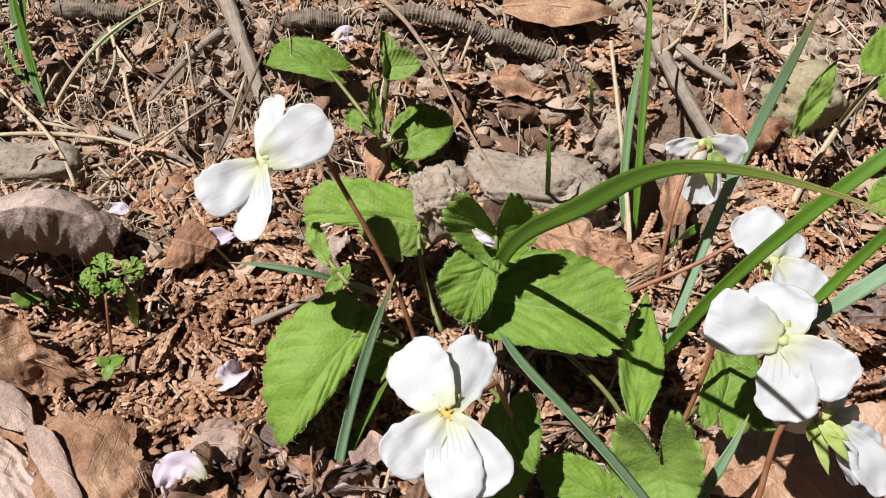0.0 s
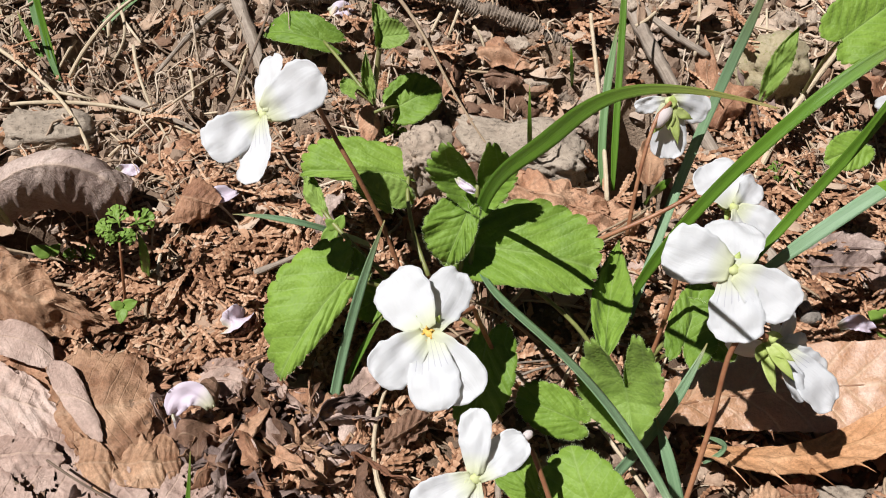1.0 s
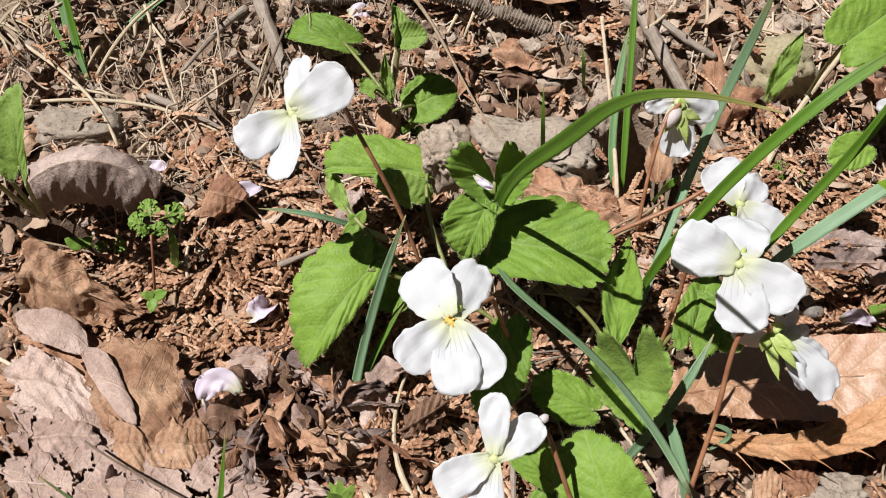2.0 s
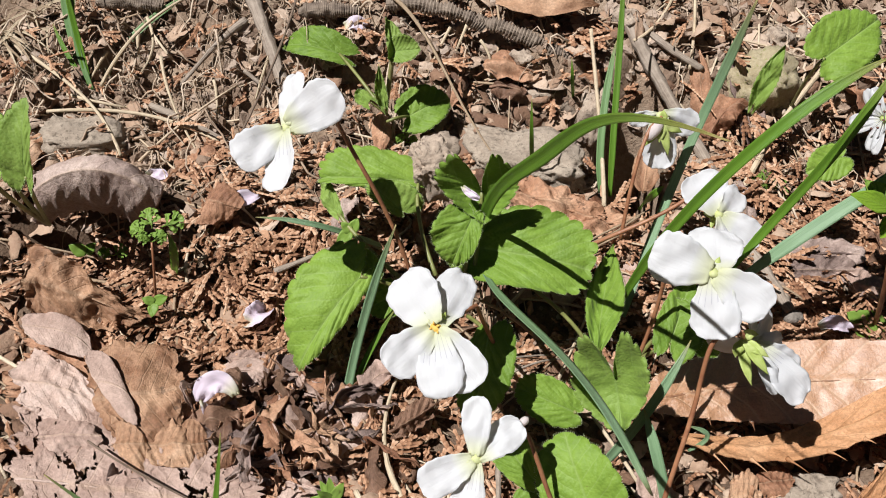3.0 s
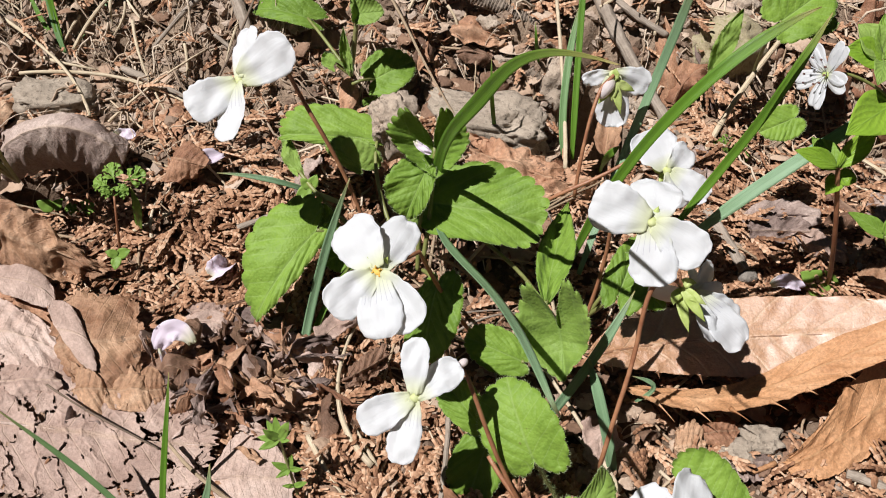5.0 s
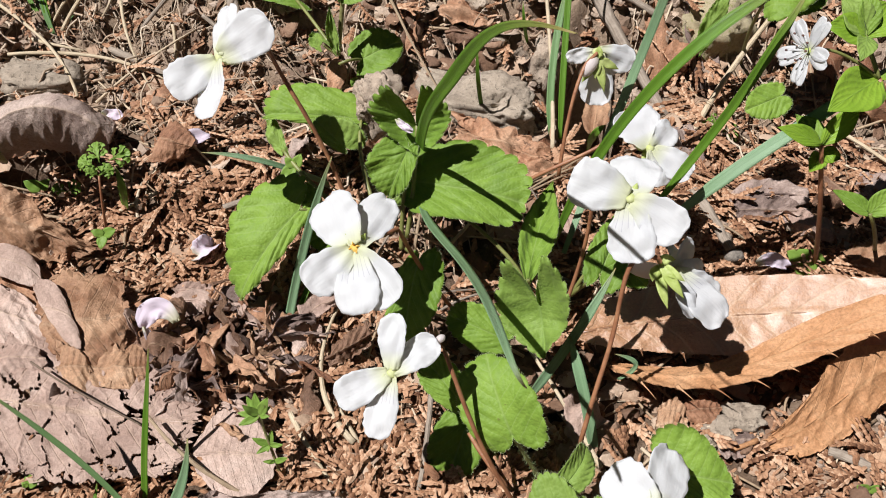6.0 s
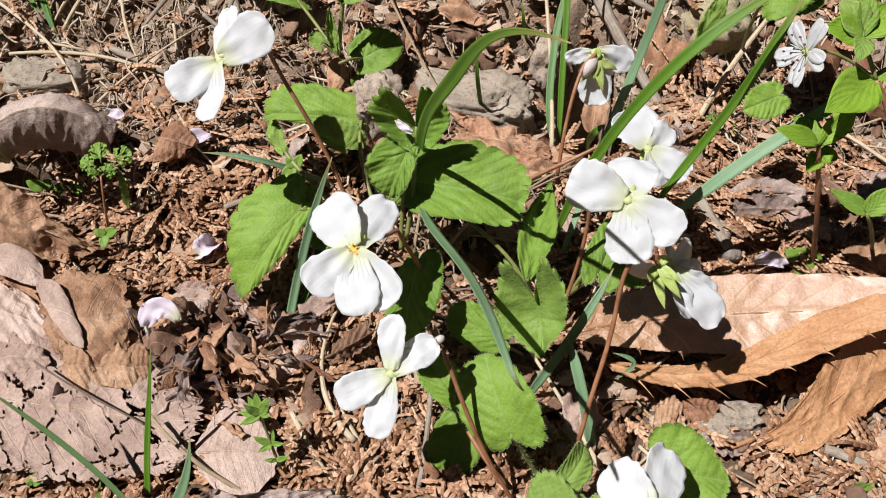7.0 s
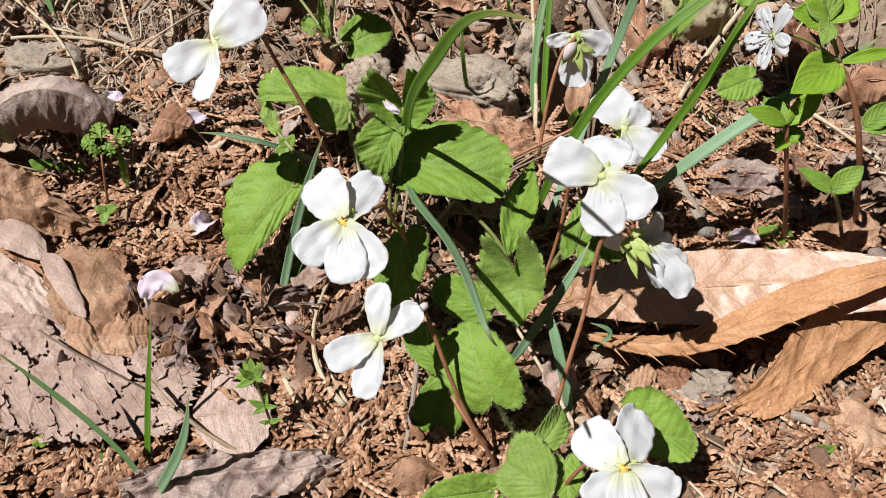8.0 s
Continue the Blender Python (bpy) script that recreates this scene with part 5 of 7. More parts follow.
seedling((-1.39, 3.9, -0.43), [(-1.53, 4.12, 0.76), s3], [
    (s3, (-2.03, 4.32, 1.53), False), (s3, (-1.98, 4.11, 1.46), False), (s3, (-1.88, 4.3, 1.84), False), (s3, (-1.86, 4.53, 1.77), False), (s3, (-1.68, 4.51, 1.92), False), (s3, (-1.41, 4.39, 1.96), False), (s3, (-1.41, 4.41, 1.64), False), (s3, (-1.41, 4.22, 1.59), False), ((-1.53, 4.12, 0.76), (-1.84, 4.16, 0.94), False), ((-1.53, 4.12, 0.76), (-1.76, 3.96, 0.72), False), ((-1.53, 4.12, 0.76), (-1.46, 4.26, 1.06), False), ((-1.53, 4.12, 0.76), (-1.26, 4.08, 0.85), False), ((-1.53, 4.12, 0.76), (-1.55, 3.98, 0.74), False), ((-1.46, 3.97, 0.42), (-1.67, 3.92, 0.5), False), ((-1.46, 3.97, 0.42), (-1.2, 3.97, 0.56), False)],
    "upright seedling with whorls of narrow green leaves", 0.035, 0.085, STALK_PALE, 0.2)
s4 = (-0.86, 15.25, 0.6)
seedling(s4, [], [(s4, (-1.15, 15.2, 0.83), True), (s4, (-0.8, 15.38, 1.0), True), (s4, (-0.53, 15.09, 0.79), True)], "tiny seedling on the bank")
s5 = (4.16, 16.69, 0.82)
seedling(s5, [], [(s5, (4.47, 16.87, 1.13), False), (s5, (3.85, 16.52, 0.87), False), (s5, (4.33, 16.52, 0.87), False)], "pair of round seed leaves on the bank")
s6 = (8.9, 14.3, -0.28)
seedling(s6, [], [(s6, (8.39, 14.45, 0.09), True), (s6, (8.69, 14.62, 0.25), True), (s6, (9.29, 14.41, 0.1), True), (s6, (8.87, 14.29, 0.14), True), (s6, (8.36, 13.9, -0.02), True), (s6, (9.35, 14.12, -0.11), True)], "small lobed weed behind the flowers", 0.03, 0.14)
s7 = (10.26, 4.47, -1.36)
seedling((10.22, 4.33, -1.48), [s7], [(s7, (9.96, 4.49, -1.14), False), (s7, (10.44, 4.54, -1.17), False)], "two dark green seed leaves")
s8 = (-6.12, 3.54, 0.07)
seedling(s8, [], [(s8, (-5.94, 3.78, 0.28), False), (s8, (-6.21, 3.58, 0.18), False)], "two small green seed leaves")
s9 = (10.78, 10.07, -1.06)
seedling(s9, [], [(s9, (9.87, 10.39, -0.61), False)], "small green leaf lying on the litter")


# ---- stones ----
def stone(at, size, seed, material, label, rough=0.25, flat=0.3, turn=(0, 0, 0), level=4, name="stone"):
    s = moved(lump(size, seed, rough, flat, level), at, turn)
    return single(name, s, material, at, label, "stone", "stones")


stone((2.27, 14.5, 0.45), (1.5, 0.8, 0.74), 3.0, STONE, "pitted grey-brown stone half sunk in the bank", 0.3, 0.45, (4, 4, -6), 5)
stone((-0.08, 12.04, 2.41), (0.5, 0.55, 0.66), 8.0, CLOD, "crumbly pale earth clod against the stone", 0.35, 0.4, (10, 0, 15), level=5)
stone((0.24, 12.37, 2.87), (0.30, 0.30, 0.26), 9.0, CLOD, "small earth clod on the stone", 0.5, 0.1, level=3)
# this lump is added only to block the sun from the hole
stone((4.3, 16.3, 0.7), (0.4, 0.6, 0.8), 10.0, CLOD, "crumbly earth lump added to shade a dark hole", 0.45, 0.1, (0, 8, 0), 4, "earth_clod")
stone((-9.13, 14.35, 1.38), (1.05, 0.6, 0.42), 12.0, STONE, "grey stone beside a curled dead leaf", 0.3, 0.35, (0, 12, 10))
stone((9.14, 17.43, 1.14), (0.85, 0.8, 0.8), 15.0, STONE_TAN, "tan stone with mossy stains on the bank", 0.35, 0.15)
stone((8.01, 5.99, -1.16), (0.42, 0.3, 0.26), 17.0, STONE, "rough grey-brown pebble under the chestnut leaf", 0.4, 0.4, level=4)
stone((7.4, 5.69, -1.13), (0.36, 0.28, 0.22), 18.0, STONE, "small grey-brown pebble in litter", 0.4, 0.4, level=4)
stone((6.68, 5.14, -1.06), (0.30, 0.24, 0.2), 19.0, STONE, "rough grey pebble in litter", 0.3, 0.2, level=3)
stone((3.07, 7.97, -0.69), (0.12, 0.12, 0.1), 20.0, STONE_DARK, "tiny round pebble beneath leaves", 0.15, 0.0, level=2)
stone((8.6, 10.34, -0.75), (0.25, 0.2, 0.2), 21.0, STONE_DARK, "small dark pebble beside the leaf", 0.2, 0.1, level=3)
stone((8.43, 10.75, -0.66), (0.2, 0.2, 0.2), 22.0, STONE, "small grey pebble beside the leaf", 0.25, 0.1, level=3)
stone((10.33, 11.4, -0.61), (0.28, 0.24, 0.2), 23.0, CLOD, "small tan pebble on litter", 0.25, 0.1, level=3)


rng = random.Random(31)
for k in range(75):
    x, y = rng.uniform(-11, 12), rng.uniform(14.6, 21.5)
    r = 0.1 + 0.32 * rng.random() ** 1.6
    if abs(x + 1.5) < 1.2 and y < 17 or in_hollow(x, y):
        continue
    stone(on_land(x, y, r * 0.25), (r, r * rng.uniform(0.7, 1.0), r * rng.uniform(0.55, 0.9)), 40.0 + k, CLOD, "crumbly brown clod of earth on the bank", 0.75, 0.0, (0, 0, rng.uniform(0, 180)), 3, "earth_clod")


# ---- dead leaves that can be told apart ----
def dead_leaf(mid, wide, material, label, up=(0, -0.2, 1), profile="ovate", curl=(0.1, 0.1), teeth=(0, 0.0), wave=0.15, roll=0.0, seed=0.0, ragged=0.15, nu=60, nv=21, stalk=None, lobe=0.0, crinkle=0.06):
    ob = thing("dead_leaf", mid[0], label, "dead leaf", "dead leaves")
    shape = leaf(mid, wide, up, profile, curl, teeth, lobe, wave, 0.02, nu, nv, roll, 0.0, seed, ragged, crinkle)
    part("blade", shape, material, ob)
    rib = bezier(mid, 20)
    if stalk:
        rib = bezier([stalk, mid[0]], 5)[:-1] + rib
    part("midrib", tube([p - Vector((0, 0, 0.02)) for p in rib], (0.05, 0.015), 6), material, ob)
    return ob


dead_leaf([(3.04, 11.99, 0.34), (3.89, 12.29, 0.55), (4.92, 12.4, 0.35)], (0.5, 0.5), DEAD_RED, "reddish-tan dead leaf under the grass", (0, -0.3, 1), "torn", (-0.4, -0.5), (0, 0), 0.25, seed=12.0, crinkle=0.2, ragged=0.5)
dead_leaf([(1.58, 19.17, 2.73), (2.68, 18.85, 3.09), (3.63, 18.61, 2.97), (4.52, 19.0, 2.56)], (0.8, 0.6), DEAD_TAN, "tan dead leaf at the top of the bank", (0, -0.3, 1), "ovate", (-0.2, -0.2), (0, 0), 0.15, seed=14.0)
dead_leaf([(8.76, 11.68, -0.3), (9.47, 12.0, -0.01), (10.68, 11.97, -0.28)], (0.45, 0.45), DEAD_GREY, "grey-brown dead leaf flat on the litter", (0, -0.3, 1), "torn", (-0.15, -0.2), (0, 0), 0.15, seed=15.0)
dead_leaf([(-4.88, 6.44, 0.18), (-4.36, 6.79, 0.5), (-3.94, 6.46, 0.17)], (0.45, 0.45), DEAD_DARK, "dark crumpled leaf holding a fallen petal", (0, -0.3, 1), "torn", (-0.5, -0.5), (0, 0), 0.25, seed=16.0)
dead_leaf([(-4.6, 7.94, 0.09), (-3.97, 8.1, 0.3), (-3.61, 7.91, 0.04)], (0.3, 0.35), DEAD_PINK, "torn scrap of a tan dead leaf", (0, -0.3, 1), "torn", (-0.2, -0.2), (0, 0), 0.1, seed=17.0)
dead_leaf([(-3.68, 7.98, 0.04), (-3.12, 8.17, 0.21), (-2.57, 7.59, -0.02)], (0.42, 0.42), DEAD_GREY, "grey leaf scrap with a torn edge", (0, -0.3, 1), "torn", (-0.1, -0.1), (0, 0), 0.12, seed=18.0)
dead_leaf([(-2.79, 7.88, -0.01), (-2.48, 8.06, 0.16), (-2.01, 8.1, -0.09)], (0.3, 0.35), DEAD_RED, "small red-brown leaf under the violet", (0, -0.4, 1), "torn", (-0.2, -0.3), (0, 0), 0.12, seed=19.0)
dead_leaf([(1.07, 2.97, -0.46), (1.39, 3.44, -0.18), (2.07, 3.36, -0.48)], (0.45, 0.4), DEAD_TAN, "tan dead leaf with a bent tip", (0, -0.2, 1), "ovate", (-0.4, -0.3), (0, 0), 0.15, seed=22.0)
dead_leaf([(10.42, 4.94, -1.22), (11.16, 5.15, -1.06), (12.01, 4.77, -1.35)], (0.6, 0.6), DEAD_TAN, "tan dead leaf by the chestnut leaf", (0, -0.2, 1), "ovate", (-0.2, -0.2), (0, 0), 0.15, seed=23.0)
dead_leaf([(-1.59, 16.12, 0.96), (-1.38, 15.22, 1.07), (-1.59, 14.15, 0.87)], (0.25, 0.3), DEAD_RED, "small brown leaf at the foot of a young violet", (0.2, -0.4, 1), "ovate", (-0.4, -0.4), (0, 0), 0.1, seed=24.0)
dead_leaf([(1.25, 17.26, 1.79), (1.87, 17.17, 2.04), (2.84, 17.06, 1.56)], (0.45, 0.45), DEAD_RED, "reddish dead leaf on the bank", (0, -0.4, 1), "torn", (-0.4, -0.3), (0, 0), 0.25, seed=25.0)
dead_leaf([(1.41, 16.85, 1.32), (1.88, 16.8, 1.54), (2.37, 16.61, 1.21)], (0.35, 0.35), DEAD_DARK, "dark dead leaf on the bank", (0, -0.4, 1), "torn", (-0.4, -0.3), (0, 0), 0.2, seed=26.0)
dead_leaf([(7.55, 16.08, 0.15), (7.9, 16.57, 1.17), (8.46, 16.55, 0.8)], (0.45, 0.4), DEAD_RED, "reddish dead leaf curled on the bank", (0, -0.4, 1), "torn", (-0.4, -0.5), (0, 0), 0.25, seed=27.0)
dead_leaf([(13.26, 15.55, -0.46), (13.99, 16.02, 0.2), (15.09, 15.84, -0.26)], (0.6, 0.6), DEAD_RED, "reddish dead leaf behind the stitchwort", (0, -0.4, 1), "torn", (-0.4, -0.4), (0, 0), 0.25, seed=28.0)

def laid_leaf(rows, material, label, nu=70, nv=40, rib=True, **more):
    """A dead leaf laid over guide points, with its midrib along the middle."""
    ob = thing("dead_leaf", rows[1][0], label, "dead leaf", "dead leaves")
    part("blade", patch(rows, nu, nv, **more), material, ob)
    if rib:
        sides = [bezier(r, 24) for r in rows]
        line = [bezier([g[k] for g in sides], 3)[1] for k in range(1, 23)]
        part("midrib", tube([p + Vector((0, 0, 0.012)) for p in line], (0.03, 0.012), 6, 0.2), material, ob)
    return ob


laid_leaf([[(-9.97, 12.32, 1.31), (-9.4, 13.49, 1.46), (-7.96, 13.51, 1.37), (-6.81, 12.61, 1.15)], [(-9.68, 12.31, 2.21), (-8.18, 12.31, 3.63), (-6.84, 12.39, 3.43), (-6.32, 12.15, 1.84)], [(-9.36, 11.29, 2.19), (-7.9, 11.26, 3.68), (-6.43, 11.21, 3.34), (-6.28, 11.48, 1.79)], [(-9.54, 11.38, 1.21), (-8.6, 11.88, 2.0), (-7.48, 11.79, 1.78), (-6.6, 11.68, 0.97)], [(-9.52, 11.58, 0.66), (-8.84, 12.36, 1.1), (-7.86, 12.24, 0.9), (-6.83, 11.77, 0.51)]],
          DEAD_GREY, "brown dead leaf curled over into a vault", 100, 100, False, seed=4.0, ragged=0.09, crinkle=0.06, pleat=0.03, corner=0.1)
laid_leaf([[(-8.99, 9.98, 1.96), (-7.65, 10.11, 2.42), (-7.57, 9.1, 1.16), (-6.36, 9.26, 0.48)], [(-8.93, 9.59, 1.74), (-7.91, 9.56, 1.79), (-7.27, 9.13, 1.23), (-6.36, 9.1, 0.55)], [(-8.94, 9.15, 1.29), (-7.83, 9.08, 1.17), (-7.12, 9.0, 0.75), (-6.4, 9.14, 0.46)], [(-9.06, 8.93, 0.8), (-7.79, 8.69, 0.55), (-7.03, 8.8, 0.4), (-6.43, 9.12, 0.36)]],
          DEAD_TAN, "tan dead leaf with a raised crinkled ridge", 110, 60, True, seed=5.0, ragged=0.12, crinkle=0.12, pleat=0.04, corner=0.1)
laid_leaf([[(-8.95, 8.87, 1.09), (-8.04, 8.93, 1.11), (-7.44, 8.8, 0.89), (-7.25, 8.15, 0.61)], [(-8.77, 8.46, 1.11), (-7.85, 8.4, 1.07), (-7.39, 8.42, 0.93), (-7.15, 7.94, 0.59)], [(-8.69, 8.07, 0.93), (-7.95, 8.03, 0.87), (-7.48, 7.83, 0.72), (-7.2, 7.87, 0.55)]],
          DEAD_PINK, "pale strip of a dead leaf bent over others", 60, 30, False, seed=7.0, crinkle=0.03)
laid_leaf([[(-7.54, 7.91, 0.73), (-7.09, 8.54, 0.92), (-6.12, 8.35, 0.81), (-5.53, 8.47, 0.52)], [(-7.31, 7.18, 0.71), (-6.56, 7.36, 0.84), (-5.62, 7.33, 0.91), (-5.09, 7.85, 0.51)], [(-6.68, 6.51, 0.55), (-6.17, 6.44, 0.66), (-5.32, 6.4, 0.73), (-4.96, 7.01, 0.4)], [(-6.18, 5.78, 0.41), (-5.74, 5.78, 0.42), (-5.21, 5.9, 0.37), (-4.86, 6.23, 0.14)]],
          DEAD_TAN, "tan dead leaf with dark veins and a turned-down margin", 100, 100, False, seed=8.0, ragged=0.16, crinkle=0.06, pleat=0.02, corner=0.15)
laid_leaf([[(-7.45, 7.91, 0.92), (-6.9, 7.92, 1.07), (-6.64, 7.8, 0.9)], [(-6.89, 7.2, 0.97), (-6.44, 7.2, 1.08), (-6.04, 6.8, 0.84)], [(-6.2, 6.39, 0.61), (-5.83, 6.23, 0.72), (-5.63, 6.23, 0.61)]],
          DEAD_PINK, "folded pale leaf piece lying on a veined leaf", 40, 60, False, seed=31.0, crinkle=0.025)
laid_leaf([[(-9.13, 8.3, 0.72), (-8.28, 8.23, 0.7), (-7.56, 7.98, 0.63), (-6.72, 7.08, 0.5)], [(-8.68, 7.26, 0.73), (-7.72, 7.21, 0.7), (-6.91, 7.02, 0.57), (-6.27, 6.57, 0.41)], [(-8.38, 6.4, 0.6), (-7.41, 6.26, 0.57), (-6.69, 6.26, 0.45), (-6.09, 5.98, 0.35)]],
          DEAD_PINK, "pinkish-brown dead leaf half hidden under others", 80, 60, True, seed=32.0, ragged=0.18, crinkle=0.06, pleat=0.03)
laid_leaf([[(-8.82, 7.0, 0.64), (-7.08, 6.89, 0.54), (-5.4, 6.74, 0.39), (-3.53, 5.92, 0.12)], [(-8.2, 5.63, 0.69), (-6.59, 5.61, 0.59), (-4.8, 5.32, 0.43), (-3.06, 5.31, 0.18)], [(-7.74, 4.5, 0.65), (-6.19, 4.46, 0.56), (-4.48, 4.12, 0.35), (-2.9, 4.56, 0.16)], [(-7.41, 3.56, 0.52), (-5.91, 3.49, 0.38), (-4.34, 3.14, 0.24), (-3.02, 3.88, 0.07)]],
          DEAD_PINK, "large flat pinkish-brown leaf split by short cracks", 240, 150, True, seed=6.0, ragged=0.12, crinkle=0.03, pleat=0.014, cracks=0.045, lift=0.05, corner=0.08)
laid_leaf([[(-5.33, 6.68, 0.28), (-5.01, 6.74, 0.4), (-4.6, 6.66, 0.31)], [(-5.03, 5.92, 0.35), (-4.62, 5.92, 0.57), (-4.41, 6.07, 0.35)], [(-4.69, 5.37, 0.17), (-4.43, 5.32, 0.25), (-4.29, 5.53, 0.14)]],
          DEAD_TAN, "small folded tan leaf beside the fallen petal", 40, 50, False, seed=33.0, crinkle=0.05, pleat=0.02)
laid_leaf([[(-3.32, 5.13, 0.25), (-2.62, 5.47, 0.34), (-1.67, 5.19, 0.1)], [(-3.1, 4.12, 0.28), (-2.24, 4.16, 0.37), (-1.4, 4.19, 0.13)], [(-2.89, 3.27, 0.21), (-2.06, 3.02, 0.19), (-1.4, 3.28, 0.03)]],
          DEAD_PINK, "pale round dead leaf with a curved vein", 70, 70, True, seed=9.0, crinkle=0.02, pleat=0.012, corner=0.5)
laid_leaf([[(-4.21, 2.62, 0.53), (-2.9, 3.32, 0.81), (-1.4, 3.3, 0.68), (0.17, 3.78, -0.17)], [(-4.1, 2.24, 0.52), (-2.91, 2.94, 0.41), (-1.45, 3.14, 0.18), (0.18, 3.21, -0.02)], [(-4.21, 1.92, 0.23), (-2.63, 1.91, 0.59), (-1.33, 2.04, 0.47), (-0.08, 2.97, -0.14)]],
          DEAD_GREY, "grey-brown crumpled dead leaf at the front", 130, 50, True, seed=10.0, ragged=0.18, crinkle=0.12, pleat=0.06, corner=0.15)


laid_leaf([[(-0.85, 6.92, -0.07), (-0.39, 7.32, 0.09), (0.14, 7.62, 0.04)], [(-0.88, 6.3, 0.43), (-0.33, 6.61, 0.48), (0.24, 7.23, 0.33)], [(-1.02, 6.3, -0.16), (-0.34, 6.37, -0.12), (0.27, 7.18, -0.17)]],
          DEAD_DARK, "rolled crumpled brown leaf under the flowers", 70, 60, True, seed=21.0, ragged=0.25, crinkle=0.09, pleat=0.06, corner=0.2)
laid_leaf([[(6.01, 6.04, -0.79), (6.32, 6.24, -0.62), (6.81, 6.26, -0.86)], [(5.97, 5.48, -0.59), (6.32, 5.52, -0.42), (6.76, 5.6, -0.76)], [(6.05, 5.24, -0.89), (6.4, 5.13, -0.83), (6.7, 5.35, -0.95)]],
          DEAD_TAN, "crumpled tan leaf piece under the chestnut leaf", 44, 36, False, seed=41.0, ragged=0.25, crinkle=0.07, pleat=0.03, corner=0.2)
laid_leaf([[(6.64, 6.31, -0.95), (7.01, 6.43, -0.78), (7.56, 6.47, -0.93)], [(6.61, 5.88, -0.74), (7.04, 5.92, -0.68), (7.64, 6.17, -0.94)], [(6.68, 5.71, -0.95), (7.05, 5.59, -0.98), (7.53, 5.78, -1.03)]],
          DEAD_RED, "reddish-brown curled leaf piece by the stalk", 44, 36, False, seed=42.0, ragged=0.25, crinkle=0.07, pleat=0.03, corner=0.2)
laid_leaf([[(7.23, 5.82, -1.1), (7.73, 5.91, -1.0), (8.31, 5.83, -1.1)], [(7.15, 5.34, -1.04), (7.6, 5.33, -0.88), (8.22, 5.39, -1.09)], [(7.23, 5.03, -1.1), (7.57, 4.88, -1.08), (7.99, 5.08, -1.17)]],
          DEAD_GREY, "pale grey leaf piece with a broken edge", 44, 36, False, seed=43.0, ragged=0.25, crinkle=0.07, pleat=0.03, corner=0.2)
laid_leaf([[(8.59, 11.82, -0.16), (9.42, 11.81, 0.06), (10.39, 11.89, -0.21)], [(8.5, 11.31, -0.18), (9.31, 11.22, 0.02), (10.55, 11.48, -0.32)], [(8.86, 11.25, -0.53), (9.54, 11.07, -0.44), (10.49, 11.22, -0.58)]],
          DEAD_GREY, "bent grey-brown leaf lying on orange litter", 44, 36, False, seed=44.0, ragged=0.25, crinkle=0.07, pleat=0.03, corner=0.2)
laid_leaf([[(11.27, 10.73, -0.7), (11.91, 10.71, -0.46), (13.37, 11.22, -0.54)], [(11.15, 10.18, -0.75), (11.88, 10.1, -0.44), (13.33, 10.58, -0.72)], [(11.5, 9.96, -1.15), (12.14, 9.79, -1.05), (13.26, 10.02, -1.19)]],
          DEAD_TAN, "curled tan leaf beside the stitchwort stems", 44, 36, False, seed=45.0, ragged=0.25, crinkle=0.07, pleat=0.03, corner=0.2)
laid_leaf([[(9.96, 11.68, -0.42), (10.61, 11.57, -0.2), (11.24, 11.37, -0.51)], [(9.96, 11.1, -0.37), (10.56, 11.0, -0.25), (11.24, 10.96, -0.62)], [(10.16, 10.87, -0.75), (10.67, 10.68, -0.66), (11.15, 10.71, -0.79)]],
          DEAD_PINK, "pale broken leaf on the litter", 44, 36, False, seed=46.0, ragged=0.25, crinkle=0.07, pleat=0.03, corner=0.2)
laid_leaf([[(-9.42, 8.64, 0.61), (-7.72, 8.94, 0.59), (-6.15, 8.66, 0.35), (-4.86, 8.38, 0.1)], [(-8.94, 7.47, 0.55), (-7.28, 7.57, 0.46), (-5.64, 7.29, 0.26), (-4.43, 7.16, 0.05)], [(-8.34, 5.93, 0.45), (-6.77, 6.02, 0.36), (-5.3, 6.03, 0.18), (-4.17, 6.05, -0.02)]],
          DEAD_RED, "broad brown leaf at the bottom of a heap of leaves", 90, 60, False, seed=51.0, ragged=0.3, crinkle=0.07, pleat=0.03, corner=0.2)
laid_leaf([[(-5.85, 6.56, 0.43), (-5.27, 6.72, 0.52), (-4.8, 6.61, 0.38)], [(-5.74, 5.93, 0.52), (-4.99, 5.96, 0.7), (-4.51, 5.93, 0.36)], [(-5.5, 5.37, 0.35), (-4.9, 5.26, 0.34), (-4.45, 5.35, 0.2)]],
          DEAD_TAN, "curled tan leaf at the edge of the leaf heap", 50, 44, False, seed=52.0, ragged=0.3, crinkle=0.07, pleat=0.03, corner=0.2)
laid_leaf([[(-7.84, 6.36, 0.66), (-7.26, 6.55, 0.8), (-6.55, 6.39, 0.64)], [(-7.64, 5.95, 0.74), (-7.02, 6.0, 0.88), (-6.31, 5.99, 0.62)], [(-7.62, 5.68, 0.54), (-6.86, 5.54, 0.57), (-6.36, 5.78, 0.42)]],
          DEAD_PINK, "pinkish leaf piece with a lifted edge", 50, 36, False, seed=53.0, ragged=0.3, crinkle=0.07, pleat=0.03, corner=0.2)
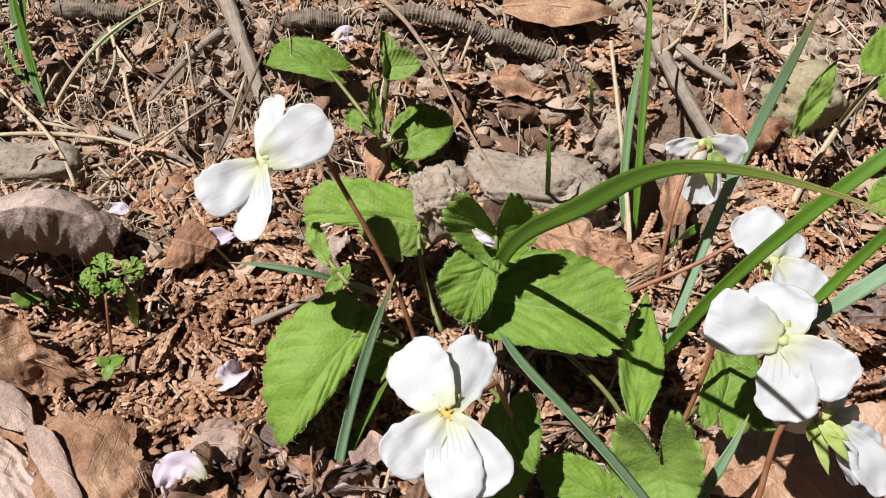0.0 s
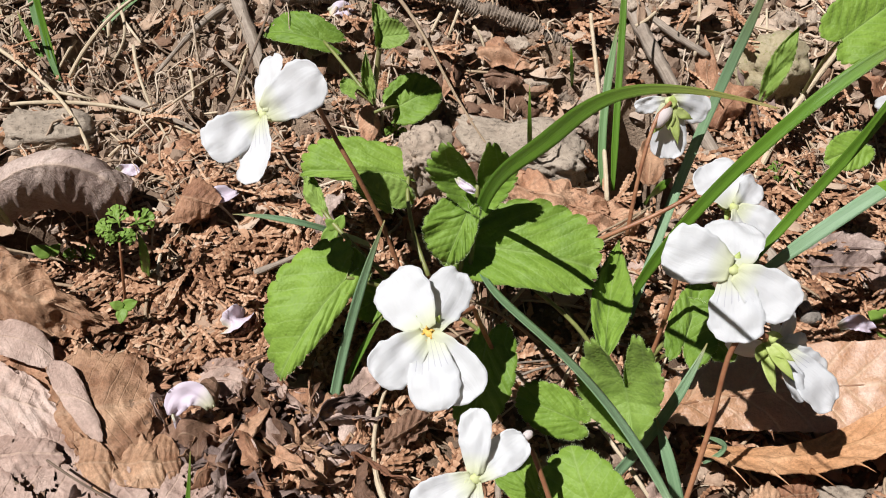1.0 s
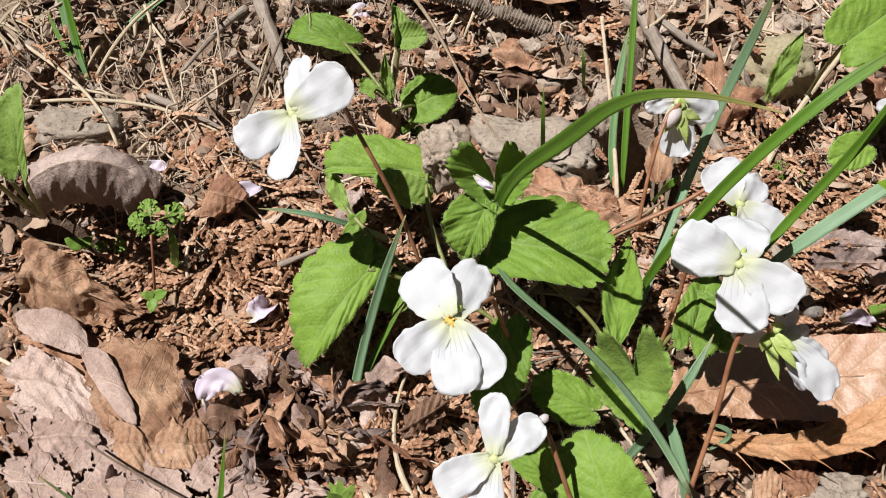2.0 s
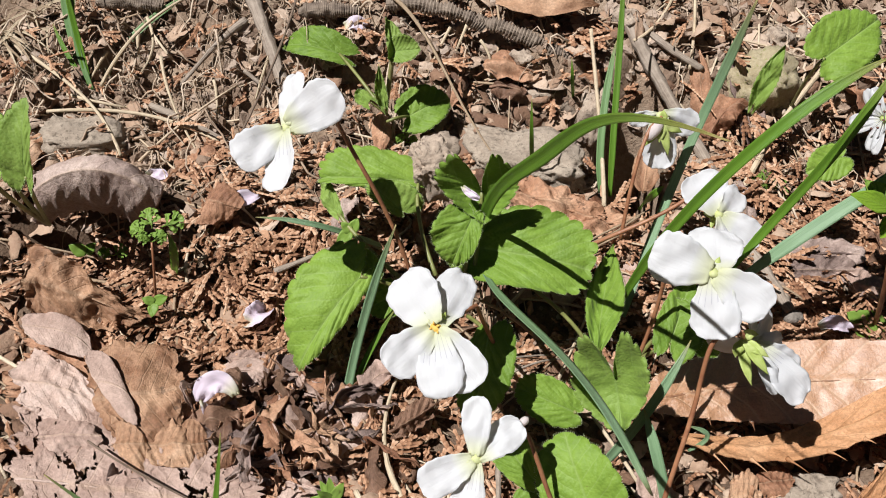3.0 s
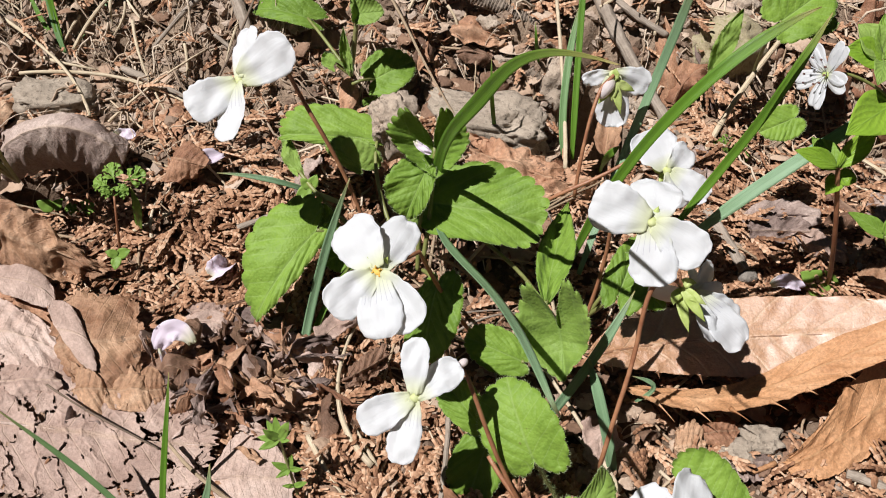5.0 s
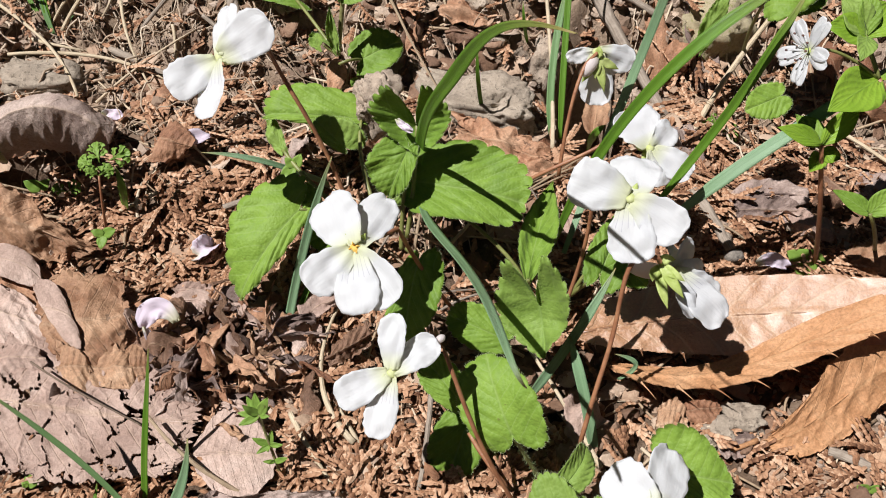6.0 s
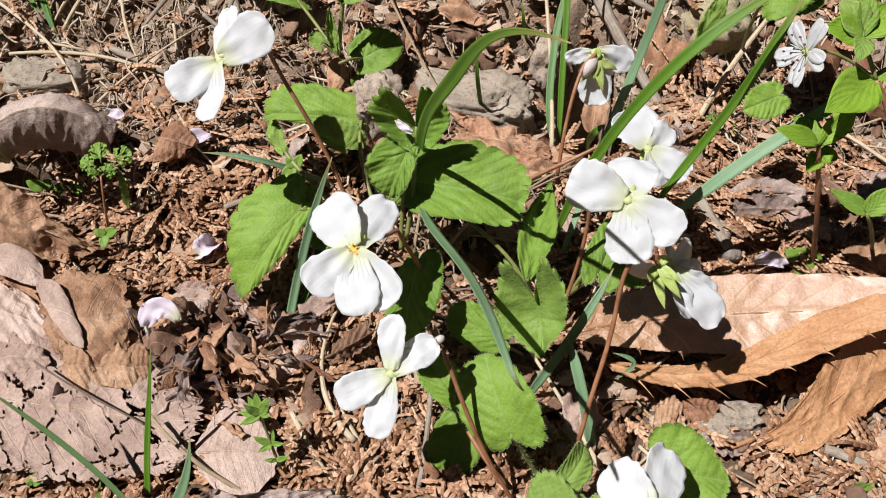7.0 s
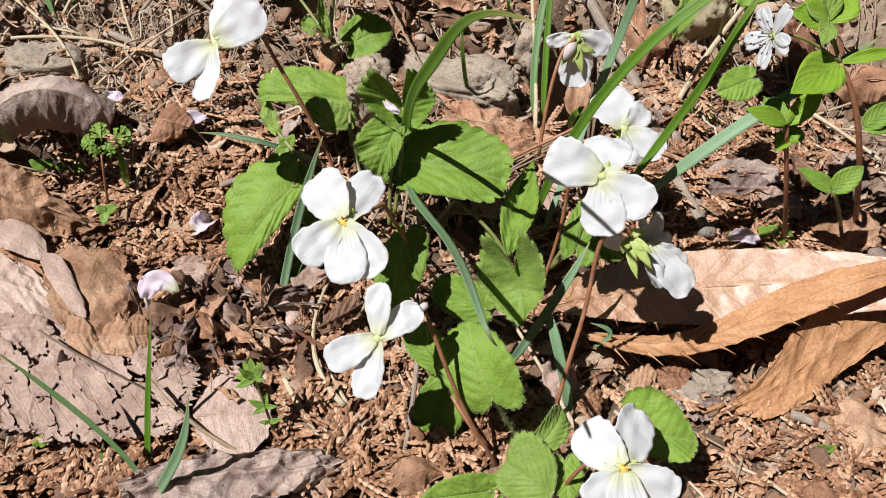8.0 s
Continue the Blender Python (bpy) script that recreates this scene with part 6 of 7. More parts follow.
laid_leaf([[(-6.56, 6.47, 0.54), (-6.25, 6.63, 0.71), (-5.77, 6.46, 0.57)], [(-6.37, 5.85, 0.62), (-5.89, 5.96, 0.78), (-5.45, 5.85, 0.44)], [(-6.05, 5.33, 0.39), (-5.63, 5.17, 0.46), (-5.23, 5.46, 0.22)]],
          DEAD_TAN, "folded tan leaf over the cracked leaf", 50, 44, False, seed=54.0, ragged=0.3, crinkle=0.07, pleat=0.03, corner=0.2)
laid_leaf([[(-3.64, 8.64, 0.02), (-3.12, 8.79, 0.15), (-2.5, 8.73, -0.07)], [(-3.59, 8.18, 0.08), (-2.95, 8.27, 0.17), (-2.29, 8.25, -0.09)], [(-3.43, 7.87, -0.04), (-2.91, 7.8, -0.04), (-2.4, 8.0, -0.18)]],
          DEAD_GREY, "grey leaf scrap with a torn edge by the petal", 44, 36, False, seed=55.0, ragged=0.3, crinkle=0.07, pleat=0.03, corner=0.2)
laid_leaf([[(-4.07, 8.18, -0.03), (-3.69, 8.33, 0.09), (-3.3, 8.2, -0.05)], [(-4.08, 7.73, 0.02), (-3.61, 7.74, 0.13), (-3.21, 7.73, -0.06)], [(-3.89, 7.4, -0.05), (-3.48, 7.24, -0.04), (-3.23, 7.45, -0.11)]],
          DEAD_GREY, "small grey leaf scrap with a curled edge", 36, 32, False, seed=56.0, ragged=0.3, crinkle=0.07, pleat=0.03, corner=0.2)
laid_leaf([[(-4.64, 8.56, 0.1), (-4.11, 8.64, 0.21), (-3.49, 8.5, -0.01)], [(-4.57, 8.29, 0.12), (-4.03, 8.3, 0.22), (-3.44, 8.27, -0.03)], [(-4.48, 8.06, 0.0), (-3.95, 8.03, 0.06), (-3.48, 8.07, -0.09)]],
          DEAD_PINK, "pale tan leaf scrap lying flat on the litter", 44, 30, False, seed=57.0, ragged=0.3, crinkle=0.07, pleat=0.03, corner=0.2)
laid_leaf([[(-5.36, 12.83, 1.53), (-4.96, 12.52, 1.67), (-4.59, 12.37, 1.32)], [(-5.41, 11.86, 1.61), (-4.97, 11.62, 1.76), (-4.52, 11.74, 1.4)], [(-5.86, 11.58, 0.98), (-5.33, 11.42, 0.99), (-4.82, 11.71, 0.92)]],
          DEAD_RED, "small orange-brown leaf folded on its side", 50, 50, True, seed=13.0, ragged=0.2, crinkle=0.06, pleat=0.015, corner=0.2)
laid_leaf([[(1.47, 13.92, 0.92), (2.47, 13.42, 1.23), (3.52, 12.97, 0.93), (4.6, 12.78, 0.33)], [(1.51, 12.86, 1.01), (2.61, 12.43, 1.28), (3.49, 12.06, 0.94), (4.49, 12.21, 0.28)], [(1.81, 12.39, 0.55), (2.77, 12.1, 0.61), (3.5, 11.64, 0.45), (4.26, 11.79, 0.12)]],
          DEAD_RED, "reddish-tan leaf crumpled into rolls behind the violet", 100, 60, True, seed=11.0, ragged=0.25, crinkle=0.11, pleat=0.07, corner=0.15)


def chestnut_leaf(rows, material, label, spines, nu, nv, stalk=(), **more):
    """spines: rows of the place along the near margin and the length of each bristle tooth."""
    ob = laid_leaf(rows, material, label, nu, nv, True, **more)
    near = bezier(rows[-1], 101)
    inner = bezier(rows[-2], 101)
    for u, long in spines:
        k = round(u * 100)
        out, fore = (near[k] - inner[k]).normalized(), (near[min(k + 1, 100)] - near[max(k - 1, 0)]).normalized()
        root = near[k] - out * 0.07
        way = out + fore * 0.3
        part("bristle_tooth", tube(bezier([root - fore * 0.06, root + out * long * 0.35, root + way * long * 0.55, root + (way + fore * 0.5) * long - Vector((0, 0, 0.6 * long))], 8), [0.07, 0.05, 0.032, 0.022, 0.017, 0.013, 0.01, 0.006], 5), material, ob)
    if stalk:
        part("leaf_stalk", tube(bezier(stalk, 8), (0.06, 0.05), 7, 0.2), material, ob)
    return ob


chestnut_leaf([[(4.33, 7.36, -0.09), (4.75, 8.85, -0.1), (6.04, 8.69, -0.19), (8.31, 9.48, 0.06), (10.23, 9.13, 0.26), (13.04, 8.01, 0.88)], [(4.33, 7.35, -0.09), (6.18, 7.78, -0.26), (7.93, 8.27, -0.41), (9.63, 8.19, -0.21), (12.95, 7.55, 0.68)], [(4.36, 7.37, -0.14), (4.99, 6.96, -0.35), (6.58, 7.56, -0.59), (7.88, 6.91, -0.81), (9.28, 7.38, -0.59), (12.83, 7.03, 0.5)]],
              CHESTNUT, "large glossy orange-brown chestnut leaf with spiny teeth", ((0.12, 0.12), (0.3, 0.15), (0.44, 0.2), (0.6, 0.45), (0.68, 0.25), (0.8, 0.2)), 150, 70, seed=1.0, ragged=0.05, crinkle=0.012, pleat=0.02, corner=0.05, veins=13.0)
chestnut_leaf([[(5.04, 6.85, -0.4), (6.21, 7.33, -0.81), (8.18, 6.04, -0.79), (8.82, 7.98, 0.26), (10.08, 8.15, 0.65), (12.77, 7.81, 1.3)], [(5.04, 6.8, -0.35), (6.31, 6.54, -0.57), (8.21, 6.06, -0.64), (9.29, 7.48, 0.31), (12.74, 7.73, 1.3)], [(5.03, 6.65, -0.2), (6.14, 5.83, -0.2), (8.21, 5.71, -0.29), (9.36, 6.97, 0.41), (12.74, 7.52, 1.1)]],
              CHESTNUT_MATT, "curled chestnut leaf with its spiny margin turned up", ((0.14, 0.42), (0.27, 0.36), (0.38, 0.42), (0.5, 0.34), (0.6, 0.2), (0.7, 0.2), (0.8, 0.15)), 150, 44, seed=2.0, ragged=0.05, crinkle=0.016, pleat=0.03, corner=0.05, veins=12.0)
chestnut_leaf([[(8.15, 5.4, -0.98), (9.29, 5.71, -0.44), (9.96, 7.92, 0.25), (11.12, 7.56, 0.25), (13.31, 8.65, 0.3)], [(8.17, 5.37, -1.04), (9.38, 5.66, -1.14), (10.41, 6.6, -0.94), (11.41, 7.11, -0.58), (13.21, 7.88, -0.14)], [(8.2, 5.31, -1.04), (8.81, 4.8, -1.14), (9.8, 4.89, -1.28), (10.33, 6.04, -1.18), (11.41, 6.64, -0.98), (13.26, 7.56, -0.54)]],
              CHESTNUT_MATT, "orange-brown chestnut leaf with a folded margin", ((0.2, 0.1), (0.45, 0.18), (0.62, 0.15)), 110, 80, [(8.15, 5.4, -0.98), (7.7, 5.18, -0.99), (7.18, 5.1, -1.1)], seed=3.4, ragged=0.1, crinkle=0.03, pleat=0.014, corner=0.08, veins=8.0)


dead_leaf([(5.41, 13.79, 0.16), (5.53, 14.54, 0.45), (5.78, 15.58, 0.53)], (0.36, 0.34), DEAD_TAN, "tan dead leaf standing beside a dark hole", (-0.2, -0.8, 0.5), "ovate", (0.2, 0.1), seed=47.0)
rng = random.Random(5)
KINDS = ((DEAD_TAN, "tan dead leaf scrap in the litter"), (DEAD_RED, "reddish-brown dead leaf scrap in the litter"), (DEAD_DARK, "dark brown dead leaf scrap in the litter"), (DEAD_GREY, "grey-brown dead leaf scrap in the litter"), (DEAD_PINK, "pinkish-brown dead leaf scrap in the litter"))
for k in range(120):
    x, y = rng.uniform(-13, 15), rng.uniform(1.5, 24)
    if in_hollow(x, y) or y > 14 and (x < -2 or k % 2) or -10 < x < -3.5 and 3.5 < y < 13 or abs(x - 1.5) < 2.6 and 4 < y < 12 or 4.5 < x < 13 and 4 < y < 11 or -6 < x < -1 and 7.5 < y < 12:
        continue
    a, l = rng.uniform(0, 6.28), rng.uniform(0.5, 1.15)
    c, d = on_land(x, y, rng.uniform(0.1, 0.3)), Vector((math.cos(a), math.sin(a), 0)) * l
    matl, text = KINDS[k % 5]
    mid = [on_land(x - d.x, y - d.y, 0.15), c + Vector((0, 0, rng.uniform(0.1, 0.6))), on_land(x + d.x, y + d.y, 0.15)]
    s = leaf(mid, (rng.uniform(0.3, 0.75), rng.uniform(0.3, 0.75)), (rng.uniform(-0.4, 0.4), rng.uniform(-0.5, 0.2), 1), rng.choice(("torn", "ovate", "lobed")), (rng.uniform(-0.8, 0.3), rng.uniform(-0.8, 0.3)), (0, 0), 0, 0.22, 0.02, 30, 13, 0, 0, k * 1.3, 0.4, 0.14)
    scrap = thing("dead_leaf", mid[0], text, "dead leaf", "dead leaves")
    part("blade", s, matl, scrap)
    part("midrib", tube(bezier(mid, 12), (0.028, 0.01), 5, 0.2), matl, scrap)


rng = random.Random(77)
for k in range(75):
    x, y = rng.gauss(-3.1, 1.0), rng.gauss(6.5, 0.75)
    a, l = rng.uniform(0, 6.28), rng.uniform(0.35, 0.85)
    d = Vector((math.cos(a), math.sin(a), rng.uniform(-0.5, 0.5))) * l
    c = on_land(x, y, rng.uniform(0.25, 0.7))
    w = 0.02 + 0.2 * rng.random() ** 2.5
    s = leaf([c - d, c + Vector((rng.uniform(-0.3, 0.3), rng.uniform(-0.3, 0.3), rng.uniform(0.1, 0.5))), c + d], (w, w), (rng.uniform(-0.8, 0.8), rng.uniform(-0.8, 0.5), 0.7), "torn", (rng.uniform(-1.5, 1.2), rng.uniform(-1.5, 1.2)), (0, 0), 0, 0.2, 0.02, 34, 11, rng.uniform(-3, 3), 0, k * 1.9, 1.1, 0.16)
    single("dead_leaf", s, (DEAD_DARK, DEAD_TAN, DEAD_GREY, DEAD_PINK, DEAD_RED)[k % 5], c, "twisted dry leaf shred tangled in the litter", "dead leaf", "dead leaves")


# ---- fallen petals ----
def fallen(mid, wide, label, up=(0, -0.5, 1), curl=(0.5, 0.4), seed=0.0):
    s = leaf(mid, (wide, wide), up, "petal", curl, (0, 0), 0, 0.12, 0.012, 20, 9, 0, 0, seed, 0.1)
    single("fallen_petal", s, FALLEN, mid[0], label, "petal", "fallen petals")


fallen([(-3.94, 6.93, 0.79), (-4.18, 7.14, 1.26), (-4.54, 7.06, 1.06), (-4.69, 6.88, 0.65)], 0.24, "curled pale pink petal on dead leaves", (0.0, -0.6, 0.8), (0.15, 0.25), 1.0)
fallen([(-4.67, 6.91, 0.67), (-4.61, 6.81, 0.31), (-4.38, 6.68, 0.04)], 0.1, "narrow strip of a pale pink petal", (0.3, -0.5, 0.8), (0.4, 0.3), 1.5)
fallen([(-4.22, 9.27, 0.18), (-3.95, 9.08, 0.67), (-3.77, 9.6, 0.28)], 0.22, "crumpled pale violet petal on orange litter", (0, -0.4, 1), (0.9, 0.8), 2.0)
fallen([(-5.14, 12.0, 1.2), (-4.72, 12.0, 1.45), (-4.33, 12.4, 1.25)], 0.22, "pale pink petal on orange litter", curl=(0.15, 0.2), seed=3.0)
fallen([(0.6, 10.04, 3.66), (0.74, 9.85, 3.62), (0.95, 9.79, 3.55)], 0.08, "crumpled pink petal caught on a leaf", (0, -0.7, 0.7), (0.9, 0.8), 4.0)
fallen([(8.95, 9.77, -0.41), (9.28, 9.88, -0.17), (9.69, 9.73, -0.46)], 0.17, "pale pink petal beside the chestnut leaf", (0, -0.6, 1), (0.5, 0.3), 5.0)
fallen([(-7.18, 13.06, 1.27), (-6.97, 13.14, 1.35), (-6.68, 13.04, 1.25)], 0.14, "white petal scrap in the litter", (0, -0.6, 1), (0.5, 0.3), 6.0)
fallen([(-2.64, 18.1, 2.42), (-2.35, 18.11, 2.63), (-2.04, 18.05, 2.42)], 0.22, "white petal scrap on the bank", (0, -0.6, 1), (0.5, 0.3), 7.0)


# ---- twigs and straws that can be told apart ----
def twig(points, rad, material, label, name="twig", knots=0.35, n=26, sides=9):
    s = tube(bezier(points, n), rad, sides, knots)
    return single(name, s, material, points[0], label, name, name + "s")


twig([(5.32, 18.83, 2.3), (5.73, 17.54, 1.81), (6.73, 16.43, 0.58), (7.49, 14.81, -0.03)], (0.20, 0.15), TWIG, "weathered grey twig lying down the bank")
twig([(5.53, 18.92, 2.25), (6.22, 17.82, 2.01), (7.39, 17.51, 1.47)], (0.13, 0.09), TWIG, "weathered grey twig lying down the bank")
twig([(-5.67, 19.64, 3.08), (-4.89, 18.07, 2.72), (-4.6, 17.1, 2.06), (-3.95, 16.05, 1.1)], (0.22, 0.16), TWIG, "thick weathered grey twig on the bank")
twig([(-4.02, 18.57, 2.97), (-4.22, 17.03, 2.47), (-4.87, 15.39, 1.59), (-5.31, 14.46, 1.13)], (0.035, 0.03), TWIG_DARK, "thin dark straight twig leaning on the bank")
twig([(-1.63, 18.61, 3.3), (-0.17, 17.53, 3.06), (-0.01, 16.48, 1.76), (1.64, 13.72, 1.07)], (0.065, 0.02), STRAW_BROWN, "long dry tan grass stem", "straw", 0.2)
twig([(4.16, 17.78, 2.57), (4.29, 16.52, 1.56), (4.38, 14.93, 0.86), (4.28, 13.14, 0.24)], (0.05, 0.06), STRAW, "pale dry grass stem", "straw", 0.1)
twig([(7.76, 11.89, -0.04), (8.09, 11.13, -0.11), (8.5, 10.38, -0.58)], (0.14, 0.12), TWIG, "short weathered grey twig")
twig([(-3.74, 10.53, 0.55), (-3.15, 10.74, 0.67), (-2.39, 11.24, 0.65)], (0.08, 0.06), TWIG, "short weathered stick on the litter")
twig([(-1.44, 5.3, -0.06), (-0.98, 4.43, 0.03), (-0.21, 3.56, -0.36)], (0.06, 0.05), STRAW, "pale broken straw on orange litter", "straw", 0.15)
twig([(-0.61, 8.5, -0.08), (-1.28, 6.66, 0.13), (-0.94, 5.41, 0.01), (-0.12, 4.79, -0.28)], (0.03, 0.07), STRAW, "bent dry leaf strip looping over the litter", "straw", 0.2)
twig([(-0.56, 5.63, -0.21), (-0.25, 5.1, -0.15), (-0.03, 4.79, -0.36)], (0.03, 0.05), STRAW, "short frayed pale straw", "straw", 0.3)
twig([(-11.19, 16.96, 2.21), (-9.59, 15.74, 2.04), (-8.68, 15.04, 1.83), (-7.98, 13.64, 1.44)], (0.05, 0.04), STRAW, "pale dry grass stem across the bank", "straw", 0.1)
twig([(-10.3, 15.18, 1.65), (-8.44, 15.22, 1.79), (-7.28, 15.25, 1.58), (-5.68, 14.49, 1.23)], (0.05, 0.05), STRAW, "pale dry grass stem across the bank", "straw", 0.1)
twig([(1.37, 6.46, -0.4), (1.38, 5.02, -0.2), (1.19, 3.85, -0.49)], (0.06, 0.05), TWIG, "thin dry stem under the flowers")
twig([(3.43, 7.35, -0.48), (4.14, 5.92, -0.43), (4.8, 4.56, -0.71)], (0.04, 0.05), STRAW, "pale straw beneath the leaves", "straw", 0.1)
twig([(-9.64, 8.89, 0.71), (-9.33, 8.97, 0.92), (-9.82, 8.44, 0.77)], (0.09, 0.1), TWIG, "short broken grey-brown twig")
twig([(-6.14, 10.24, 0.68), (-5.75, 10.39, 0.82), (-5.33, 10.8, 0.78)], (0.05, 0.045), STRAW, "short pale straw by the seedling", "straw", 0.15)
twig([(-6.51, 5.73, 0.99), (-5.49, 5.06, 1.03), (-4.7, 4.81, 0.84), (-4.12, 4.62, 0.51)], (0.022, 0.02), TWIG_DARK, "dark crooked leaf stalk on the dead leaves", knots=0.2)
twig([(-4.0, 4.74, 0.68), (-3.21, 3.88, 0.62), (-2.47, 3.59, 0.33), (-1.78, 3.38, -0.02)], (0.035, 0.05), STRAW_BROWN, "dark crooked stick on the dead leaves")
twig([(12.13, 14.4, -0.17), (12.64, 13.73, -0.11), (13.65, 12.68, -0.39)], (0.06, 0.05), STRAW, "pale stick behind the stitchwort", "straw", 0.15)
twig([(7.87, 10.65, -0.46), (7.25, 10.59, -0.29), (6.84, 10.68, -0.33)], (0.04, 0.05), STRAW, "pale straw beside the violet", "straw", 0.1)
twig([(9.65, 5.31, -1.22), (10.12, 5.13, -1.19), (10.68, 4.86, -1.32)], (0.12, 0.1), TWIG, "short piece of weathered grey bark")
twig([(5.45, 18.05, 2.04), (6.21, 18.17, 2.34), (7.02, 20.3, 2.57)], (0.05, 0.04), STRAW, "pale dry stem on the bank", "straw", 0.1)
twig([(7.03, 17.5, 1.47), (7.15, 18.09, 2.39), (7.41, 20.03, 2.72)], (0.05, 0.04), STRAW, "pale dry stem on the bank", "straw", 0.1)
twig([(8.14, 14.19, -0.09), (9.48, 16.37, 0.94), (10.26, 16.61, 1.72), (10.61, 16.97, 2.4)], (0.08, 0.07), STRAW, "pale dry leaf stalk on the bank", "straw", 0.1)
for pts in (([(1.0, 18.2, 2.57), (1.87, 17.93, 2.56), (2.83, 17.65, 2.2), (3.58, 17.59, 1.77)]), ([(-1.48, 18.47, 2.89), (-0.51, 18.33, 3.15), (0.76, 18.19, 2.84), (1.24, 18.04, 2.4)]), ([(3.51, 16.62, 0.91), (3.8, 16.18, 0.75), (4.22, 15.86, 0.3)]), ([(-9.83, 19.19, 2.59), (-8.96, 18.76, 2.93), (-7.89, 18.79, 2.65)]), ([(-3.91, 18.47, 2.67), (-3.38, 18.33, 2.93), (-2.3, 18.5, 2.65)])):
    path = [p + Vector((0, 0, 0.08 * noise.noise(p * 1.5))) for p in bezier(pts, 96)]
    radii = [0.19 + (0.035 if i % 3 else -0.03) - 0.06 * abs(i - 48) / 48 + 0.06 * noise.noise(Vector((i * 0.15, pts[0][0], 0))) for i in range(96)]
    single("root", tube(path, radii, 14, 0.5), BARK, pts[0], "knobbly ringed brown root on the bank", "root", "roots")
single("catkin", tube(bezier([(-5.36, 16.86, 1.81), (-4.98, 16.63, 1.59), (-4.58, 16.44, 1.35)], 14), (0.06, 0.06), 7), TWIG, (-5.36, 16.86, 1.81), "thin dry brown stalk on the bank", "twig")

twig([(-6.63, 18.6, 3.26), (-7.59, 17.69, 3.17), (-8.49, 17.32, 2.7), (-9.24, 16.37, 1.61)], (0.03, 0.055), STRAW, "half-dry grass blade drooping down the bank", "straw", 0.1)
twig([(-8.22, 18.3, 2.59), (-7.71, 17.31, 2.48), (-7.78, 16.99, 2.21), (-8.24, 16.84, 1.74)], (0.05, 0.025), STRAW, "pale bent rootlet hanging down the bank", "root", 0.3)
twig([(-8.37, 17.78, 2.41), (-8.3, 17.24, 2.36), (-8.28, 17.13, 1.9)], (0.05, 0.025), STRAW, "pale bent rootlet hanging down the bank", "root", 0.3)
twig([(-9.17, 17.23, 2.16), (-9.23, 16.75, 2.13), (-9.62, 16.57, 1.63)], (0.05, 0.025), STRAW, "pale bent rootlet hanging down the bank", "root", 0.3)
twig([(-7.66, 17.12, 2.08), (-7.38, 16.05, 1.82), (-6.92, 15.21, 1.47), (-6.25, 14.23, 1.11)], (0.05, 0.025), STRAW, "pale bent rootlet hanging down the bank", "root", 0.3)
twig([(-7.76, 15.8, 1.38), (-6.59, 15.02, 1.54), (-5.51, 14.67, 1.05)], (0.11, 0.04), TWIG, "thick grey root lying down the bank", "root", 0.3)
twig([(-5.38, 18.07, 2.63), (-6.09, 17.26, 2.51), (-6.5, 16.85, 2.07), (-7.13, 16.55, 1.52)], (0.11, 0.04), TWIG, "thick grey root lying down the bank", "root", 0.3)
twig([(-6.19, 16.62, 1.71), (-5.94, 15.95, 1.57), (-6.01, 15.62, 1.1)], (0.05, 0.025), STRAW, "pale bent rootlet hanging down the bank", "root", 0.3)
twig([(-4.67, 17.3, 2.1), (-4.79, 16.61, 1.92), (-5.03, 16.2, 1.3)], (0.05, 0.025), STRAW, "pale bent rootlet hanging down the bank", "root", 0.3)
twig([(-10.08, 16.07, 1.55), (-8.85, 15.37, 1.75), (-8.25, 15.68, 1.4)], (0.05, 0.025), STRAW, "pale bent rootlet hanging down the bank", "root", 0.3)
twig([(0.78, 18.07, 2.58), (0.56, 17.43, 2.35), (0.29, 17.21, 1.77)], (0.05, 0.025), STRAW, "pale bent rootlet hanging down the bank", "root", 0.3)
twig([(0.29, 17.9, 2.53), (0.01, 17.29, 2.28), (-0.26, 17.13, 1.73)], (0.05, 0.025), STRAW, "pale bent rootlet hanging down the bank", "root", 0.3)
twig([(1.13, 17.73, 2.24), (1.54, 17.31, 1.95), (1.41, 17.08, 1.44)], (0.05, 0.025), STRAW, "pale bent rootlet hanging down the bank", "root", 0.3)
for a, b, c in (((2.89, 11.21, 0.38), (4.01, 11.69, 0.69), (5.29, 12.6, 0.65)), ((3.09, 11.42, 0.42), (4.09, 11.62, 0.56), (5.17, 12.38, 0.53)), ((2.98, 11.07, 0.24), (3.79, 11.33, 0.64), (4.95, 12.19, 0.83)), ((3.45, 11.36, 0.28), (4.09, 11.61, 0.48), (4.7, 12.08, 0.41))):
    twig([a, b, c], (0.032, 0.022), STRAW_BROWN, "thin red-brown dry stem lying by the clump", "straw", 0.2)
rng = random.Random(91)
for k in range(22):
    x, y = rng.uniform(0.2, 4.6), rng.uniform(7.6, 11.2)
    a, l = rng.uniform(0, 3.14), rng.uniform(0.6, 1.5)
    d = Vector((math.cos(a), math.sin(a), 0)) * l
    twig([on_land(x - d.x, y - d.y, 0.2), on_land(x, y, rng.uniform(0.5, 1.3)), on_land(x + d.x, y + d.y, rng.uniform(0.2, 1.2))], (rng.uniform(0.02, 0.05), 0.02), (STRAW_BROWN, STRAW, TWIG)[k % 3], "thin dry stem tangled under the violet clump", "straw", 0.3, 14, 6)


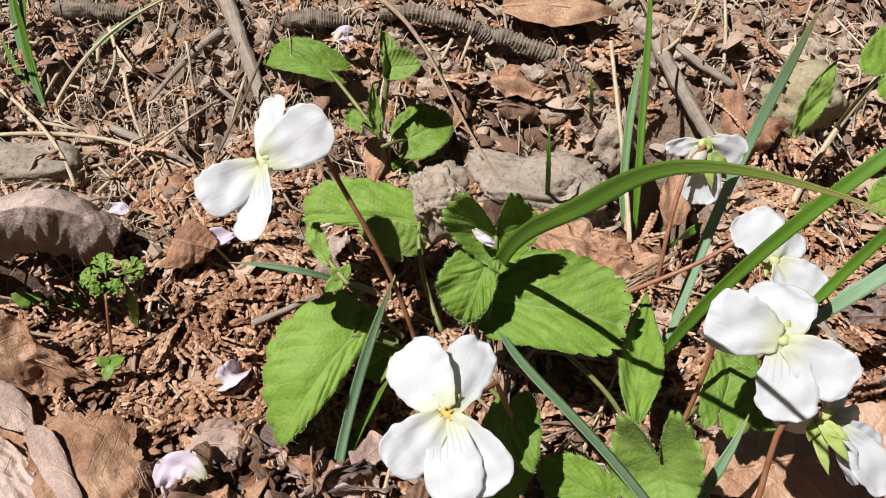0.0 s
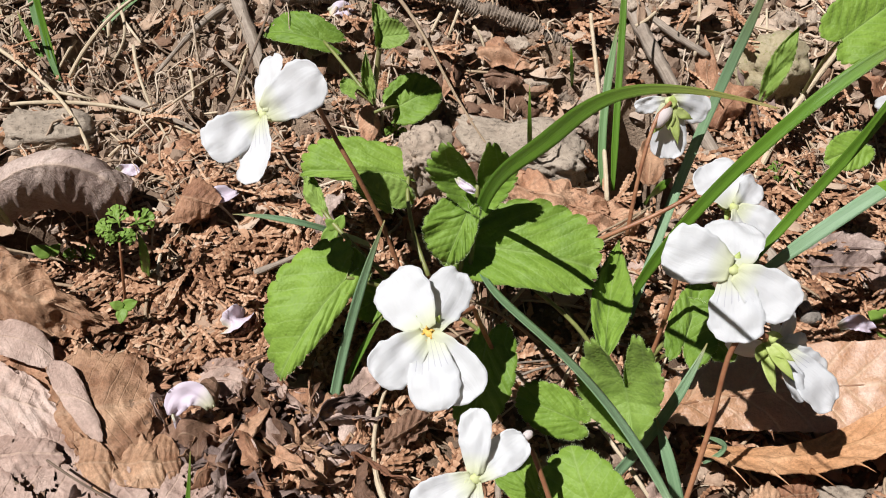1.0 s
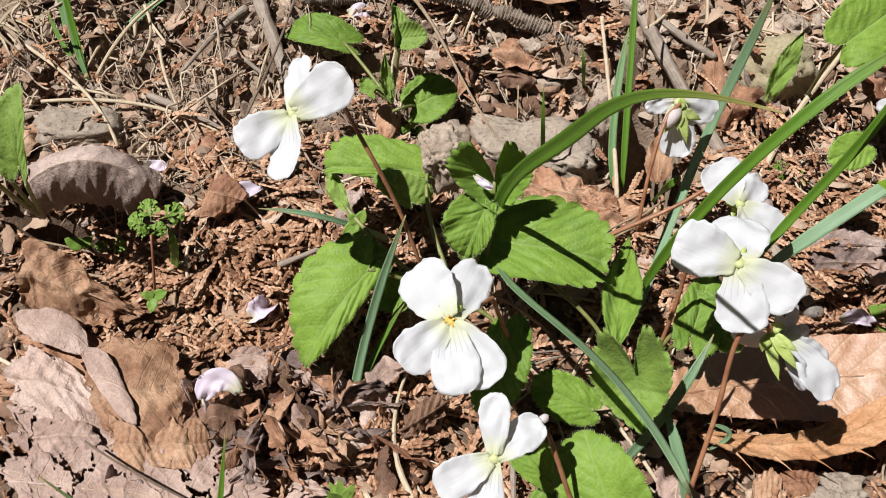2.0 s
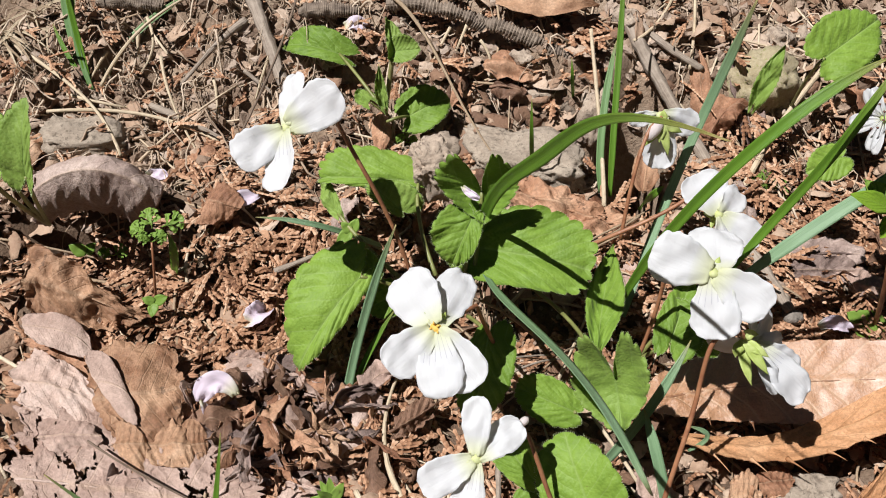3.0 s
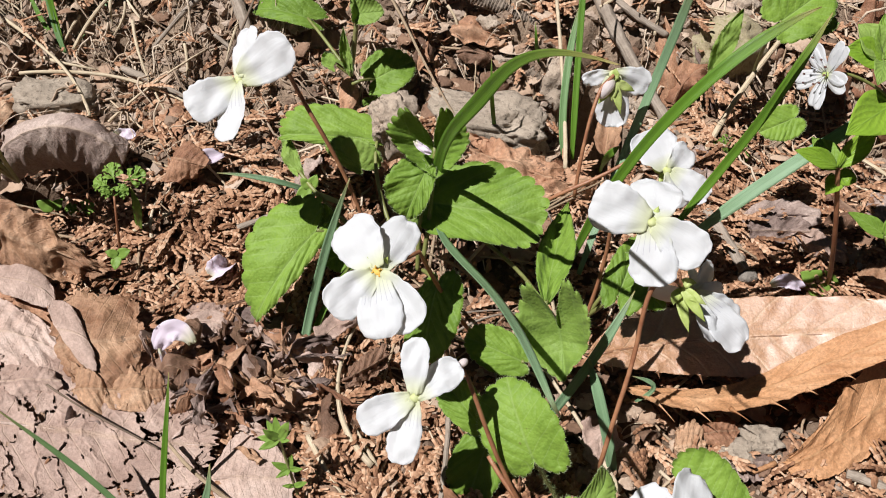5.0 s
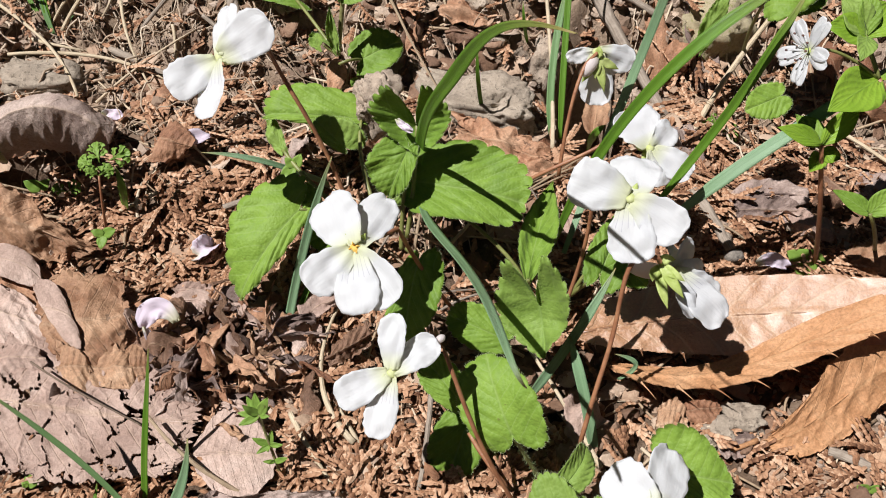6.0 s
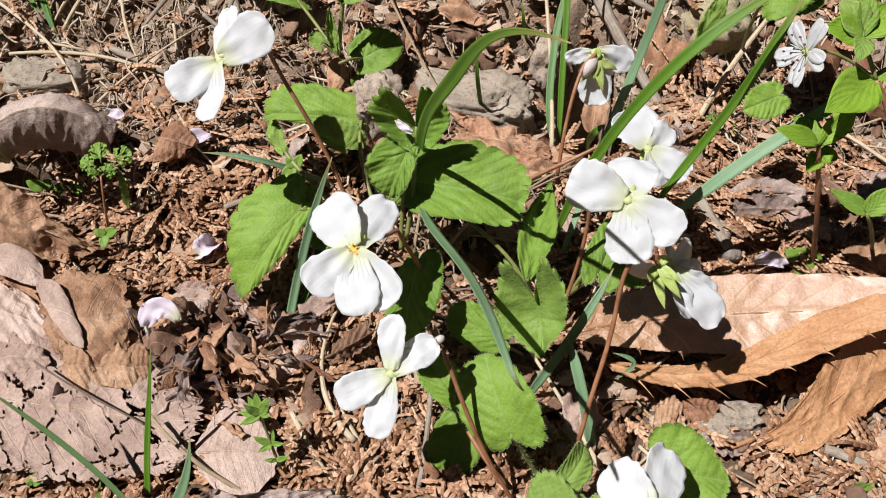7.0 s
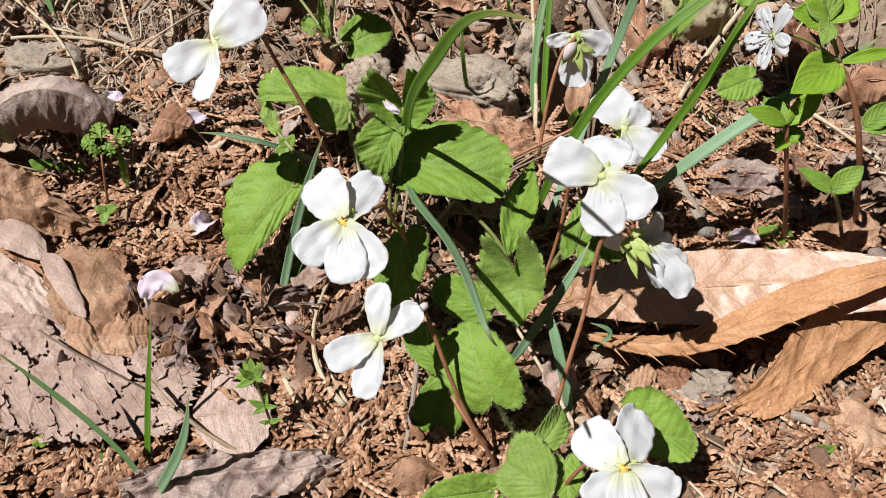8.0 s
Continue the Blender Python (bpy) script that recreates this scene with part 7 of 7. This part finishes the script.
# ---- dry grass on the bank ----
rng = random.Random(17)
for foot, count in (((-12.29, 17.99, 2.19), 26), ((-11.45, 19.01, 2.32), 12)):
    tuft = thing("dry_grass_tuft", foot, "tuft of pale dry grass hanging down the bank", "dry grass", "dry grass tufts")
    b = Vector(foot)
    for k in range(count):
        a, l = rng.gauss(-1.35, 0.75), rng.uniform(0.9, 2.3)
        d = Vector((math.cos(a), math.sin(a), 0)) * l
        end = on_land(b.x + d.x, b.y + d.y, rng.uniform(0.05, 0.5))
        start = b + Vector((rng.uniform(-0.3, 0.3), rng.uniform(-0.2, 0.2), 0))
        rise = start + d * 0.5 + Vector((rng.uniform(-0.25, 0.25), rng.uniform(-0.25, 0.25), rng.uniform(0.1, 0.7)))
        part("blade", blade([start, rise, end], rng.uniform(0.04, 0.085), VIEW, 0.4, 0.5, 0.8, 12, 0.015), (STRAW, STRAW_BROWN, STRAW)[k % 3], tuft)


# ---- loose litter ----
def zone(x, y):
    """How much orange cypress litter lies at a place, 0 to 1."""
    left = math.exp(-(((x + 3.8) / 3.6) ** 2 + ((y - 9.6) / 3.0) ** 2))
    right = math.exp(-(((x - 9.5) / 4.0) ** 2 + ((y - 11.5) / 3.2) ** 2))
    front = math.exp(-(((x - 0.5) / 3.0) ** 2 + ((y - 4.3) / 1.6) ** 2)) + 0.45 * math.exp(-(((x - 9.5) / 3.0) ** 2 + ((y - 4.6) / 1.5) ** 2)) + math.exp(-(((x + 5.0) / 2.2) ** 2 + ((y - 3.0) / 1.0) ** 2))
    return min(1.0, 0.07 + left + 0.9 * right + front)


def strand(p, way, bend, length, r, lie):
    """A flat scaly strand: paired scales that widen to their tips, turn about across and along the plane it lies in."""
    n = max(2, round(length / 0.125))
    s = Shape()
    for k in range(2 * n + 1):
        q = (k // 2 + (0.8 if k % 2 else 0.0)) / n
        c = p + way * (length * q) + bend * q * q
        end = 1 - 0.45 * q**3
        wide = r * end * ((1.35 if (k // 2) % 2 else 1.05) if k % 2 else 0.66)
        high = r * end * ((0.55 if (k // 2) % 2 else 0.85) if k % 2 else 0.4)
        side = lie.cross(way).normalized()
        s.v += [c + side * wide, c + lie * high, c - side * wide, c - lie * high * 0.6]
        s.uv += [(k % 2, j / 4) for j in range(4)]
    for k in range(2 * n):
        for j in range(4):
            a, b = k * 4 + j, k * 4 + (j + 1) % 4
            s.f.append((a, b, b + 4, a + 4))
    m = len(s.v)
    s.f += [(3, 2, 1, 0), (m - 4, m - 3, m - 2, m - 1)]
    return s


def frond(s, x, y, rnd, size):
    """A shed spray: a bent strand with shorter ones to both sides."""
    a = rnd.uniform(0, 6.28)
    d, side = Vector((math.cos(a), math.sin(a), rnd.uniform(-0.3, 0.3))).normalized(), Vector((-math.sin(a), math.cos(a), rnd.uniform(-0.3, 0.3)))
    lie = d.cross(side).normalized()
    p0 = on_land(x, y, rnd.uniform(0.0, 0.45) ** 1.2)
    bend = side * rnd.uniform(-0.5, 0.5) * size + Vector((0, 0, rnd.uniform(-0.3, 0.1)))
    r = rnd.uniform(0.045, 0.085)
    s.add(strand(p0, d, bend, size, r, lie))
    for q in (0.15, 0.3, 0.45, 0.6, 0.75):
        for g in (-1, 1):
            if rnd.random() < 0.45:
                continue
            l = size * rnd.uniform(0.3, 0.75) * (1.1 - q)
            if l > 0.12:
                w = (d * 0.9 + side * g * rnd.uniform(0.5, 0.9) + Vector((0, 0, rnd.uniform(-0.3, 0.3)))).normalized()
                s.add(strand(p0 + d * (size * q) + bend * q * q, w, d * l * rnd.uniform(0.1, 0.6), l, r * rnd.uniform(0.7, 0.95), lie))


def scatter(count, rnd, weight, box=(-14, 16, 1.0, 25)):
    n = 0
    while n < count:
        x, y = rnd.uniform(box[0], box[1]), rnd.uniform(box[2], box[3])
        if in_hollow(x, y):
            continue
        if rnd.random() < weight(x, y):
            n += 1
            yield x, y


rnd = random.Random(11)
s = Shape()
for x, y in scatter(3300, rnd, lambda x, y: 0.05 if -8 < x < -3.9 and 3.9 < y < 8.2 or -3.3 < x < -1.5 and 3.3 < y < 5.3 or -4 < x < 0 and 2.0 < y < 3.7 or 5 < x < 9.5 and 6.2 < y < 8.2 else zone(x, y), (-12, 13, 1.8, 20)):
    frond(s, x, y, rnd, 0.3 + 1.1 * rnd.random() ** 1.5)
for x, y in scatter(1500, rnd, zone, (-12, 13, 1.8, 20)):
    a, l = rnd.uniform(0, 6.28), rnd.uniform(0.08, 0.24)
    c, d = on_land(x, y, rnd.uniform(0.2, 0.45)), Vector((math.cos(a), math.sin(a), rnd.uniform(-0.4, 0.4))) * l
    w = l * rnd.uniform(0.15, 0.4)
    s.add(leaf([c - d, c + Vector((0, 0, rnd.uniform(-0.05, 0.12))), c + d], (w, w), (rnd.uniform(-0.8, 0.8), rnd.uniform(-0.8, 0.4), 1), "torn", (rnd.uniform(-0.9, 0.5), rnd.uniform(-0.9, 0.5)), (0, 0), 0, 0.05, 0.014, 6, 4, 0, 0, x * 3.0, 0.8))
single("cypress_litter", s, NEEDLES, (0, 0, 0), "orange-brown shed cypress sprays covering the soil", "plant litter", kind="stuff", smooth=False)

rnd = random.Random(12)
s = Shape()
for x, y in scatter(2300, rnd, lambda x, y: (1.0 - 0.45 * zone(x, y)) * (0.45 if y > 14 and x < -1 else 1.0), (-12, 14, 1.6, 22)):
    a, l = rnd.uniform(0, 6.28), 0.1 + 0.42 * rnd.random() ** 1.8
    c, d = on_land(x, y, rnd.uniform(0.05, 0.25)), Vector((math.cos(a), math.sin(a), rnd.uniform(-0.4, 0.4))) * l
    w = l * rnd.uniform(0.35, 0.8)
    s.add(leaf([c - d, c + Vector((0, 0, rnd.uniform(-0.05, 0.2))), c + d], (w, w), (rnd.uniform(-0.7, 0.7), rnd.uniform(-0.7, 0.5), 1), "torn", (rnd.uniform(-0.9, 0.5), rnd.uniform(-0.9, 0.5)), (0, 0), 0, 0.08, 0.015, 6, 5, 0, 0, x * 3.0, 0.5))
single("leaf_crumbs", s, FLAKES, (0, 0, 0), "broken brown leaf fragments on the soil", "leaf litter", kind="stuff")

rnd = random.Random(13)
s = Shape()
for x, y in scatter(480, rnd, lambda x, y: 0.2 if y > 13 and x < 0 else 0.9, (-12, 14, 1.6, 22)):
    a, l = rnd.uniform(0, 6.28), rnd.uniform(0.4, 1.8)
    d = Vector((math.cos(a), math.sin(a), 0)) * l
    p = [on_land(x - d.x, y - d.y, 0.1), on_land(x, y, rnd.uniform(0.1, 0.55)) + Vector((rnd.uniform(-0.3, 0.3), rnd.uniform(-0.3, 0.3), 0)), on_land(x + d.x, y + d.y, 0.1)]
    r = rnd.uniform(0.015, 0.05)
    s.add(tube(bezier(p, 7), (r, r * 0.7), 5))
single("straw_litter", s, STRAWS, (0, 0, 0), "thin pale straws and stalks in the litter", "straw litter", kind="stuff")

rnd = random.Random(14)
s = Shape()
for x, y in scatter(1350, rnd, lambda x, y: ease(11.5, 14.5, y) * (1.0 if x < -2 else 0.45), (-15, 16, 11, 26)):
    a, l = rnd.gauss(-1.35, 0.7), rnd.uniform(0.5, 2.4)
    d, side = Vector((math.cos(a), math.sin(a), 0)) * l, Vector((-math.sin(a), math.cos(a), 0))
    sway, beat, phase = rnd.uniform(0.05, 0.35), rnd.uniform(2.0, 6.0), rnd.uniform(0, 6.28)
    arch = rnd.uniform(0.0, 0.6)
    p = []
    for k in range(11):
        q = k / 10
        c = Vector((x, y, 0)) + d * q + side * (sway * math.sin(q * beat + phase) + 0.3 * noise.noise(Vector((x * 3, y * 3, q * 4))))
        p.append(on_land(c.x, c.y, 0.04 + arch * math.sin(math.pi * q) + 0.1 * noise.noise(Vector((y * 3, x * 3, q * 5)))))
    r = 0.012 + 0.04 * rnd.random() ** 2.2
    s.add(tube(p, (r, r * 0.45), 5, 0.25))
single("rootlets", s, ROOTS, (0, 0, 0), "tangled fine pale rootlets on the bank", "roots", kind="stuff")

rnd = random.Random(15)
s = Shape()
for x, y in scatter(4800, rnd, lambda x, y: 0.3 + 0.7 * ease(11, 15, y), (-12, 14, 1.6, 22)):
    r = 0.035 + 0.24 * rnd.random() ** 3.2
    s.add(moved(lump((r, r * rnd.uniform(0.7, 1), r * rnd.uniform(0.5, 0.9)), rnd.uniform(0, 50), 0.9, 0.0, 1 if r < 0.12 else 2), on_land(x, y, r * 0.2), (rnd.uniform(0, 90), 0, rnd.uniform(0, 360))))
single("soil_crumbs", s, CRUMBS, (0, 0, 0), "crumbs of dry brown earth and grit", "soil", kind="stuff", smooth=False)
